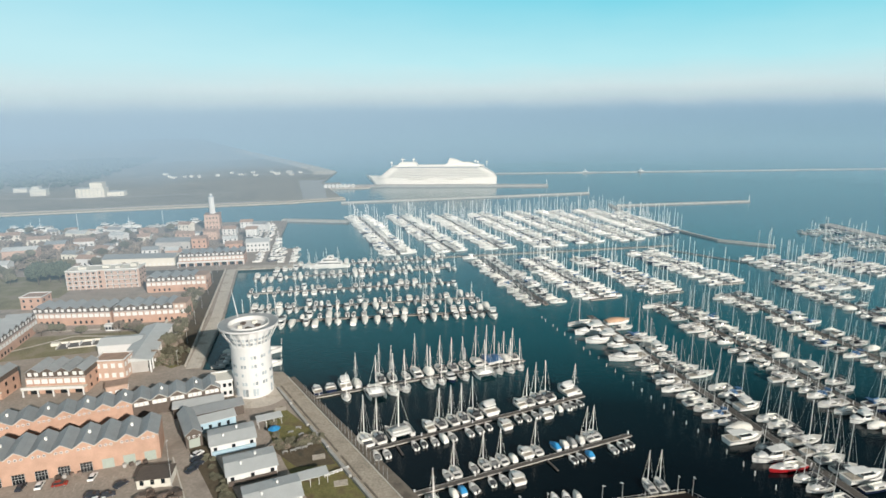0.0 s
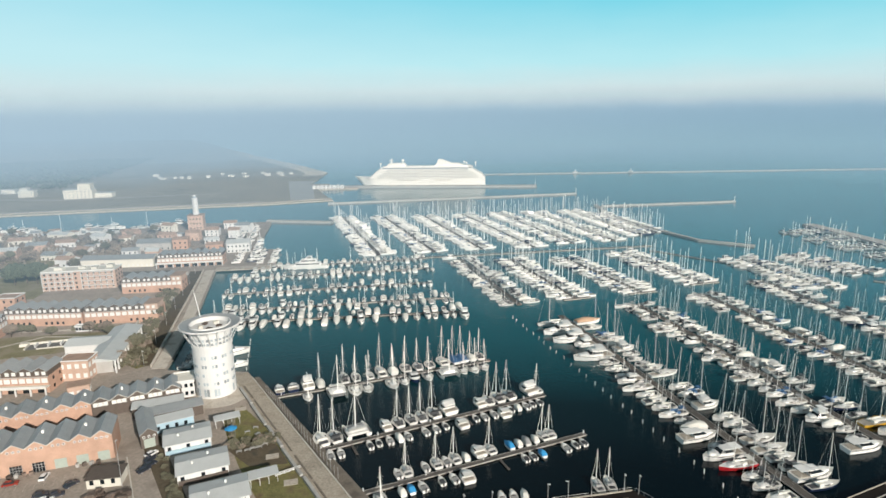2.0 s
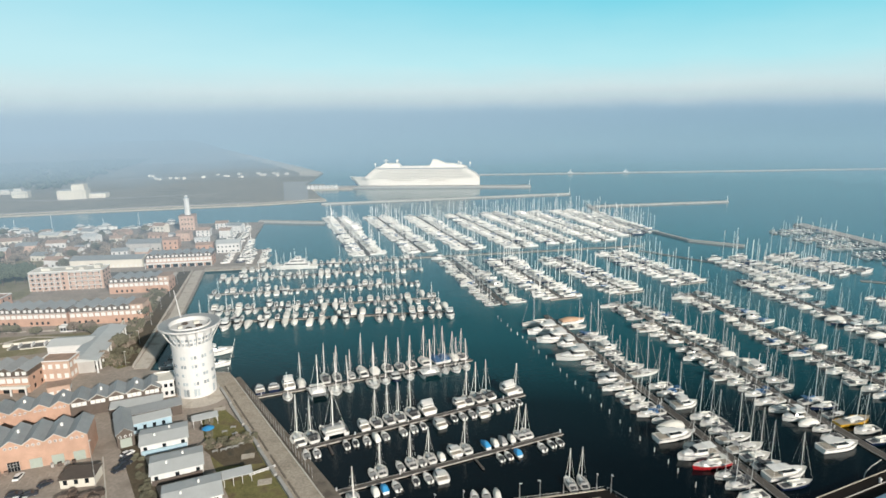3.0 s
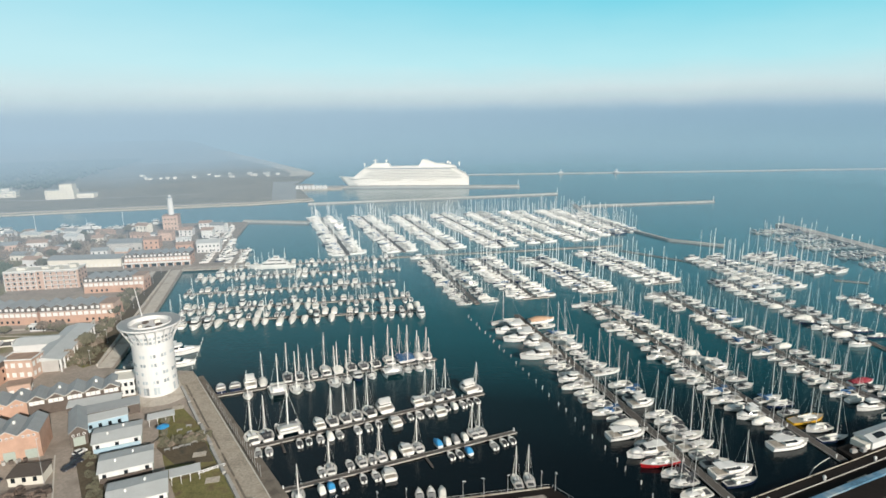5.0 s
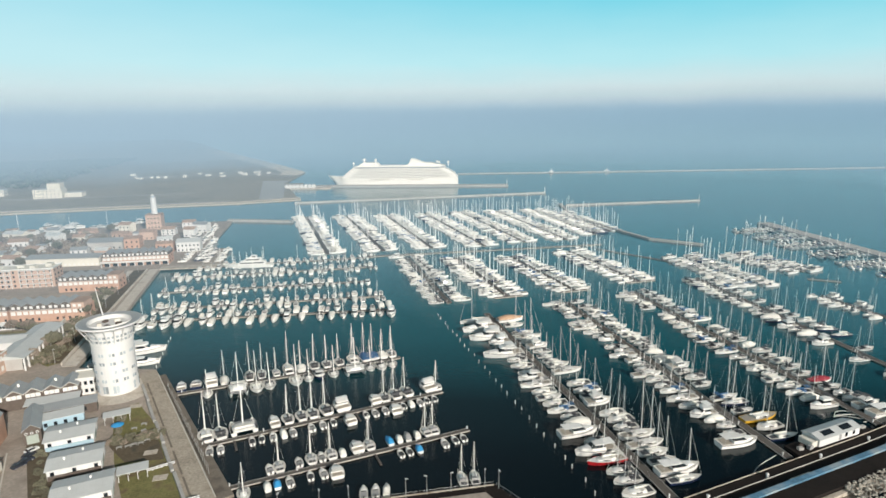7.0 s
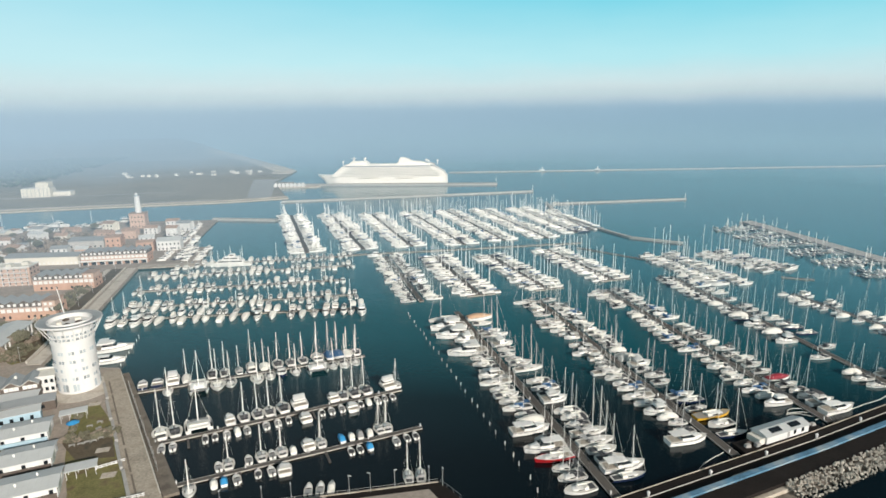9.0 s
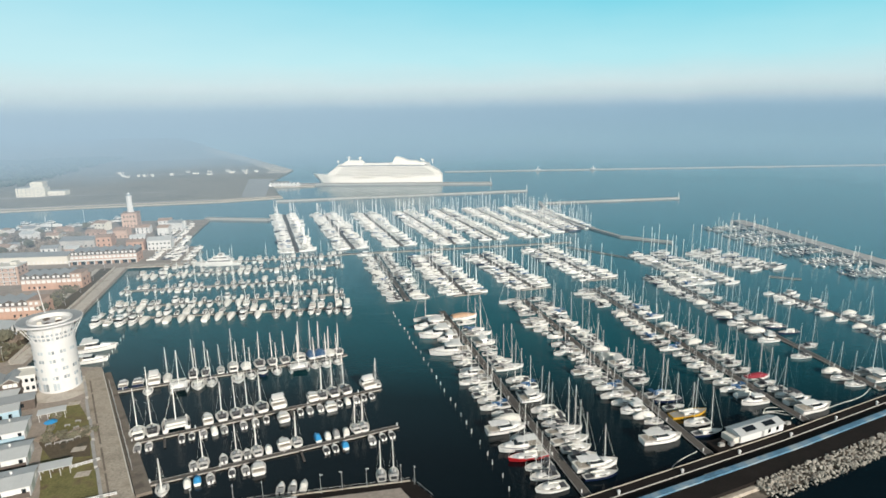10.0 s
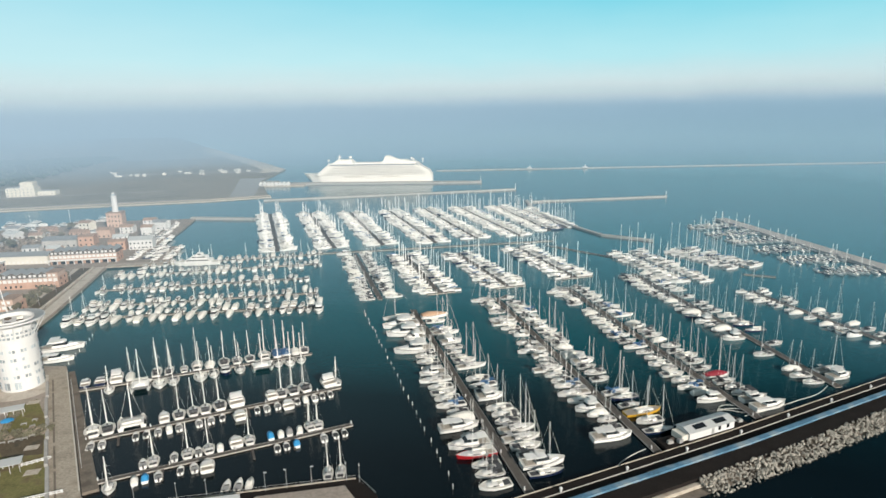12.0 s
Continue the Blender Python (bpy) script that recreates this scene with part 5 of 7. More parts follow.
# open white grid of galleries before the brick front
for x0, x1 in ((0.5, 19), (24, 43)):
    for s in range(4):
        bm = bmesh.new()
        box(bm, x0, x1, -1.5, -0.01, s * 3.0 + 2.6, s * 3.0 + 2.85)
        box(bm, x0, x1, -1.5, -1.44, s * 3.0 + 1.0, s * 3.0 + 1.1)
        part("balcony", bm, WHITE, block)
    for k in range(6):
        bm = bmesh.new()
        xp = x0 + (x1 - x0) * k / 5
        box(bm, xp - 0.14, xp + 0.14, -1.6, -1.3, -0.2, 11.8)
        part("post", bm, WHITE, block)
for xk, yk, wk, dk, hk in ((6, 4, 5, 4, 1.6), (20, 6, 4, 3, 1.2), (29, 3, 3, 5, 1.5), (37, 6, 4, 4, 2.0)):
    bm = bmesh.new()
    box(bm, xk, xk + wk, yk, yk + dk, 12.25, 12.3 + hk)
    part("roof_plant", bm, OFFW, block)
flat_block("brick_corner_house", (-147, 231), 6, 12, 9, 8.5, "square pale brick corner house with flat roof", BRICKP, TILE, 2, 4, WIN_TALL)
flat_block("low_annex", (-133.4, 214.6), 27, 7.6, 6, 4.6, "low brick annex with flat brown roof", BRICKP, TILE, 1, 3, WIN_WHITE, parapet=0)
pitched_house("hall_with_colonnade", (-160, 256), 10, 18, 12, 5.5, 1.5, "low building with pale grey sheet roof", WHITE, ROOFL, 4)


def colonnade_hall(p, ang, L, d, h, label):
    root = thing("colonnade_hall", frame_at(p, ang))
    bm = bmesh.new()
    box(bm, 1.2, L, 0, d, -0.2, h)
    part("wall", bm, GREYP, root)
    bm = bmesh.new()
    r = lambda x: [(x, -1.8, h), (x, d + 0.4, h), (x, d + 0.4, h + 0.3), (x, d * 0.5, h + 1.6), (x, -1.8, h + 0.3)]
    loft(bm, [r(0), r(L + 0.4)])
    part("roof", bm, ROOFL, root)
    for k in range(int(L // 4) + 1):
        bm = bmesh.new()
        box(bm, k * 4 - 0.3, k * 4 + 0.3, -1.7, -1.1, -0.2, h)
        part("column", bm, WHITE, root)
        put(WIN_DARK, root, min(k * 4 + 2, L - 1), 0, 1.2)
    return tagged(root, label, "hall")


colonnade_hall((-129, 239), 103, 46, 11, 5.5, "long hall with white colonnade and pale roof")
terrace((-204, 252), 101, 7, 5.8, 12, 2, "brick terrace with grey roofs facing the courtyard")
flat_block("brick_house", (-245, 327), 4, 12, 10, 7, "small square brick house with flat roof", BRICK, TILE, 2, 3)
pitched_house("market_hall", (-252, 424), 4, 52, 14, 6, 2.0, "long hall with grey sheet roof and pale wall", OFFW, ROOF, 16, 1, WIN_WHITE, "hall")
terrace((-195, 423), 9, 8, 5.8, 13, 2, "brick arcade terrace with white dormer windows", ground_open=True)
pitched_house("white_harbour_house", (-160, 469), 12, 18, 12, 7.5, 2.2, "white two-storey harbour house with pale roof", WHITE, ROOFL, 6, 2)
pitched_house("grey_boat_shed", (-240, 482), 5, 28, 14, 6, 2.4, "grey-roofed boat shed near the mole", GREYP, ROOF, 6)
pitched_house("brick_shed", (-211, 485), 12, 12, 12, 8, 1.5, "brick shed with tiled roof", BRICK, TILE, 3, 2)
pitched_house("brick_shed", (-176, 467), 12, 13, 9, 7, 1.5, "brick shed with tiled roof", BRICK, TILE, 3, 2)
flat_block("courtyard_pavilion", (-176, 290.4), 8, 7.5, 3, 2.6, "low white courtyard pavilion", WHITE, ROOFL, 1, 5)

rng = random.Random(5)
TOWN = [(-345, 450, 24, 10), (-318, 498, 16, 9), (-331, 480, 15, 11), (-268, 508, 10, 8), (-300, 452, 20, 10), (-285, 470, 12, 9), (-360, 500, 18, 10), (-390, 470, 16, 10), (-300, 520, 14, 9), (-345, 530, 20, 10),
        (-240, 520, 14, 9), (-215, 520, 12, 9), (-190, 500, 12, 8), (-205, 540, 12, 9), (-180, 530, 10, 8), (-400, 520, 18, 10), (-430, 490, 16, 10), (-285, 545, 14, 9), (-370, 425, 18, 10), (-330, 410, 16, 10),
        (-410, 440, 18, 10), (-255, 560, 12, 9), (-200, 575, 12, 9), (-182, 556, 14, 9), (-460, 520, 18, 10), (-275, 430, 14, 9), (-315, 545, 12, 9), (-238, 455, 12, 8), (-222, 460, 10, 8)]
for x, y, w, d in TOWN:
    wall, wl_ = rng.choice(((WHITE, "white"), (OFFW, "cream"), (BRICKP, "brick"), (WHITE, "white")))
    rf, rl = rng.choice(((TILE, "terracotta tiled"), (TILE, "terracotta tiled"), (ROOFL, "pale"), (ROOF, "grey")))
    pitched_house("town_house", (x, y), rng.uniform(-12, 22), w, d, rng.choice((4, 5.5, 7)), 2.0, "%s house with %s roof in the harbour town" % (wl_, rl), wall, rf, max(int(w // 4), 2), rng.choice((1, 2)))
for k in range(34):     # low sheds and lean-tos between the houses
    x, y = rng.uniform(-400, -190), rng.uniform(440, 585)
    if any(abs(x - a) < 15 and abs(y - b) < 12 for a, b, c, d in TOWN) or (x > -262 and y < 500) or (x > -245 and y > 560):
        continue
    rf, rl = rng.choice(((ROOFL, "pale sheet"), (ROOFL, "pale sheet"), (ROOF, "grey sheet"), (TILE, "tiled")))
    pitched_house("harbour_shed", (x, y), rng.uniform(-10, 30), rng.uniform(5, 11), rng.uniform(4, 7), rng.uniform(2.4, 3.6), 0.9, "low white shed with %s roof in the town" % rl, WHITE, rf, 0, category="shed")


def lighthouse():
    root = thing("lighthouse", pose(-226, 571, LAND, 0, 0, 12))
    bm = bmesh.new()
    box(bm, -7, 7, 0, 14, -0.2, 14)
    part("keeper_house", bm, BRICKP, root, "square brick keeper's house")
    bm = bmesh.new()
    box(bm, -7.4, 7.4, -0.4, 14.4, 14, 14.5)
    part("roof", bm, TILE, root)
    for s in range(3):
        for x in (-4.5, -1.5, 1.5, 4.5):
            put(WIN_DARK, root, x, 0, 1.2 + s * 4.5)
    bm = bmesh.new()
    loft(bm, [ring_pts(3.0, 10, 16, 0, 8), ring_pts(2.5, 30, 16, 0, 8)])
    part("tower", bm, WHITE, root, "white lighthouse shaft")
    bm = bmesh.new()
    loft(bm, [ring_pts(3.3, 30, 16, 0, 8), ring_pts(3.3, 30.6, 16, 0, 8)])
    part("gallery", bm, WHITE, root)
    bm = bmesh.new()
    loft(bm, [ring_pts(1.7, 30.6, 12, 0, 8), ring_pts(1.7, 32.6, 12, 0, 8)])
    part("lantern", bm, WINT, root)
    bm = bmesh.new()
    loft(bm, [ring_pts(2.0, 32.6, 12, 0, 8), ring_pts(0.3, 34.2, 12, 0, 8)])
    part("lantern_roof", bm, WHITE, root)
    return tagged(root, "white lighthouse rising from a brick house", "lighthouse")


lighthouse()


# ---------------------------------------------------------------- sheds, canopies and yard by the quay
def shed(p, ang, w, d, h, label, wall, side):
    root = thing("quay_shed", frame_at(p, ang))
    bm = bmesh.new()
    r = lambda x: [(x, 0, -0.2), (x, d, -0.2), (x, d, h), (x, d / 2, h + 0.9), (x, 0, h)]
    loft(bm, [r(0), r(w)])
    part("wall", bm, wall, root)
    for s in (0, 1):
        bm = bmesh.new()
        y0, y1, z0, z1 = ((-0.5, d / 2, h + 0.0, h + 0.98), (d / 2, d + 0.5, h + 0.98, h))[s]
        loft(bm, [[(x, y0, z0 + 0.05), (x, y1, z1 + 0.05), (x, y1, z1 + 0.2), (x, y0, z0 + 0.2)] for x in (-0.5, w + 0.5)])
        part("roof_sheet", bm, ROOFL, root)
        for k in range(1, int(w // 1.6)):
            bm = bmesh.new()
            loft(bm, [[(k * 1.6 + dx, y0, z0 + 0.2), (k * 1.6 + dx, y1, z1 + 0.2), (k * 1.6 + dx, y1, z1 + 0.26), (k * 1.6 + dx, y0, z0 + 0.26)] for dx in (-0.04, 0.04)])
            part("roof_seam", bm, ROOFL, root)
    for x, y in ((w * 0.3, d * 0.35), (w * 0.62, d * 0.7)):
        bm = bmesh.new()
        tube(bm, (x, y, h), (x, y, h + 1.5), 0.28, k=8)
        tube(bm, (x, y, h + 1.5), (x, y, h + 1.75), 0.45, 0.2, k=8)
        part("roof_vent", bm, ALU, root)
    for k in range(5):
        put(WIN_WHITE if k % 2 else WIN_DARK, root, w * (k + 0.5) / 5, 0, 1.2)
    put(SHUTTER, root, w, d * 0.35, 0, 90)
    put(WIN_WHITE, root, w, d * 0.75, 1.3, 90)
    bm = bmesh.new()
    box(bm, 0.2, w - 0.2, -0.5, -0.04, 0, 1.5)
    part("plinth", bm, side, root)
    return tagged(root, label, "shed", "quay sheds")


shed((-76.6, 173.4), 24, 14.2, 11.0, 3.3, "pale-roofed quay shed with white walls and blue base", WHITE, PBLUE)
shed((-65.4, 157.0), 24, 14.6, 11.0, 3.3, "pale-roofed white quay shed with roof vents", WHITE, DWOOD)
shed((-54.6, 141.6), 24, 15.2, 11.0, 3.3, "pale-roofed white quay shed with roof vents", WHITE, DWOOD)


def lean_to(p, ang, w, d, h, drop, label, wall, roofm, posts=0, name="long_shed"):
    root = thing(name, frame_at(p, ang))
    if wall:
        bm = bmesh.new()
        box(bm, 0, w, 0.3, d, -0.2, h - drop)
        part("wall", bm, wall, root)
    bm = bmesh.new()
    loft(bm, [[(x, -0.3, h - drop), (x, d + 0.3, h), (x, d + 0.3, h + 0.15), (x, -0.3, h - drop + 0.15)] for x in (-0.3, w + 0.3)])
    part("roof", bm, roofm, root)
    for k in range(posts):
        for y in (0.1, d - 0.1):
            bm = bmesh.new()
            tube(bm, (0.2 + (w - 0.4) * k / max(posts - 1, 1), y, -0.1), (0.2 + (w - 0.4) * k / max(posts - 1, 1), y, h - drop + (drop if y > 1 else 0)), 0.09, k=5)
            part("post", bm, WHITE, root)
    if wall:
        for k in range(int(w // 3)):
            put(WIN_DARK, root, 1.5 + k * 3, 0.28, 1.2)
    return tagged(root, label, "shed")


lean_to((-99.5, 197.6), 21.5, 17.5, 5.0, 4.6, 0.6, "long low lean-to with pale roof against the warehouse", DWOOD, ROOFL)
lean_to((-93.0, 191.8), 27, 20.5, 5.2, 4.6, 0.7, "long low shed with grey sheet roof", DWOOD, ROOF)
lean_to((-86.4, 186.4), 29, 13.2, 4.6, 4.6, 0.7, "long low shed with pale sheet roof", PBLUE, ROOFL)
root = thing("dark_gabled_shed", frame_at((-86.4, 177.6), 31))
bm = bmesh.new()
gable_wall(bm, 0, 5.2, 0, 18, -0.2, 5, 7)
part("wall", bm, DWOOD, root)
bm = bmesh.new()
gable_roof(bm, -0.3, 5.5, 0, 18, 5, 7.2)
part("roof", bm, ROOF, root)
for x in (1.0, 2.6, 4.2):
    put(WIN_ROUND, root, x, 0, 4.0)
put(SHUTTER, root, 2.6, 0, 0)
tagged(root, "dark timber-clad gabled shed with grey roof", "shed")
flat_block("tower_annex", (-91.5, 213.5), 18, 8, 9, 6.5, "white two-storey annex beside the tower", WHITE, OFFW, 2, 4, WIN_DARK)
lean_to((-66.2, 190.0), 26, 8.4, 3.6, 3.2, 0.3, "small open canopy with grey roof on white posts", None, ROOFL, 4, "garden_canopy")
lean_to((-43.0, 155.2), 24, 8.2, 3.8, 3.2, 0.3, "open white pergola with flat roof", None, ROOFL, 4, "garden_canopy")
root = thing("blue_parasol", frame_at((-59.6, 186.8), 0))
bm = bmesh.new()
tube(bm, (0, 0, 0), (0, 0, 2.7), 0.05)
part("pole", bm, STEEL, root)
bm = bmesh.new()
loft(bm, [ring_pts(2.2, 2.1, 8), ring_pts(1.2, 2.6, 8), ring_pts(0.1, 2.9, 8)])
part("canopy", bm, BLUECOV, root)
tagged(root, "bright blue garden parasol on the lawn", "parasol")
for x, y, a in ((-52.8, 174.5, 25), (-50.4, 175.4, 25), (-48.9, 176.5, 25), (-47.0, 177.2, 25), (-45.6, 179.0, 25), (-54, 187, 20), (-50, 185.5, 50), (-52, 190, 0)):
    root = thing("garden_table", frame_at((x, y), a))
    bm = bmesh.new()
    box(bm, -0.9, 0.9, -0.5, 0.5, 0.72, 0.8)
    part("tabletop", bm, PALEWOOD, root)
    for sx in (-0.75, 0.75):
        for sy in (-0.35, 0.35):
            bm = bmesh.new()
            box(bm, sx - 0.05, sx + 0.05, sy - 0.05, sy + 0.05, 0, 0.72)
            part("leg", bm, PALEWOOD, root)
    tagged(root, "pale wooden garden table on the lawn", "table", "garden tables")
for x, y in ((-41.2, 171.6), (-31.7, 157.5), (-62.2, 204)):
    slab("paved_square", strip((x - 2, y), (x + 2, y + 1), 3), LAND, LAND + 0.14, CONC, "pale paved square in the lawn", "paving")


# ---------------------------------------------------------------- trees and shrubs
def clump_mesh(name, n, rx, rz, size, mat, seed, z0):
    """A crown of many small uneven leaf clumps."""
    rg = random.Random(seed)
    V, F = [], []
    for _ in range(n):
        a, u = rg.uniform(0, 2 * math.pi), rg.uniform(-0.7, 1)
        r = (1 - u * u) ** 0.5 * rg.uniform(0.55, 1.05)
        c = Vector((rx * r * math.cos(a), rx * r * math.sin(a), z0 + rz * u * rg.uniform(0.7, 1.05)))
        s = size * rg.uniform(0.6, 1.3)
        k = len(V)
        pts = [Vector((1, 0, 0)), Vector((-0.5, 0.87, 0)), Vector((-0.5, -0.87, 0)), Vector((0, 0, 0.8)), Vector((0, 0, -0.6))]
        q = Euler((rg.uniform(0, 6), rg.uniform(0, 6), rg.uniform(0, 6))).to_matrix()
        V += [tuple(c + q @ (p * s * rg.uniform(0.7, 1.3))) for p in pts]
        F += [(k, k + 1, k + 3), (k + 1, k + 2, k + 3), (k + 2, k, k + 3), (k + 1, k, k + 4), (k + 2, k + 1, k + 4), (k, k + 2, k + 4)]
    me = bpy.data.meshes.new(name)
    me.from_pydata(V, [], F)
    me.materials.append(mat)
    return me


def tree(h, rx, mat, label, category, seed, n=260, conical=False):
    root = thing("tree")
    bm = bmesh.new()
    tube(bm, (0, 0, -0.3), (0.1, 0.05, h * 0.62), h * 0.028, h * 0.012, 6)
    for k in range(3):
        a = k * 2.1 + seed
        tube(bm, (0, 0, h * (0.35 + 0.06 * k)), (rx * 0.6 * math.cos(a), rx * 0.6 * math.sin(a), h * 0.72), h * 0.012, h * 0.005, 5)
    part("trunk", bm, BARK, root, "bare trunk with forking limbs")
    part("crown", clump_mesh("crown", n, rx, h * 0.3, rx * 0.2, mat, seed, h * 0.68), None, root)
    return tagged(root, label, category, "harbour trees")


TREES = [tree(8, 3.6, LEAF, "dark green broad-leaved tree", "tree", 1), tree(6.5, 3.0, LEAFB, "brown autumn tree with sparse crown", "tree", 2, 180),
         tree(13, 6.5, PINE, "tall umbrella pine with dark crown", "tree", 3, 420), tree(5, 2.6, LEAF, "small dark evergreen tree", "tree", 4, 200)]
SPOTS = []
rt = random.Random(8)
for k in range(8):     # planted strip by the promenade
    u = rt.random()
    p = Vector((-123, 248)).lerp(Vector((-164, 400)), u)
    SPOTS.append((rt.choice((0, 1, 1, 3, 3)), p.x - rt.uniform(1, 7) * (1.2 if u < 0.25 else 0.7), p.y + rt.uniform(-2, 2)))
for k in range(2):
    SPOTS.append((rt.choice((1, 3)), rt.uniform(-140, -124), rt.uniform(246, 264)))
SPOTS += [(2, -266, 386), (2, -270, 380), (2, -262, 391), (2, -275, 388), (0, -288, 379), (0, -298, 392), (0, -322, 434), (2, -258, 384), (1, -300, 372), (0, -310, 400)]
for k in range(70):     # town
    SPOTS.append((rt.choice((1, 1, 1, 3, 1, 0)), rt.uniform(-430, -235), rt.uniform(395, 560)))
for k in range(14):
    SPOTS.append((rt.choice((1, 3)), rt.uniform(-212, -150), rt.uniform(284, 290)))
first = set()
for k, x, y in SPOTS:
    m = pose(x, y, LAND, 0, 0, rt.uniform(0, 360))
    if k not in first:
        first.add(k)
        TREES[k].matrix_basis = m
    else:
        copy_thing(TREES[k], m @ Matrix.Scale(1, 4))
for k in range(4):
    if k not in first:
        TREES[k].matrix_basis = pose(-300 - 5 * k, 410, LAND)
SHRUBS = [clump_mesh("shrub", 70, 1.3, 0.8, 0.38, m, 20 + i, 0.5) for i, m in enumerate((LEAF, LEAFB, LEAF))]
for k in range(150):
    if k >= 70:
        u = rt.random()
        p = Vector((-122, 247)).lerp(Vector((-163, 402)), u * u) - Vector((rt.uniform(1, 9) * (1.3 if u < 0.45 else 0.7), rt.uniform(-2, 2)))
    elif k < 40:
        u = rt.random()
        p = Vector((-58, 177)).lerp(Vector((-42, 182)), u) + Vector((rt.uniform(-1, 1), rt.uniform(-1, 4)))
    elif k < 50:
        p = Vector((-64, 199)).lerp(Vector((-58, 183)), rt.random())
    else:
        p = Vector((-160, 300)) + Vector((rt.uniform(-55, 20), rt.uniform(-8, -3)))
    o = tagged(new("shrub", rt.choice(SHRUBS)), "rounded dark evergreen shrub", "shrub", "garden shrubs")
    o.location = (p.x, p.y, LAND)
    o.rotation_euler = (0, 0, rt.uniform(0, 6))
    o.scale = (1.0 + 0.5 * (k >= 70) + rt.uniform(-.2, .3),) * 3
# leafless bushes and hedges between the houses of the town and beside the promenade
def bushes(name, spots, mat, label, seed, size):
    rg = random.Random(seed)
    V, F = [], []
    for x, y in spots:
        h = size * rg.uniform(0.6, 1.5)
        for _ in range(rg.randint(9, 16)):
            c = Vector((x + rg.gauss(0, h * 0.55), y + rg.gauss(0, h * 0.55), LAND + h * rg.uniform(0.05, 1.0)))
            q = Euler((rg.uniform(0, 6), rg.uniform(0, 6), rg.uniform(0, 6))).to_matrix()
            k, r = len(V), h * rg.uniform(0.22, 0.5)
            V += [tuple(c + q @ (Vector(v) * r * rg.uniform(0.6, 1.3))) for v in ((1, 0, 0), (-0.5, 0.87, 0), (-0.5, -0.87, 0), (0, 0, 0.9), (0, 0, -0.7))]
            F += [(k, k + 1, k + 3), (k + 1, k + 2, k + 3), (k + 2, k, k + 3), (k + 1, k, k + 4), (k + 2, k + 1, k + 4), (k, k + 2, k + 4)]
    me = bpy.data.meshes.new(name)
    me.from_pydata(V, [], F)
    me.materials.append(mat)
    return tagged(new(name, me), label, "bushes", kind="stuff")


rg = random.Random(31)
spots = [(rg.uniform(-470, -235), rg.uniform(395, 545)) for _ in range(430)]
bushes("town_bushes", spots, LEAFB, "grey-brown leafless bushes between the town houses", 32, 3.2)
spots = [tuple(Vector((-121, 249)).lerp(Vector((-161, 404)), rg.random() ** 1.5) - Vector((rg.uniform(7, 15), rg.uniform(-2, 2)))) for _ in range(90)]
bushes("promenade_bushes", spots, LEAF, "dense dark bushes beside the promenade", 33, 1.7)
spots = [(rg.uniform(-142, -122), rg.uniform(244, 262)) for _ in range(40)]
bushes("corner_bushes", spots, LEAF, "thick dark bushes beside the colonnade", 34, 2.2)
# woods across the canal
bmV, bmF = [], []
for k in range(5200):
    x, y = rt.uniform(-1500, -330), 0
    base = 905 + (x + 700) * 0.32
    y = base + rt.uniform(0, 700) ** 1.0
    if y < 760 or x > -600 + (y - 1000) * -0.25:
        continue
    h, r = rt.uniform(4, 9), rt.uniform(3, 6)
    q = len(bmV)
    a0 = rt.uniform(0, 6)
    bmV += [(x + r * math.cos(a0 + i * 1.257) * rt.uniform(.7, 1.2), y + r * math.sin(a0 + i * 1.257) * rt.uniform(.7, 1.2), 1.5 + h * rt.uniform(.4, .7)) for i in range(5)]
    bmV += [(x + rt.uniform(-1, 1), y, 1.5 + h), (x, y, 1.5)]
    bmF += [(q + i, q + (i + 1) % 5, q + 5) for i in range(5)] + [(q + (i + 1) % 5, q + i, q + 6) for i in range(5)]
me = bpy.data.meshes.new("distant_woods")
me.from_pydata(bmV, [], bmF)
me.materials.append(PINE)
tagged(new("distant_woods", me), "dark hazy pine woods across the canal", "woods", kind="stuff")


# ---------------------------------------------------------------- across the canal
def far_block(p, ang, w, d, h, label, steps=()):
    root = thing("waterside_building", frame_at(p, ang))
    bm = bmesh.new()
    box(bm, 0, w, 0, d, -0.2, h)
    part("wall", bm, OFFW, root)
    bm = bmesh.new()
    box(bm, -0.3, w + 0.3, -0.3, d + 0.3, h, h + 0.4)
    part("roof", bm, ROOFL, root)
    for x0, x1, hh in steps:
        bm = bmesh.new()
        box(bm, x0, x1, 2, d - 2, h + 0.4, h + hh)
        part("upper_storey", bm, OFFW, root)
    for s in range(int(h // 4)):
        for k in range(int(w // 5)):
            put(WIN_DARK, root, 2.5 + k * 5, 0, 1.2 + 4 * s)
    return tagged(root, label, "building")


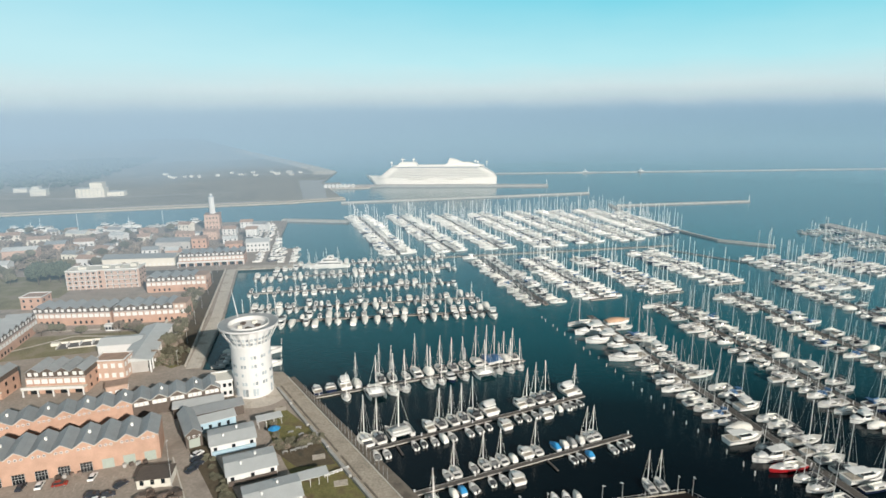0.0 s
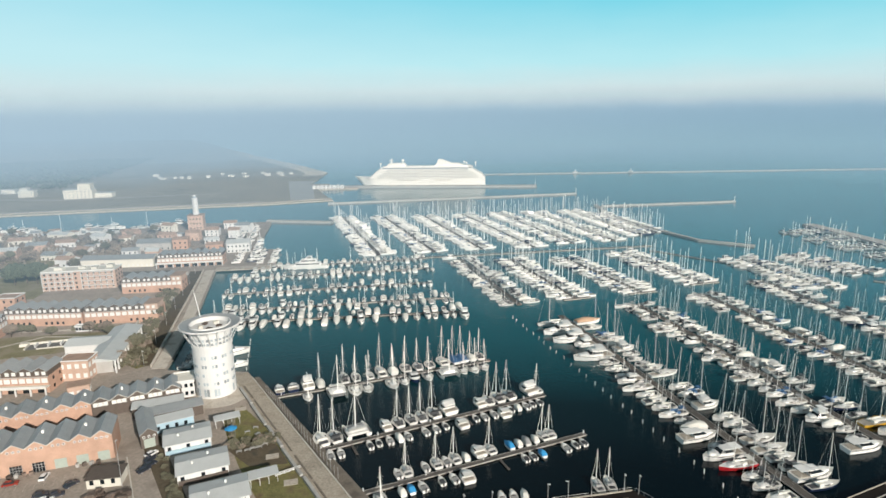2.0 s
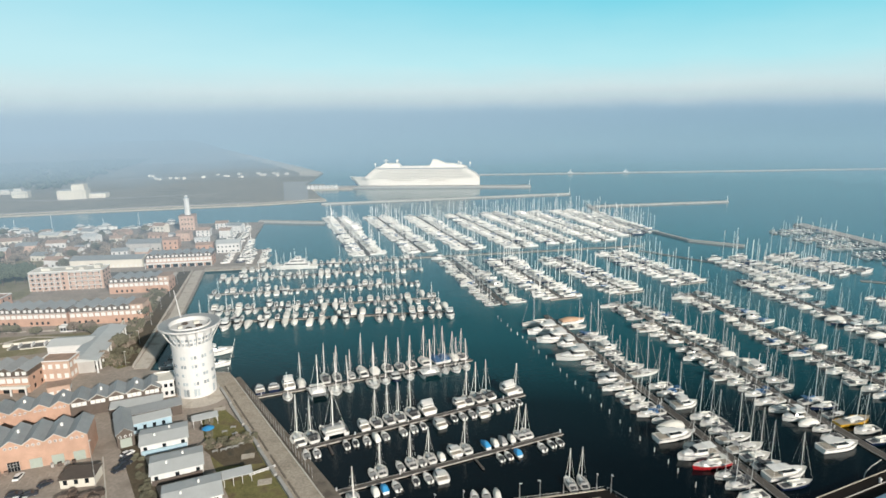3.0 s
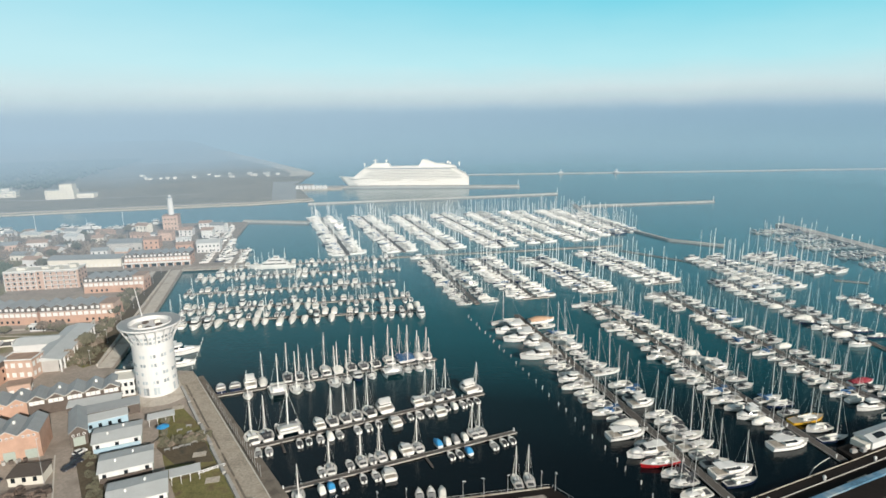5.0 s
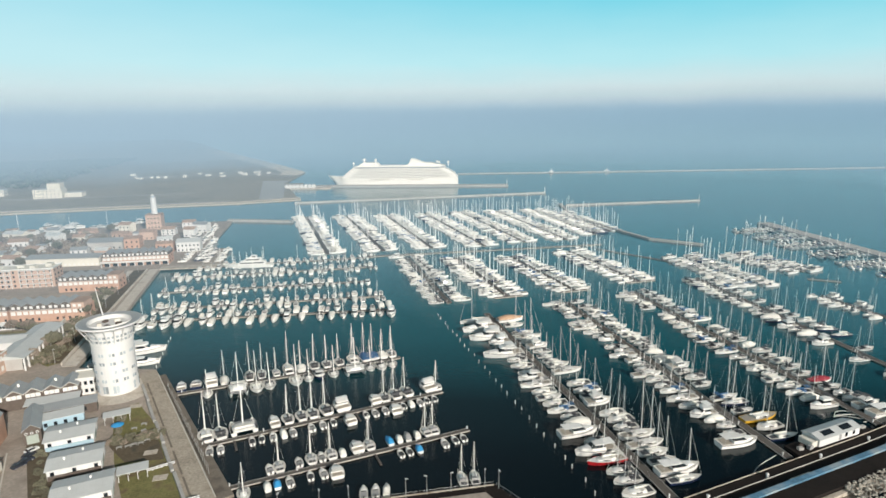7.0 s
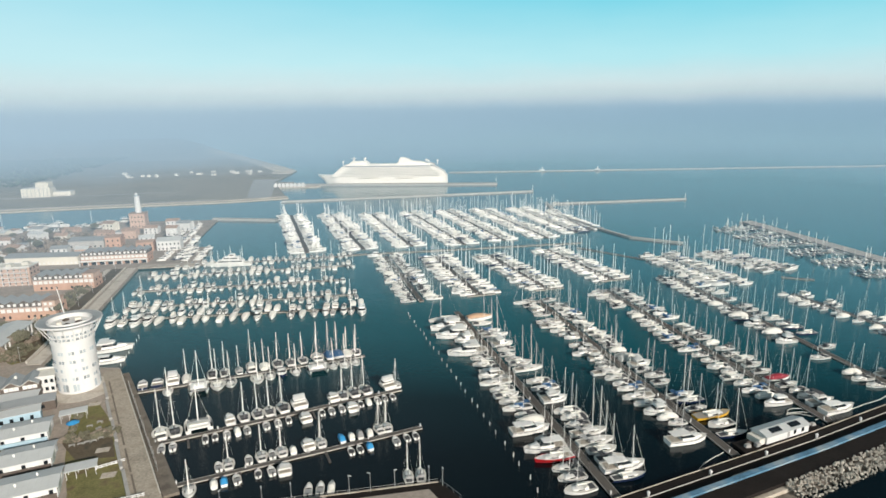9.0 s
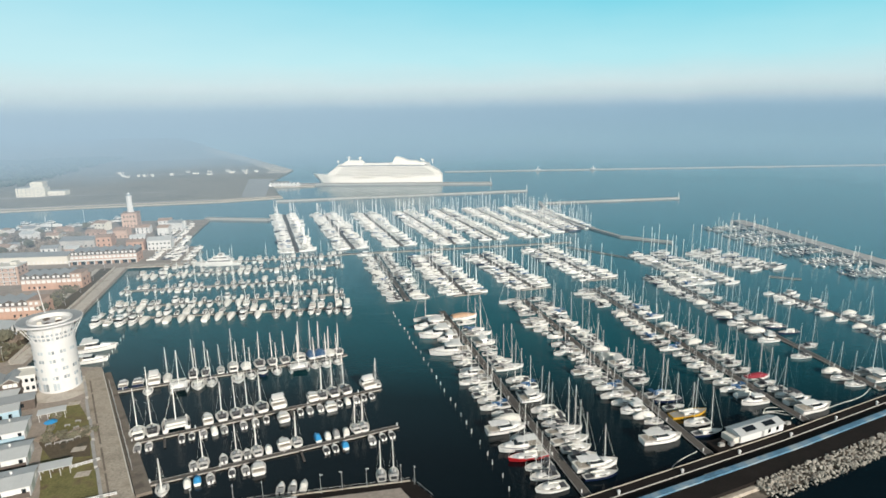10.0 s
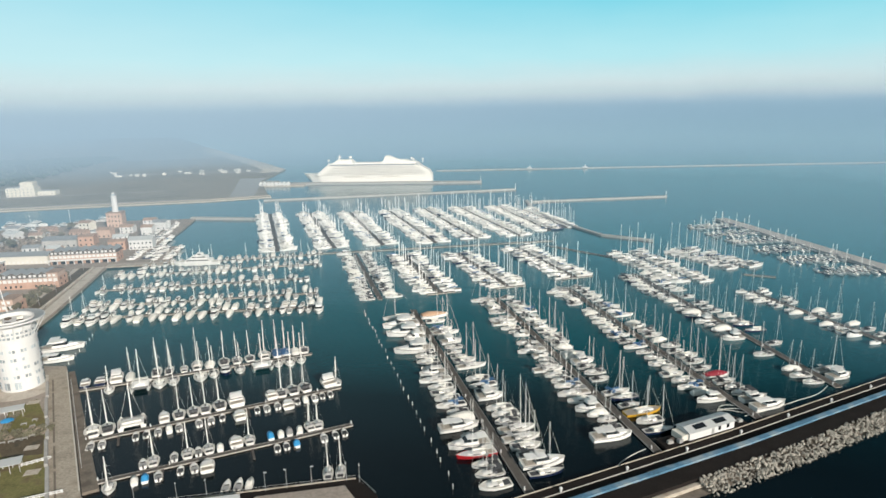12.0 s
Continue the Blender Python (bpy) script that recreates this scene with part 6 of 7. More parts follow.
far_block((-505, 812), 12, 36, 20, 12, "large cream waterside building with upper storey", ((18, 34, 8),))
far_block((-470, 826), 10, 22, 16, 6, "low cream annex by the canal")
far_block((-586, 838), 15, 20, 14, 9, "cream block near the woods", ((2, 12, 4),))
far_block((-690, 850), 15, 22, 12, 8, "cream block near the woods")
far_block((-640, 880), 15, 18, 12, 6, "low pale building near the woods")
for k in range(16):
    x = -520 + k * 17 + rt.uniform(-9, 9)
    far_block((x, 1085 + k * 2.5 + rt.uniform(-30, 40)), rt.uniform(-20, 30), rt.uniform(5, 11), 6, rt.uniform(2.2, 4.2), "small pale house far across the field")
for k in range(8):
    p = Vector((-176, 893)).lerp(Vector((-135, 896)), k / 7)
    root = thing("terminal_tent", pose(p.x, p.y, 1.75))
    bm = bmesh.new()
    box(bm, -2.4, 2.4, -3, 3, 0, 3)
    part("wall", bm, WHITE, root)
    bm = bmesh.new()
    loft(bm, [[(-2.6, -3.2, 3), (2.6, -3.2, 3), (2.6, 3.2, 3), (-2.6, 3.2, 3)], [(-0.2, -0.2, 6), (0.2, -0.2, 6), (0.2, 0.2, 6), (-0.2, 0.2, 6)]])
    part("roof", bm, WHITE, root)
    tagged(root, "white peaked terminal tent", "tent", "terminal tents")
slab("terminal_quay", strip((-178, 893), (-110, 897), 14), -3, 1.75, CONC, "pale terminal quay", "quay")


def cruise_ship():
    """Length along x, bow at -x."""
    L = 206
    root = thing("cruise_ship", pose(-18, 931, 0, 0, 0, -3.5))
    bm = bmesh.new()
    rings = []
    for s in (0, 0.03, 0.08, 0.16, 0.3, 0.6, 0.9, 0.97, 1.0):
        x = -L / 2 + s * L
        w = 14 * min(1, (s / 0.22) ** 0.7 + 0.02) * (1 if s < 0.93 else 0.92)
        top = 15.5 - 3.0 * min(s / 0.2, 1) + 0.5 * (s > 0.9)
        ws = w * (0.55 + 0.45 * min(1, s / 0.16)) if s < 0.16 else w
        xs = x + 13 * max(0, 1 - s / 0.08)
        rings.append([(x, -w, top), (xs, -ws, 2), (xs, -ws * 0.9, -3), (xs, ws * 0.9, -3), (xs, ws, 2), (x, w, top)])
    loft(bm, rings, close=True)
    part("hull", bm, SHIPW, root)

    def tier(name, x0, x1, z0, z1, w, f=0.0, a=0.0, mat=None):
        b = bmesh.new()
        loft(b, [[(x0, -w, z0), (x0, w, z0), (x0 + f, w * 0.97, z1), (x0 + f, -w * 0.97, z1)], [(x1, -w, z0), (x1, w, z0), (x1 - a, w * 0.97, z1), (x1 - a, -w * 0.97, z1)]])
        return part(name, b, mat or SHIPW, root)

    x0, x1, z = -78.0, 101.0, 12.3
    for k in range(6):
        tier("deck_shade", x0 + 1, x1 - 1, z, z + 1.3, 12.6, 0.4, 0.4, SHIPG)
        tier("deck_tier", x0, x1, z + 1.3, z + 2.5, 13.9)
        tier("deck_front", x0 - 0.2, x0 + 12, z, z + 1.6, 13.2, 1.6)
        tier("deck_aft", x1 - 9, x1, z, z + 1.6, 13.2)
        b = bmesh.new()
        for i in range(44):
            xx = x0 + 14 + i * (x1 - x0 - 26) / 43
            box(b, xx - 0.25, xx + 0.25, -13.8, 13.8, z, z + 1.6)
        tagged(part("cabin_dividers", b, SHIPW, root), kind="stuff")
        z += 2.5
        x0, x1 = x0 + 3.2, x1 - (1.5 if k < 2 else 4.5)
    tier("glass_band", x0 + 2, x1 - 4, z, z + 1.6, 13.0, mat=FOAM)
    tier("sun_deck", x0, x1 - 2, z + 1.6, z + 2.4, 13.6)
    tier("bridge_house", -54, -20, z + 2.4, z + 6.0, 11, 6, 1)
    tier("bridge_house", -50, -22, z + 6.0, z + 8.2, 8, 5, 1)
    tier("mid_house", -18, 22, z + 2.4, z + 3.6, 9)
    tier("aft_house", 22, 84, z + 2.4, z + 4.8, 10, 2, 8)
    tier("funnel", 26, 58, z + 4.8, z + 13.5, 6.5, 4, 22)
    tier("funnel_base", 30, 70, z + 4.8, z + 7.5, 8, 1, 8)
    b = bmesh.new()
    tube(b, (-44, 0, z + 8), (-43, 0, z + 15), 1.4, 0.5)
    box(b, -47, -40, -3, 3, z + 12, z + 12.6)
    part("radar_mast", b, SHIPW, root)
    for x, y, h in ((-26, 4, 12), (-26, -4, 12), (70, 4, 9), (74, -4, 8), (-61, 0, 7), (88, 0, 8)):
        b = bmesh.new()
        tube(b, (x, y, z + 2), (x, y, z + h - 1), 0.5, k=6)
        bmesh.ops.create_icosphere(b, subdivisions=2, radius=1.7, matrix=Matrix.Translation((x, y, z + h)))
        part("radome", b, SHIPW, root)
    for k in range(9):
        b = bmesh.new()
        x = -34 + k * 6.6 + (26 if k > 4 else 0)
        tube(b, (x, -14.6, 10.2), (x + 5.2, -14.6, 10.2), 1.2, 1.2, 8)
        part("lifeboat", b, OFFW, root)
    return tagged(root, "large white cruise ship moored at the quay", "ship")


cruise_ship()
for x, y in ((261, 1082), (362, 1081)):
    root = thing("harbour_light", pose(x, y, 1.4))
    bm = bmesh.new()
    box(bm, -4, 4, -3, 3, 0, 2.2)
    part("base", bm, WHITE, root)
    bm = bmesh.new()
    tube(bm, (0, 0, 2.2), (0, 0, 6.5), 1.2, 0.8, 8)
    part("tower", bm, WHITE, root)
    tagged(root, "small white harbour light on the breakwater", "harbour light")
for x, y, z, h in ((199.5, 803, 2.0, 7), (372.5, 712, 1.7, 6), (367, 553, 2.0, 7), (158, 893, 2.6, 8)):
    bm = bmesh.new()
    tube(bm, (0, 0, 0), (0, 0, h), 0.5, 0.35, 8)
    o = tagged(part("jetty_light", bm, WHITE), "slim pale light post at a jetty's end", "light post")
    o.location = (x, y, z)

# superyacht at the head of the basin
root = thing("superyacht", pose(-86, 421, 0, 0, 0, 95))
hull_and_deck(32, 7, 2.6, GEL, CREAM, root, transom=0.9)
for y0, y1, z0, w in ((-12, 8, 2.6, 3.0), (-9, 4, 4.9, 2.5), (-6, 0, 7.0, 1.8)):
    bm = bmesh.new()
    loft(bm, [[(-w, y0, z0), (w, y0, z0), (w * .95, y0 + .5, z0 + 2.2), (-w * .95, y0 + .5, z0 + 2.2)], [(-w, y1, z0), (w, y1, z0), (w * .9, y1 - 2, z0 + 2.2), (-w * .9, y1 - 2, z0 + 2.2)]])
    part("deckhouse", bm, GEL, root)
    bm = bmesh.new()
    box(bm, -w - .03, w + .03, y0 + 1, y1 - 2.2, z0 + .9, z0 + 1.7)
    part("window_band", bm, TINT, root)
tagged(root, "large white superyacht with stepped deckhouses", "yacht")

# boats ashore in the yard by the mole
far_boats("boats_ashore", [((-118, 432), (-126, 476)), ((-135, 434), (-152, 520)), ((-158, 500), (-176, 590))], 21, "laid-up boats standing in the harbour yard", (5, 6, 7), 0.25, 4.0).location.z = LAND
far_boats("boats_at_canal_quay", [((-272, 612), (-300, 566)), ((-300, 556), (-430, 541))], 22, "boats along the canal quay", (9, 10, 12, 14), 0.2, 2.5, sides=(-1,))


# ---------------------------------------------------------------- breakwater: hut, rocks, lamps
root = thing("pier_hut", pose(177.0, 168.6, 1.3, 0, 0, 22.8))
bm = bmesh.new()
r = lambda x: [(x, 0, -0.1), (x, 6.0, -0.1), (x, 6.0, 2.6), (x, 3.0, 3.5), (x, 0, 2.6)]
loft(bm, [r(0), r(20)])
part("wall", bm, WHITE, root)
for y0, y1, z0, z1 in ((-0.4, 3.0, 2.55, 3.58), (3.0, 6.4, 3.58, 2.55)):
    bm = bmesh.new()
    loft(bm, [[(x, y0, z0), (x, y1, z1), (x, y1, z1 + 0.15), (x, y0, z0 + 0.15)] for x in (-0.4, 20.4)])
    part("roof", bm, ROOFL, root)
for x in (3, 12):
    bm = bmesh.new()
    loft(bm, [[(xx, 0.6, 3.02), (xx, 2.5, 3.6), (xx, 2.5, 3.66), (xx, 0.6, 3.08)] for xx in (x, x + 5)])
    part("roof_panel", bm, TINT, root)
for x in (13.2, 17):
    put(WIN_DARK, root, x, 0, 0.8)
bm = bmesh.new()
box(bm, 9.6, 10.8, -0.06, 0.04, 0, 2.2)
part("door", bm, GREYCAN, root, "grey hut door")
bm = bmesh.new()
box(bm, -2.6, 0, 0.6, 5.4, 0, 2.0)
part("lean_to", bm, OFFW, root, "low pale lean-to at the gable end")
tagged(root, "white service hut with pitched roof on the pier", "hut")
slab("hut_platform", [(168, 163.7), (202, 178.6), (199.5, 184), (166.5, 170)], 0.2, 1.3, DARKW, "dark deck under the service hut", "platform")

rr = random.Random(4)
ROCKS = []
for k in range(6):
    bm = bmesh.new()
    bmesh.ops.create_icosphere(bm, subdivisions=1, radius=1.0)
    for v in bm.verts:
        v.co *= rr.uniform(0.5, 1.35)
        v.co.z *= 0.75
    me = mesh_of("rock", bm, ROCK)
    ROCKS.append(me)
armour = tagged(thing("rock_armour", pose(0, 0, 0)), "pale boulder armour on the seaward side", "rock armour", kind="structure")


def bw_point(s, off):
    pts = [Vector(p) for p in BW]
    for a, b in zip(pts, pts[1:]):
        l = (b - a).length
        if s <= l or b is pts[-1]:
            d = (b - a) / l
            return a + d * s + Vector((d.y, -d.x)) * off
        s -= l


near = 0
V, F = [], []
for k in range(3600):
    s, o = rr.uniform(157, 420), rr.uniform(16, 22.5)
    p = bw_point(s, o)
    z = 2.2 - (o - 16) * 0.33 + rr.uniform(-0.3, 0.4)
    sc = rr.choice((0.25, 0.32, 0.4, 0.5, 0.66)) * rr.uniform(0.85, 1.1)
    if 157 < s < 250 and near < 130:
        near += 1
        ob = part("rock", rr.choice(ROCKS), None, armour)
        ob.location, ob.rotation_euler, ob.scale = (p.x, p.y, z), (rr.uniform(0, 6), rr.uniform(0, 6), rr.uniform(0, 6)), (sc, sc * rr.uniform(.7, 1.1), sc)
    else:
        me = rr.choice(ROCKS)
        q = Euler((rr.uniform(0, 6), rr.uniform(0, 6), rr.uniform(0, 6))).to_matrix() * sc
        b0 = len(V)
        V += [tuple(q @ v.co + Vector((p.x, p.y, z))) for v in me.vertices]
        F += [tuple(b0 + i for i in f.vertices) for f in me.polygons]
me = bpy.data.meshes.new("boulders")
me.from_pydata(V, [], F)
me.materials.append(ROCK)
tagged(part("boulders", me, None, armour), kind="stuff")
# core coloured dark to paint shade into the gaps between rocks
bm = bmesh.new()
a = along(BW[1:], 13.5, 20.5)
prism(bm, a, -5, 0.05)
part("rubble_core", bm, LEDGE, armour)


def lamp_post(x, y, z, h, arm=0.0):
    root = thing("lamp_post", pose(x, y, z, 0, 0, rr.uniform(0, 360)))
    bm = bmesh.new()
    tube(bm, (0, 0, -0.1), (0, 0, h), 0.1, 0.06)
    pole = part("pole", bm, STEEL, root)
    bm = bmesh.new()
    box(bm, -0.15, 0.75, -0.14, 0.14, h - 0.05, h + 0.1)
    part("lamp_head", bm, WHITE, pole)
    return tagged(root, "slim grey lamp post", "lamp post", "lamp posts")


for x, y in ((9, 140.5), (20, 142.5), (28, 143.8), (44, 146.6), (50, 147.7), (57, 149), (67, 150.8), (71, 150)):
    lamp_post(x, y, 1.4, 6)
for s in range(9):
    p = bw_point(70 + s * 24, 3.0)
    root = thing("service_post", pose(p.x, p.y, 1.3))
    bm = bmesh.new()
    tube(bm, (0, 0, 0), (0, 0, 1.0), 0.35, k=8)
    part("post", bm, WHITE, root)
    bm = bmesh.new()
    tube(bm, (0, 0, 1.0), (0, 0, 1.4), 0.55, 0.3, k=8)
    part("cap", bm, WHITE, root)
    tagged(root, "white service post on the breakwater walkway", "post", "service posts")
for k in range(26):
    p = Vector((-58, 219)).lerp(Vector((-19, 159.6)), k / 25)
    bm = bmesh.new()
    tube(bm, (0, 0, -2), (0, 0, rr.uniform(3.6, 5.6)), 0.08, 0.06, 5)
    o = tagged(part("mooring_pole", bm, STEEL), "tall slim mooring pole along the quay", "mooring pole", "mooring poles")
    o.location = (p.x + 1.2, p.y + 0.8, 0)
lamp_post(-82.4, 157.4, LAND, 15)
for k in range(7):
    p = Vector((-119, 246)).lerp(Vector((-160, 405)), k / 6)
    lamp_post(p.x, p.y, LAND, 7)


# ---------------------------------------------------------------- cars and yard clutter
def car(mat, label):
    root = thing("car")
    bm = bmesh.new()
    prof = [(-2.1, .35), (-2.15, .8), (-1.9, .95), (2.0, .85), (2.15, .6), (2.1, .35)]
    loft(bm, [[(x, y, z) for x, z in prof] for y in (-.85, .85)])
    part("body", bm, mat, root)
    bm = bmesh.new()
    loft(bm, [[(-1.8, y, .93), (-1.3, y * .85, 1.45), (.4, y * .85, 1.45), (1.1, y, .9)] for y in (-.78, .78)])
    part("cabin", bm, CARGLASS, root)
    bm = bmesh.new()
    box(bm, -1.3, .4, -.66, .66, 1.44, 1.49)
    part("roof", bm, mat, root)
    for x in (-1.3, 1.3):
        for y in (-.8, .8):
            bm = bmesh.new()
            tube(bm, (x, y - .1, .32), (x, y + .1, .32), .32, k=10)
            wheel = part("wheel", bm, RUBBER, root)
            bm = bmesh.new()
            tube(bm, (x, y - .11, .32), (x, y + .11, .32), .19, k=8)
            part("rim", bm, STEEL, wheel)
    return tagged(root, label, "car", "parked cars")


CARSET = {}
CARPOS = [("w", -108.8, 162, 100), ("w", -122.5, 158, 105), ("d", -127.6, 157.2, 100), ("r", -116.8, 158.6, 20), ("d", -99.3, 153, 30), ("d", -80.2, 171, 60), ("w", -81.4, 174, 60), ("d", -79, 168, 60),
          ("d", -104, 153, 25), ("w", -101, 150.5, 20), ("w", -139, 152.5, 100), ("d", -79.5, 165, 60), ("w", -128, 262, 75), ("d", -98, 158, 60), ("w", -112.0, 176, 20), ("d", -168, 392, 80)]
for key, x, y, a in CARPOS:
    if key not in CARSET:
        CARSET[key] = car({"w": CARW, "d": CARD, "r": CARR}[key], {"w": "white car parked on the paving", "d": "dark blue car parked on the paving", "r": "red car parked on the paving"}[key])
        CARSET[key].matrix_basis = pose(x, y, LAND + 0.03, 0, 0, a)
    else:
        copy_thing(CARSET[key], pose(x, y, LAND + 0.03, 0, 0, a))
# open-fronted scrap yard
lean_to((-92.2, 155.8), 10, 9.6, 6.5, 3.4, 0.3, "cream yard shed with a dark sheet roof", OFFW, DWOOD)
for k in range(44):
    bm = bmesh.new()
    box(bm, -rr.uniform(.4, 1.4), rr.uniform(.4, 1.4), -rr.uniform(.3, .8), rr.uniform(.3, .8), 0, rr.uniform(.5, 1.6), pose(0, 0, 0, 0, 0, rr.uniform(0, 90)))
    o = tagged(part("scrap_block", bm, SCRAP), "rusty block of boat-yard scrap on the paving", "scrap", "yard scrap")
    o.location = (-85 + rr.uniform(-5, 6.5), 151.6 + rr.uniform(-4, 3.2), LAND)
for k in range(8):
    bm = bmesh.new()
    box(bm, -.6, .6, -.5, .5, 0, 1.1)
    o = tagged(part("crate", bm, rr.choice((SCRAP, PALEWOOD, SCRAP, DWOOD))), "stacked crate by the warehouse wall", "crate", "crates")
    o.location, o.rotation_euler = (-96.5 - k * 1.9 - 10 * (k > 3), 170.0 - k * 0.65 - 3.3 * (k > 3), LAND), (0, 0, rr.uniform(0, 3))


# floating hoses, a concrete ramp and railings by the breakwater
def hose(pts, label):
    cu = bpy.data.curves.new("floating_hose", "CURVE")
    cu.dimensions, cu.bevel_depth, cu.bevel_resolution = "3D", 0.11, 1
    sp = cu.splines.new("BEZIER")
    sp.bezier_points.add(len(pts) - 1)
    for bp, p in zip(sp.bezier_points, pts):
        bp.co = (*p, 0.1)
        bp.handle_left_type = bp.handle_right_type = "AUTO"
    cu.materials.append(CANVAS)
    return tagged(new("floating_hose", cu), label, "hose")


hose([(149, 156), (152, 159.5), (155, 162), (162, 166.5)], "pale floating hose trailing from the breakwater")
hose([(204, 186), (216, 190.5), (228, 196), (240, 201.5), (248, 208)], "pale floating hose along the breakwater")
root = thing("concrete_ramp", pose(157.5, 150.5, 0, 0, 0, 23))
bm = bmesh.new()
box(bm, 0, 8.5, 0, 0.8, 0, 2.0)
part("side_wall", bm, CONC, root)
bm = bmesh.new()
loft(bm, [[(0, -3, 1.3), (0, 0, 1.3), (0, 0, 1.9), (0, -3, 1.5)], [(8.5, -3, 1.3), (8.5, 0, 1.3), (8.5, 0, 1.9), (8.5, -3, 1.5)]])
part("slope", bm, CONC, root)
tagged(root, "small sloping concrete block on the walkway", "ramp")


def railing(a, b, z, label):
    a, b = Vector(a), Vector(b)
    L = (b - a).length
    root = thing("railing", pose(a.x, a.y, z, 0, 0, math.degrees(math.atan2(b.y - a.y, b.x - a.x))))
    bm = bmesh.new()
    tube(bm, (0, 0, 1.05), (L, 0, 1.05), 0.045, k=4)
    part("handrail", bm, STEEL, root)
    for k in range(int(L // 3) + 1):
        bm = bmesh.new()
        tube(bm, (k * 3, 0, 0), (k * 3, 0, 1.05), 0.045, k=4)
        part("post", bm, STEEL, root)
    return tagged(root, label, "railing")


railing((5, 140.4), (69.5, 151.7), 1.4, "steel railing along the service platform")
railing((70.4, 151.4), (76.6, 143.4), 1.4, "steel railing along the service platform")
slab("platform_kerb", strip((4, 140.2), (69.6, 151.7), 0.5), 1.35, 1.62, CONC, "pale kerb of the service platform", "kerb")
# paths and yards of the town
for k, (x, y, w, d, a, m, nm) in enumerate(((-300, 440, 120, 30, 8, PALEGRASS, "grass"), (-230, 405, 100, 12, 6, ASPH, "road"), (-345, 520, 120, 34, 8, ASPH, "road"), (-205, 455, 70, 12, 10, ASPH, "road"),
                                            (-300, 350, 110, 50, 4, PALEGRASS, "grass"), (-190, 338, 90, 14, 6, ASPH, "road"), (-176, 540, 18, 60, 14, ASPH, "road"), (-131, 452, 14, 30, 10, ASPH, "road"))):
    bm = bmesh.new()
    box(bm, -w / 2, w / 2, -d / 2, d / 2, 0, 0.012 + 0.006 * k)
    o = tagged(part("lawn_patch" if nm == "grass" else "road_patch", bm, m), "worn grass between houses" if nm == "grass" else "grey asphalt between the houses", nm, kind="structure")
    o.matrix_basis = pose(x, y, LAND, 0, 0, a)

# bay markings of the car park
bm = bmesh.new()
for k in range(14):
    m = pose(-94 - k * 2.55 * 0.94, 168.2 - k * 2.55 * 0.342, LAND + 0.02, 0, 0, 20)
    box(bm, -0.06, 0.06, -6.2, -1.4, 0, 0.012, m)
tagged(part("bay_markings", bm, CONC), "faded white parking bay lines", "markings", kind="stuff")
slab("parking_lot", [(-88, 172), (-150, 149.5), (-140, 122), (-60, 122)], LAND, LAND + 0.015, PAVE, "worn grey-brown parking lot", "parking lot")
slab("lane_edge", strip((-89, 173), (-62, 128), 0.4), LAND, LAND + 0.15, OFFW, "pale kerb beside the service lane", "kerb")

slab("platform_deck", [(42, 143), (67, 147.4), (71, 141), (69, 128), (56, 100), (30, 100)], 1.3, 2.1, PAVE, "raised worn concrete deck of the service platform", "platform")
slab("platform_block", [(24, 140), (38, 142.4), (39, 137), (25, 134)], 1.3, 3.6, WHITE, "low white service block on the platform", "block")
slab("breakwater_toe", along([(95, 132.3), (131, 147.5), (176, 166.7)], 16.0, 17.3), -3, 1.2, CONC, "pale sloping concrete toe of the breakwater", "breakwater")

# orange-brown garden hedge and beds
for k in range(30):
    p = Vector((-80, 175.5)).lerp(Vector((-54, 138)), rt.random()) + Vector((rt.uniform(-1.5, 1.5), rt.uniform(-1, 1)))
    o = tagged(new("shrub", SHRUBS[0]), "low dark hedge plant beside the lane", "shrub", "hedge plants")
    o.location, o.rotation_euler, o.scale = (p.x, p.y, LAND), (0, 0, rt.uniform(0, 6)), (0.8, 0.8, 0.8)

# white double-rail fence between the pergola and the quay, and the one at the lawn's end
for a, b in (((-37.2, 161.0), (-30.4, 165.4)), ((-38, 138.5), (-15.5, 147.5))):
    a, b = Vector(a), Vector(b)
    L = (b - a).length
    root = thing("garden_fence", pose(a.x, a.y, LAND, 0, 0, math.degrees(math.atan2(b.y - a.y, b.x - a.x))))
    for z in (0.45, 1.0):
        bm = bmesh.new()
        box(bm, 0, L, -0.09, 0.09, z - 0.12, z + 0.12)
        part("rail", bm, WHITE, root)
    for k in range(int(L // 1.4) + 1):
        bm = bmesh.new()
        box(bm, k * 1.4, k * 1.4 + 0.22, -0.11, 0.11, -0.1, 1.2)
        part("post", bm, WHITE, root)
    tagged(root, "white double-rail fence across the lawn", "fence", "garden fences")

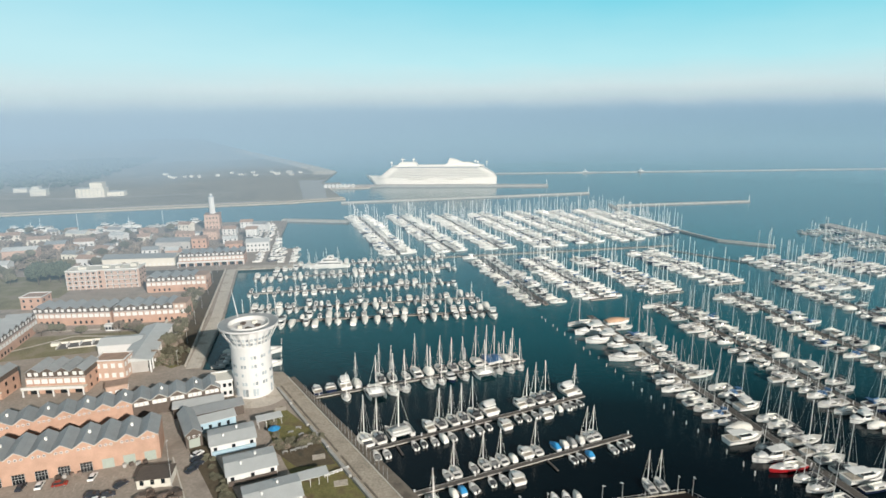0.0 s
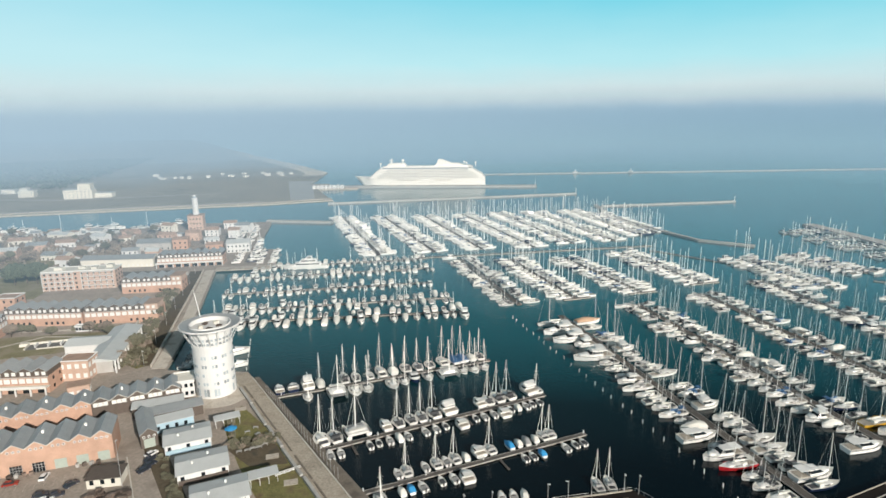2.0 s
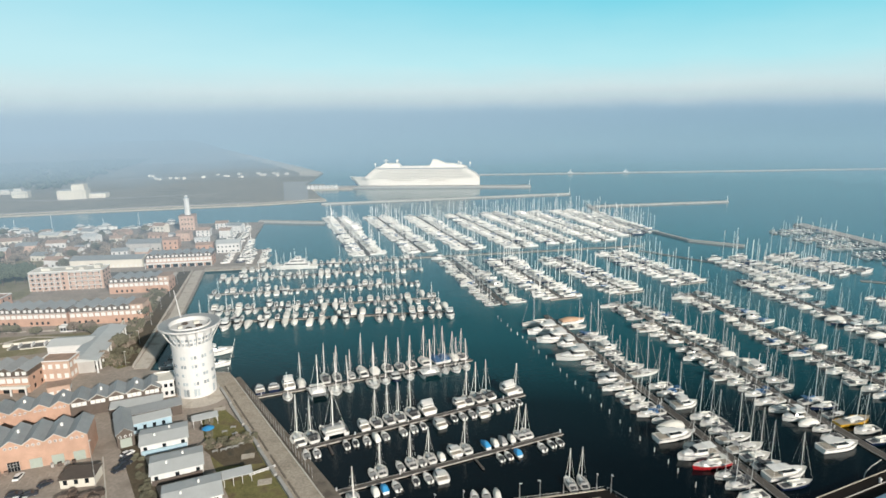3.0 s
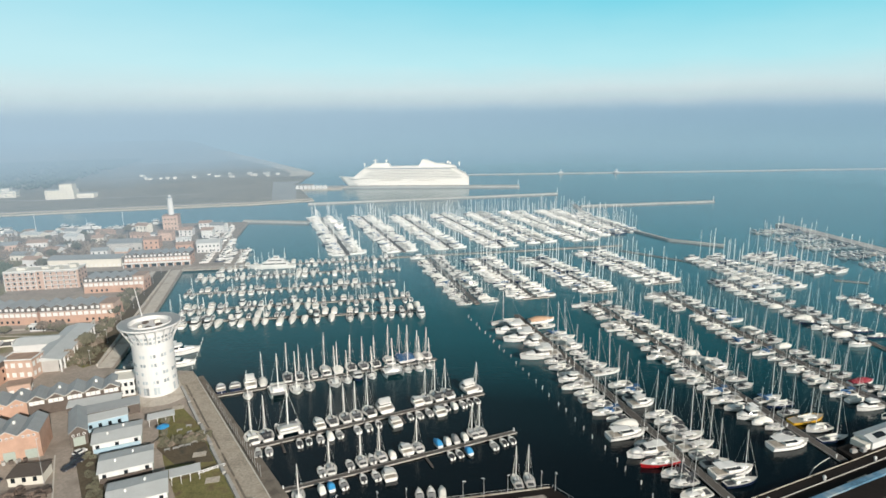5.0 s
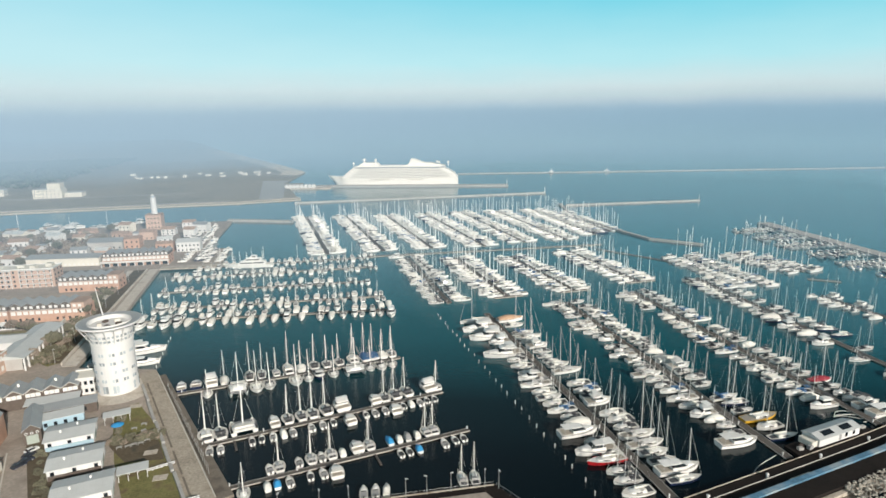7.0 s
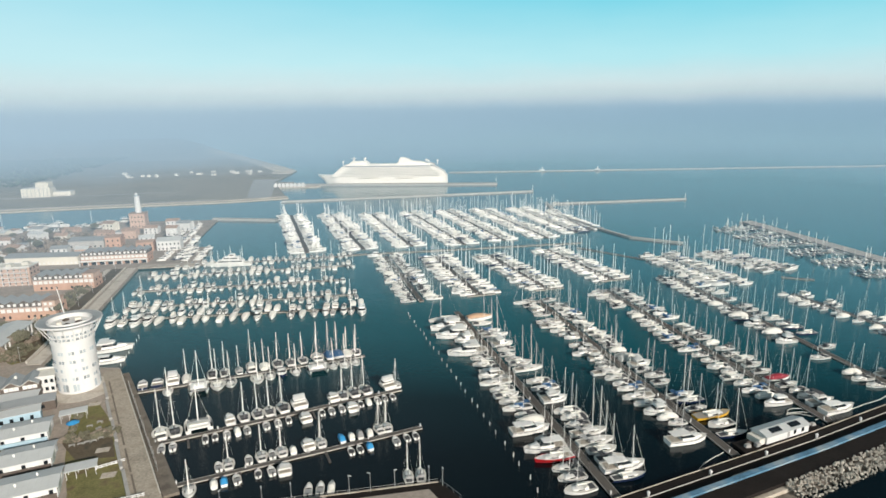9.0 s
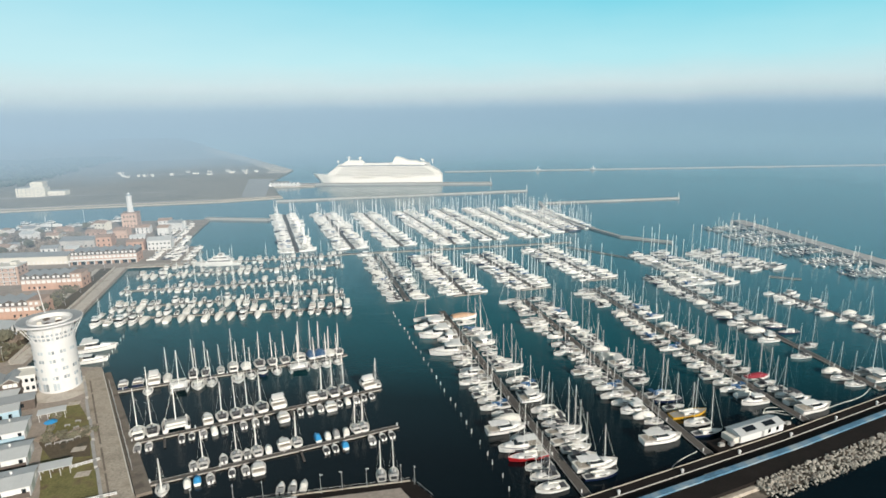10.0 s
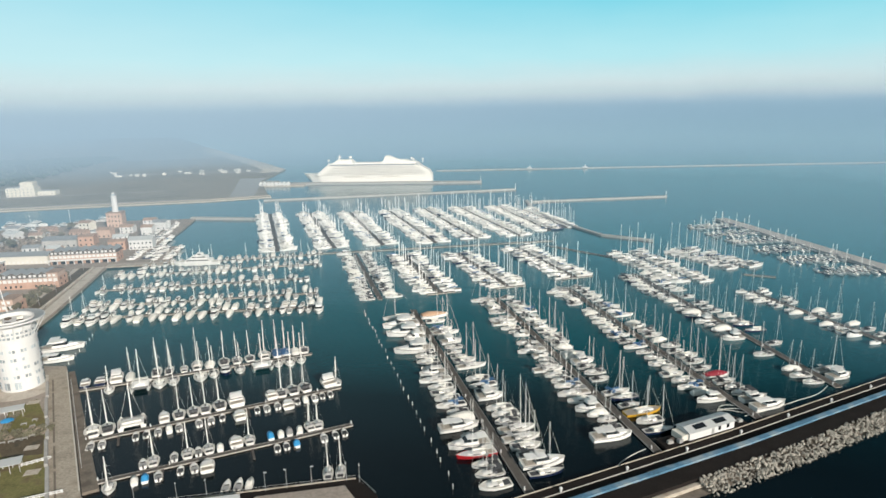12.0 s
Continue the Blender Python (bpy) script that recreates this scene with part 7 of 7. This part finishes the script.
# sunken court, paths and low walls of the courtyard
court = thing("sunken_court", pose(-186, 266, LAND, 0, 0, 16))
bm = bmesh.new()
box(bm, 0, 18, 0, 7.5, 0.055, 0.11)
part("basin", bm, ASPH, court, "dark wet basin floor")
for x0, x1, y0, y1, h in ((-0.4, 18.4, 7.5, 7.9, 1.1), (-0.4, 0, 0, 7.5, 0.9), (18, 18.4, 0, 7.5, 0.9), (5, 18, -0.4, 0, 0.6), (-4, -0.4, 5.2, 7.9, 1.4)):
    bm = bmesh.new()
    box(bm, x0, x1, y0, y1, 0, h)
    part("low_wall", bm, OFFW, court)
for x in (3.5, 9, 14.5):
    bm = bmesh.new()
    box(bm, x, x + 0.5, 2, 6.5, 0.05, 1.4)
    part("partition", bm, WHITE, court)
tagged(court, "sunken courtyard basin with low pale walls", "courtyard basin")
for a, b, w in (((-209, 262), (-188, 284), 1.6), ((-206, 291.5), (-150, 296), 2.2), ((-188, 284), (-160, 283), 1.4)):
    slab("courtyard_path", strip(a, b, w), LAND, LAND + 0.07, PROM, "pale narrow path across the courtyard", "path")
slab("courtyard_wall", strip((-149.5, 303), (-137.5, 262), 0.7), LAND, LAND + 1.8, OFFW, "pale boundary wall beside the hall", "wall")
# bus shelter roof and parked boat trailers beside the planted strip
lean_to((-139.5, 270), 8, 8, 3.4, 3.0, 0.2, "small shelter with grey-blue roof on white posts", None, ROOF, 3, "garden_canopy")

# gear on the service hut's deck, and a drifting fender boom beside it
for k, (x, y, a, h, m) in enumerate(((170.2, 167.5, 10, 0.9, PALEWOOD), (171.6, 169.2, 40, 0.6, SCRAP), (173.6, 167.9, 25, 1.1, GREYCAN), (199.2, 180.2, 20, 0.8, PALEWOOD), (197.0, 181.4, 60, 1.0, SCRAP))):
    bm = bmesh.new()
    box(bm, -0.9, 0.9, -0.6, 0.6, 0, h)
    box(bm, -0.8, 0.8, -0.5, 0.5, h, h + 0.12)
    o = tagged(part("deck_crate", bm, m), "weathered crate on the hut's dark deck", "crate", "deck crates")
    o.matrix_basis = pose(x, y, 1.3, 0, 0, a)
hose([(196, 190), (200, 194), (206, 193), (210, 189.5), (205, 188.5), (200, 190.5), (196, 190)], "loop of pale floating boom beside the hut")
hose([(197, 191), (203, 191.5), (208, 190)], "length of pale floating boom beside the hut")
pier("pier", (294, 366), (311, 358), 2.2, "short empty floating pontoon at the outer pier", pedestals=False)
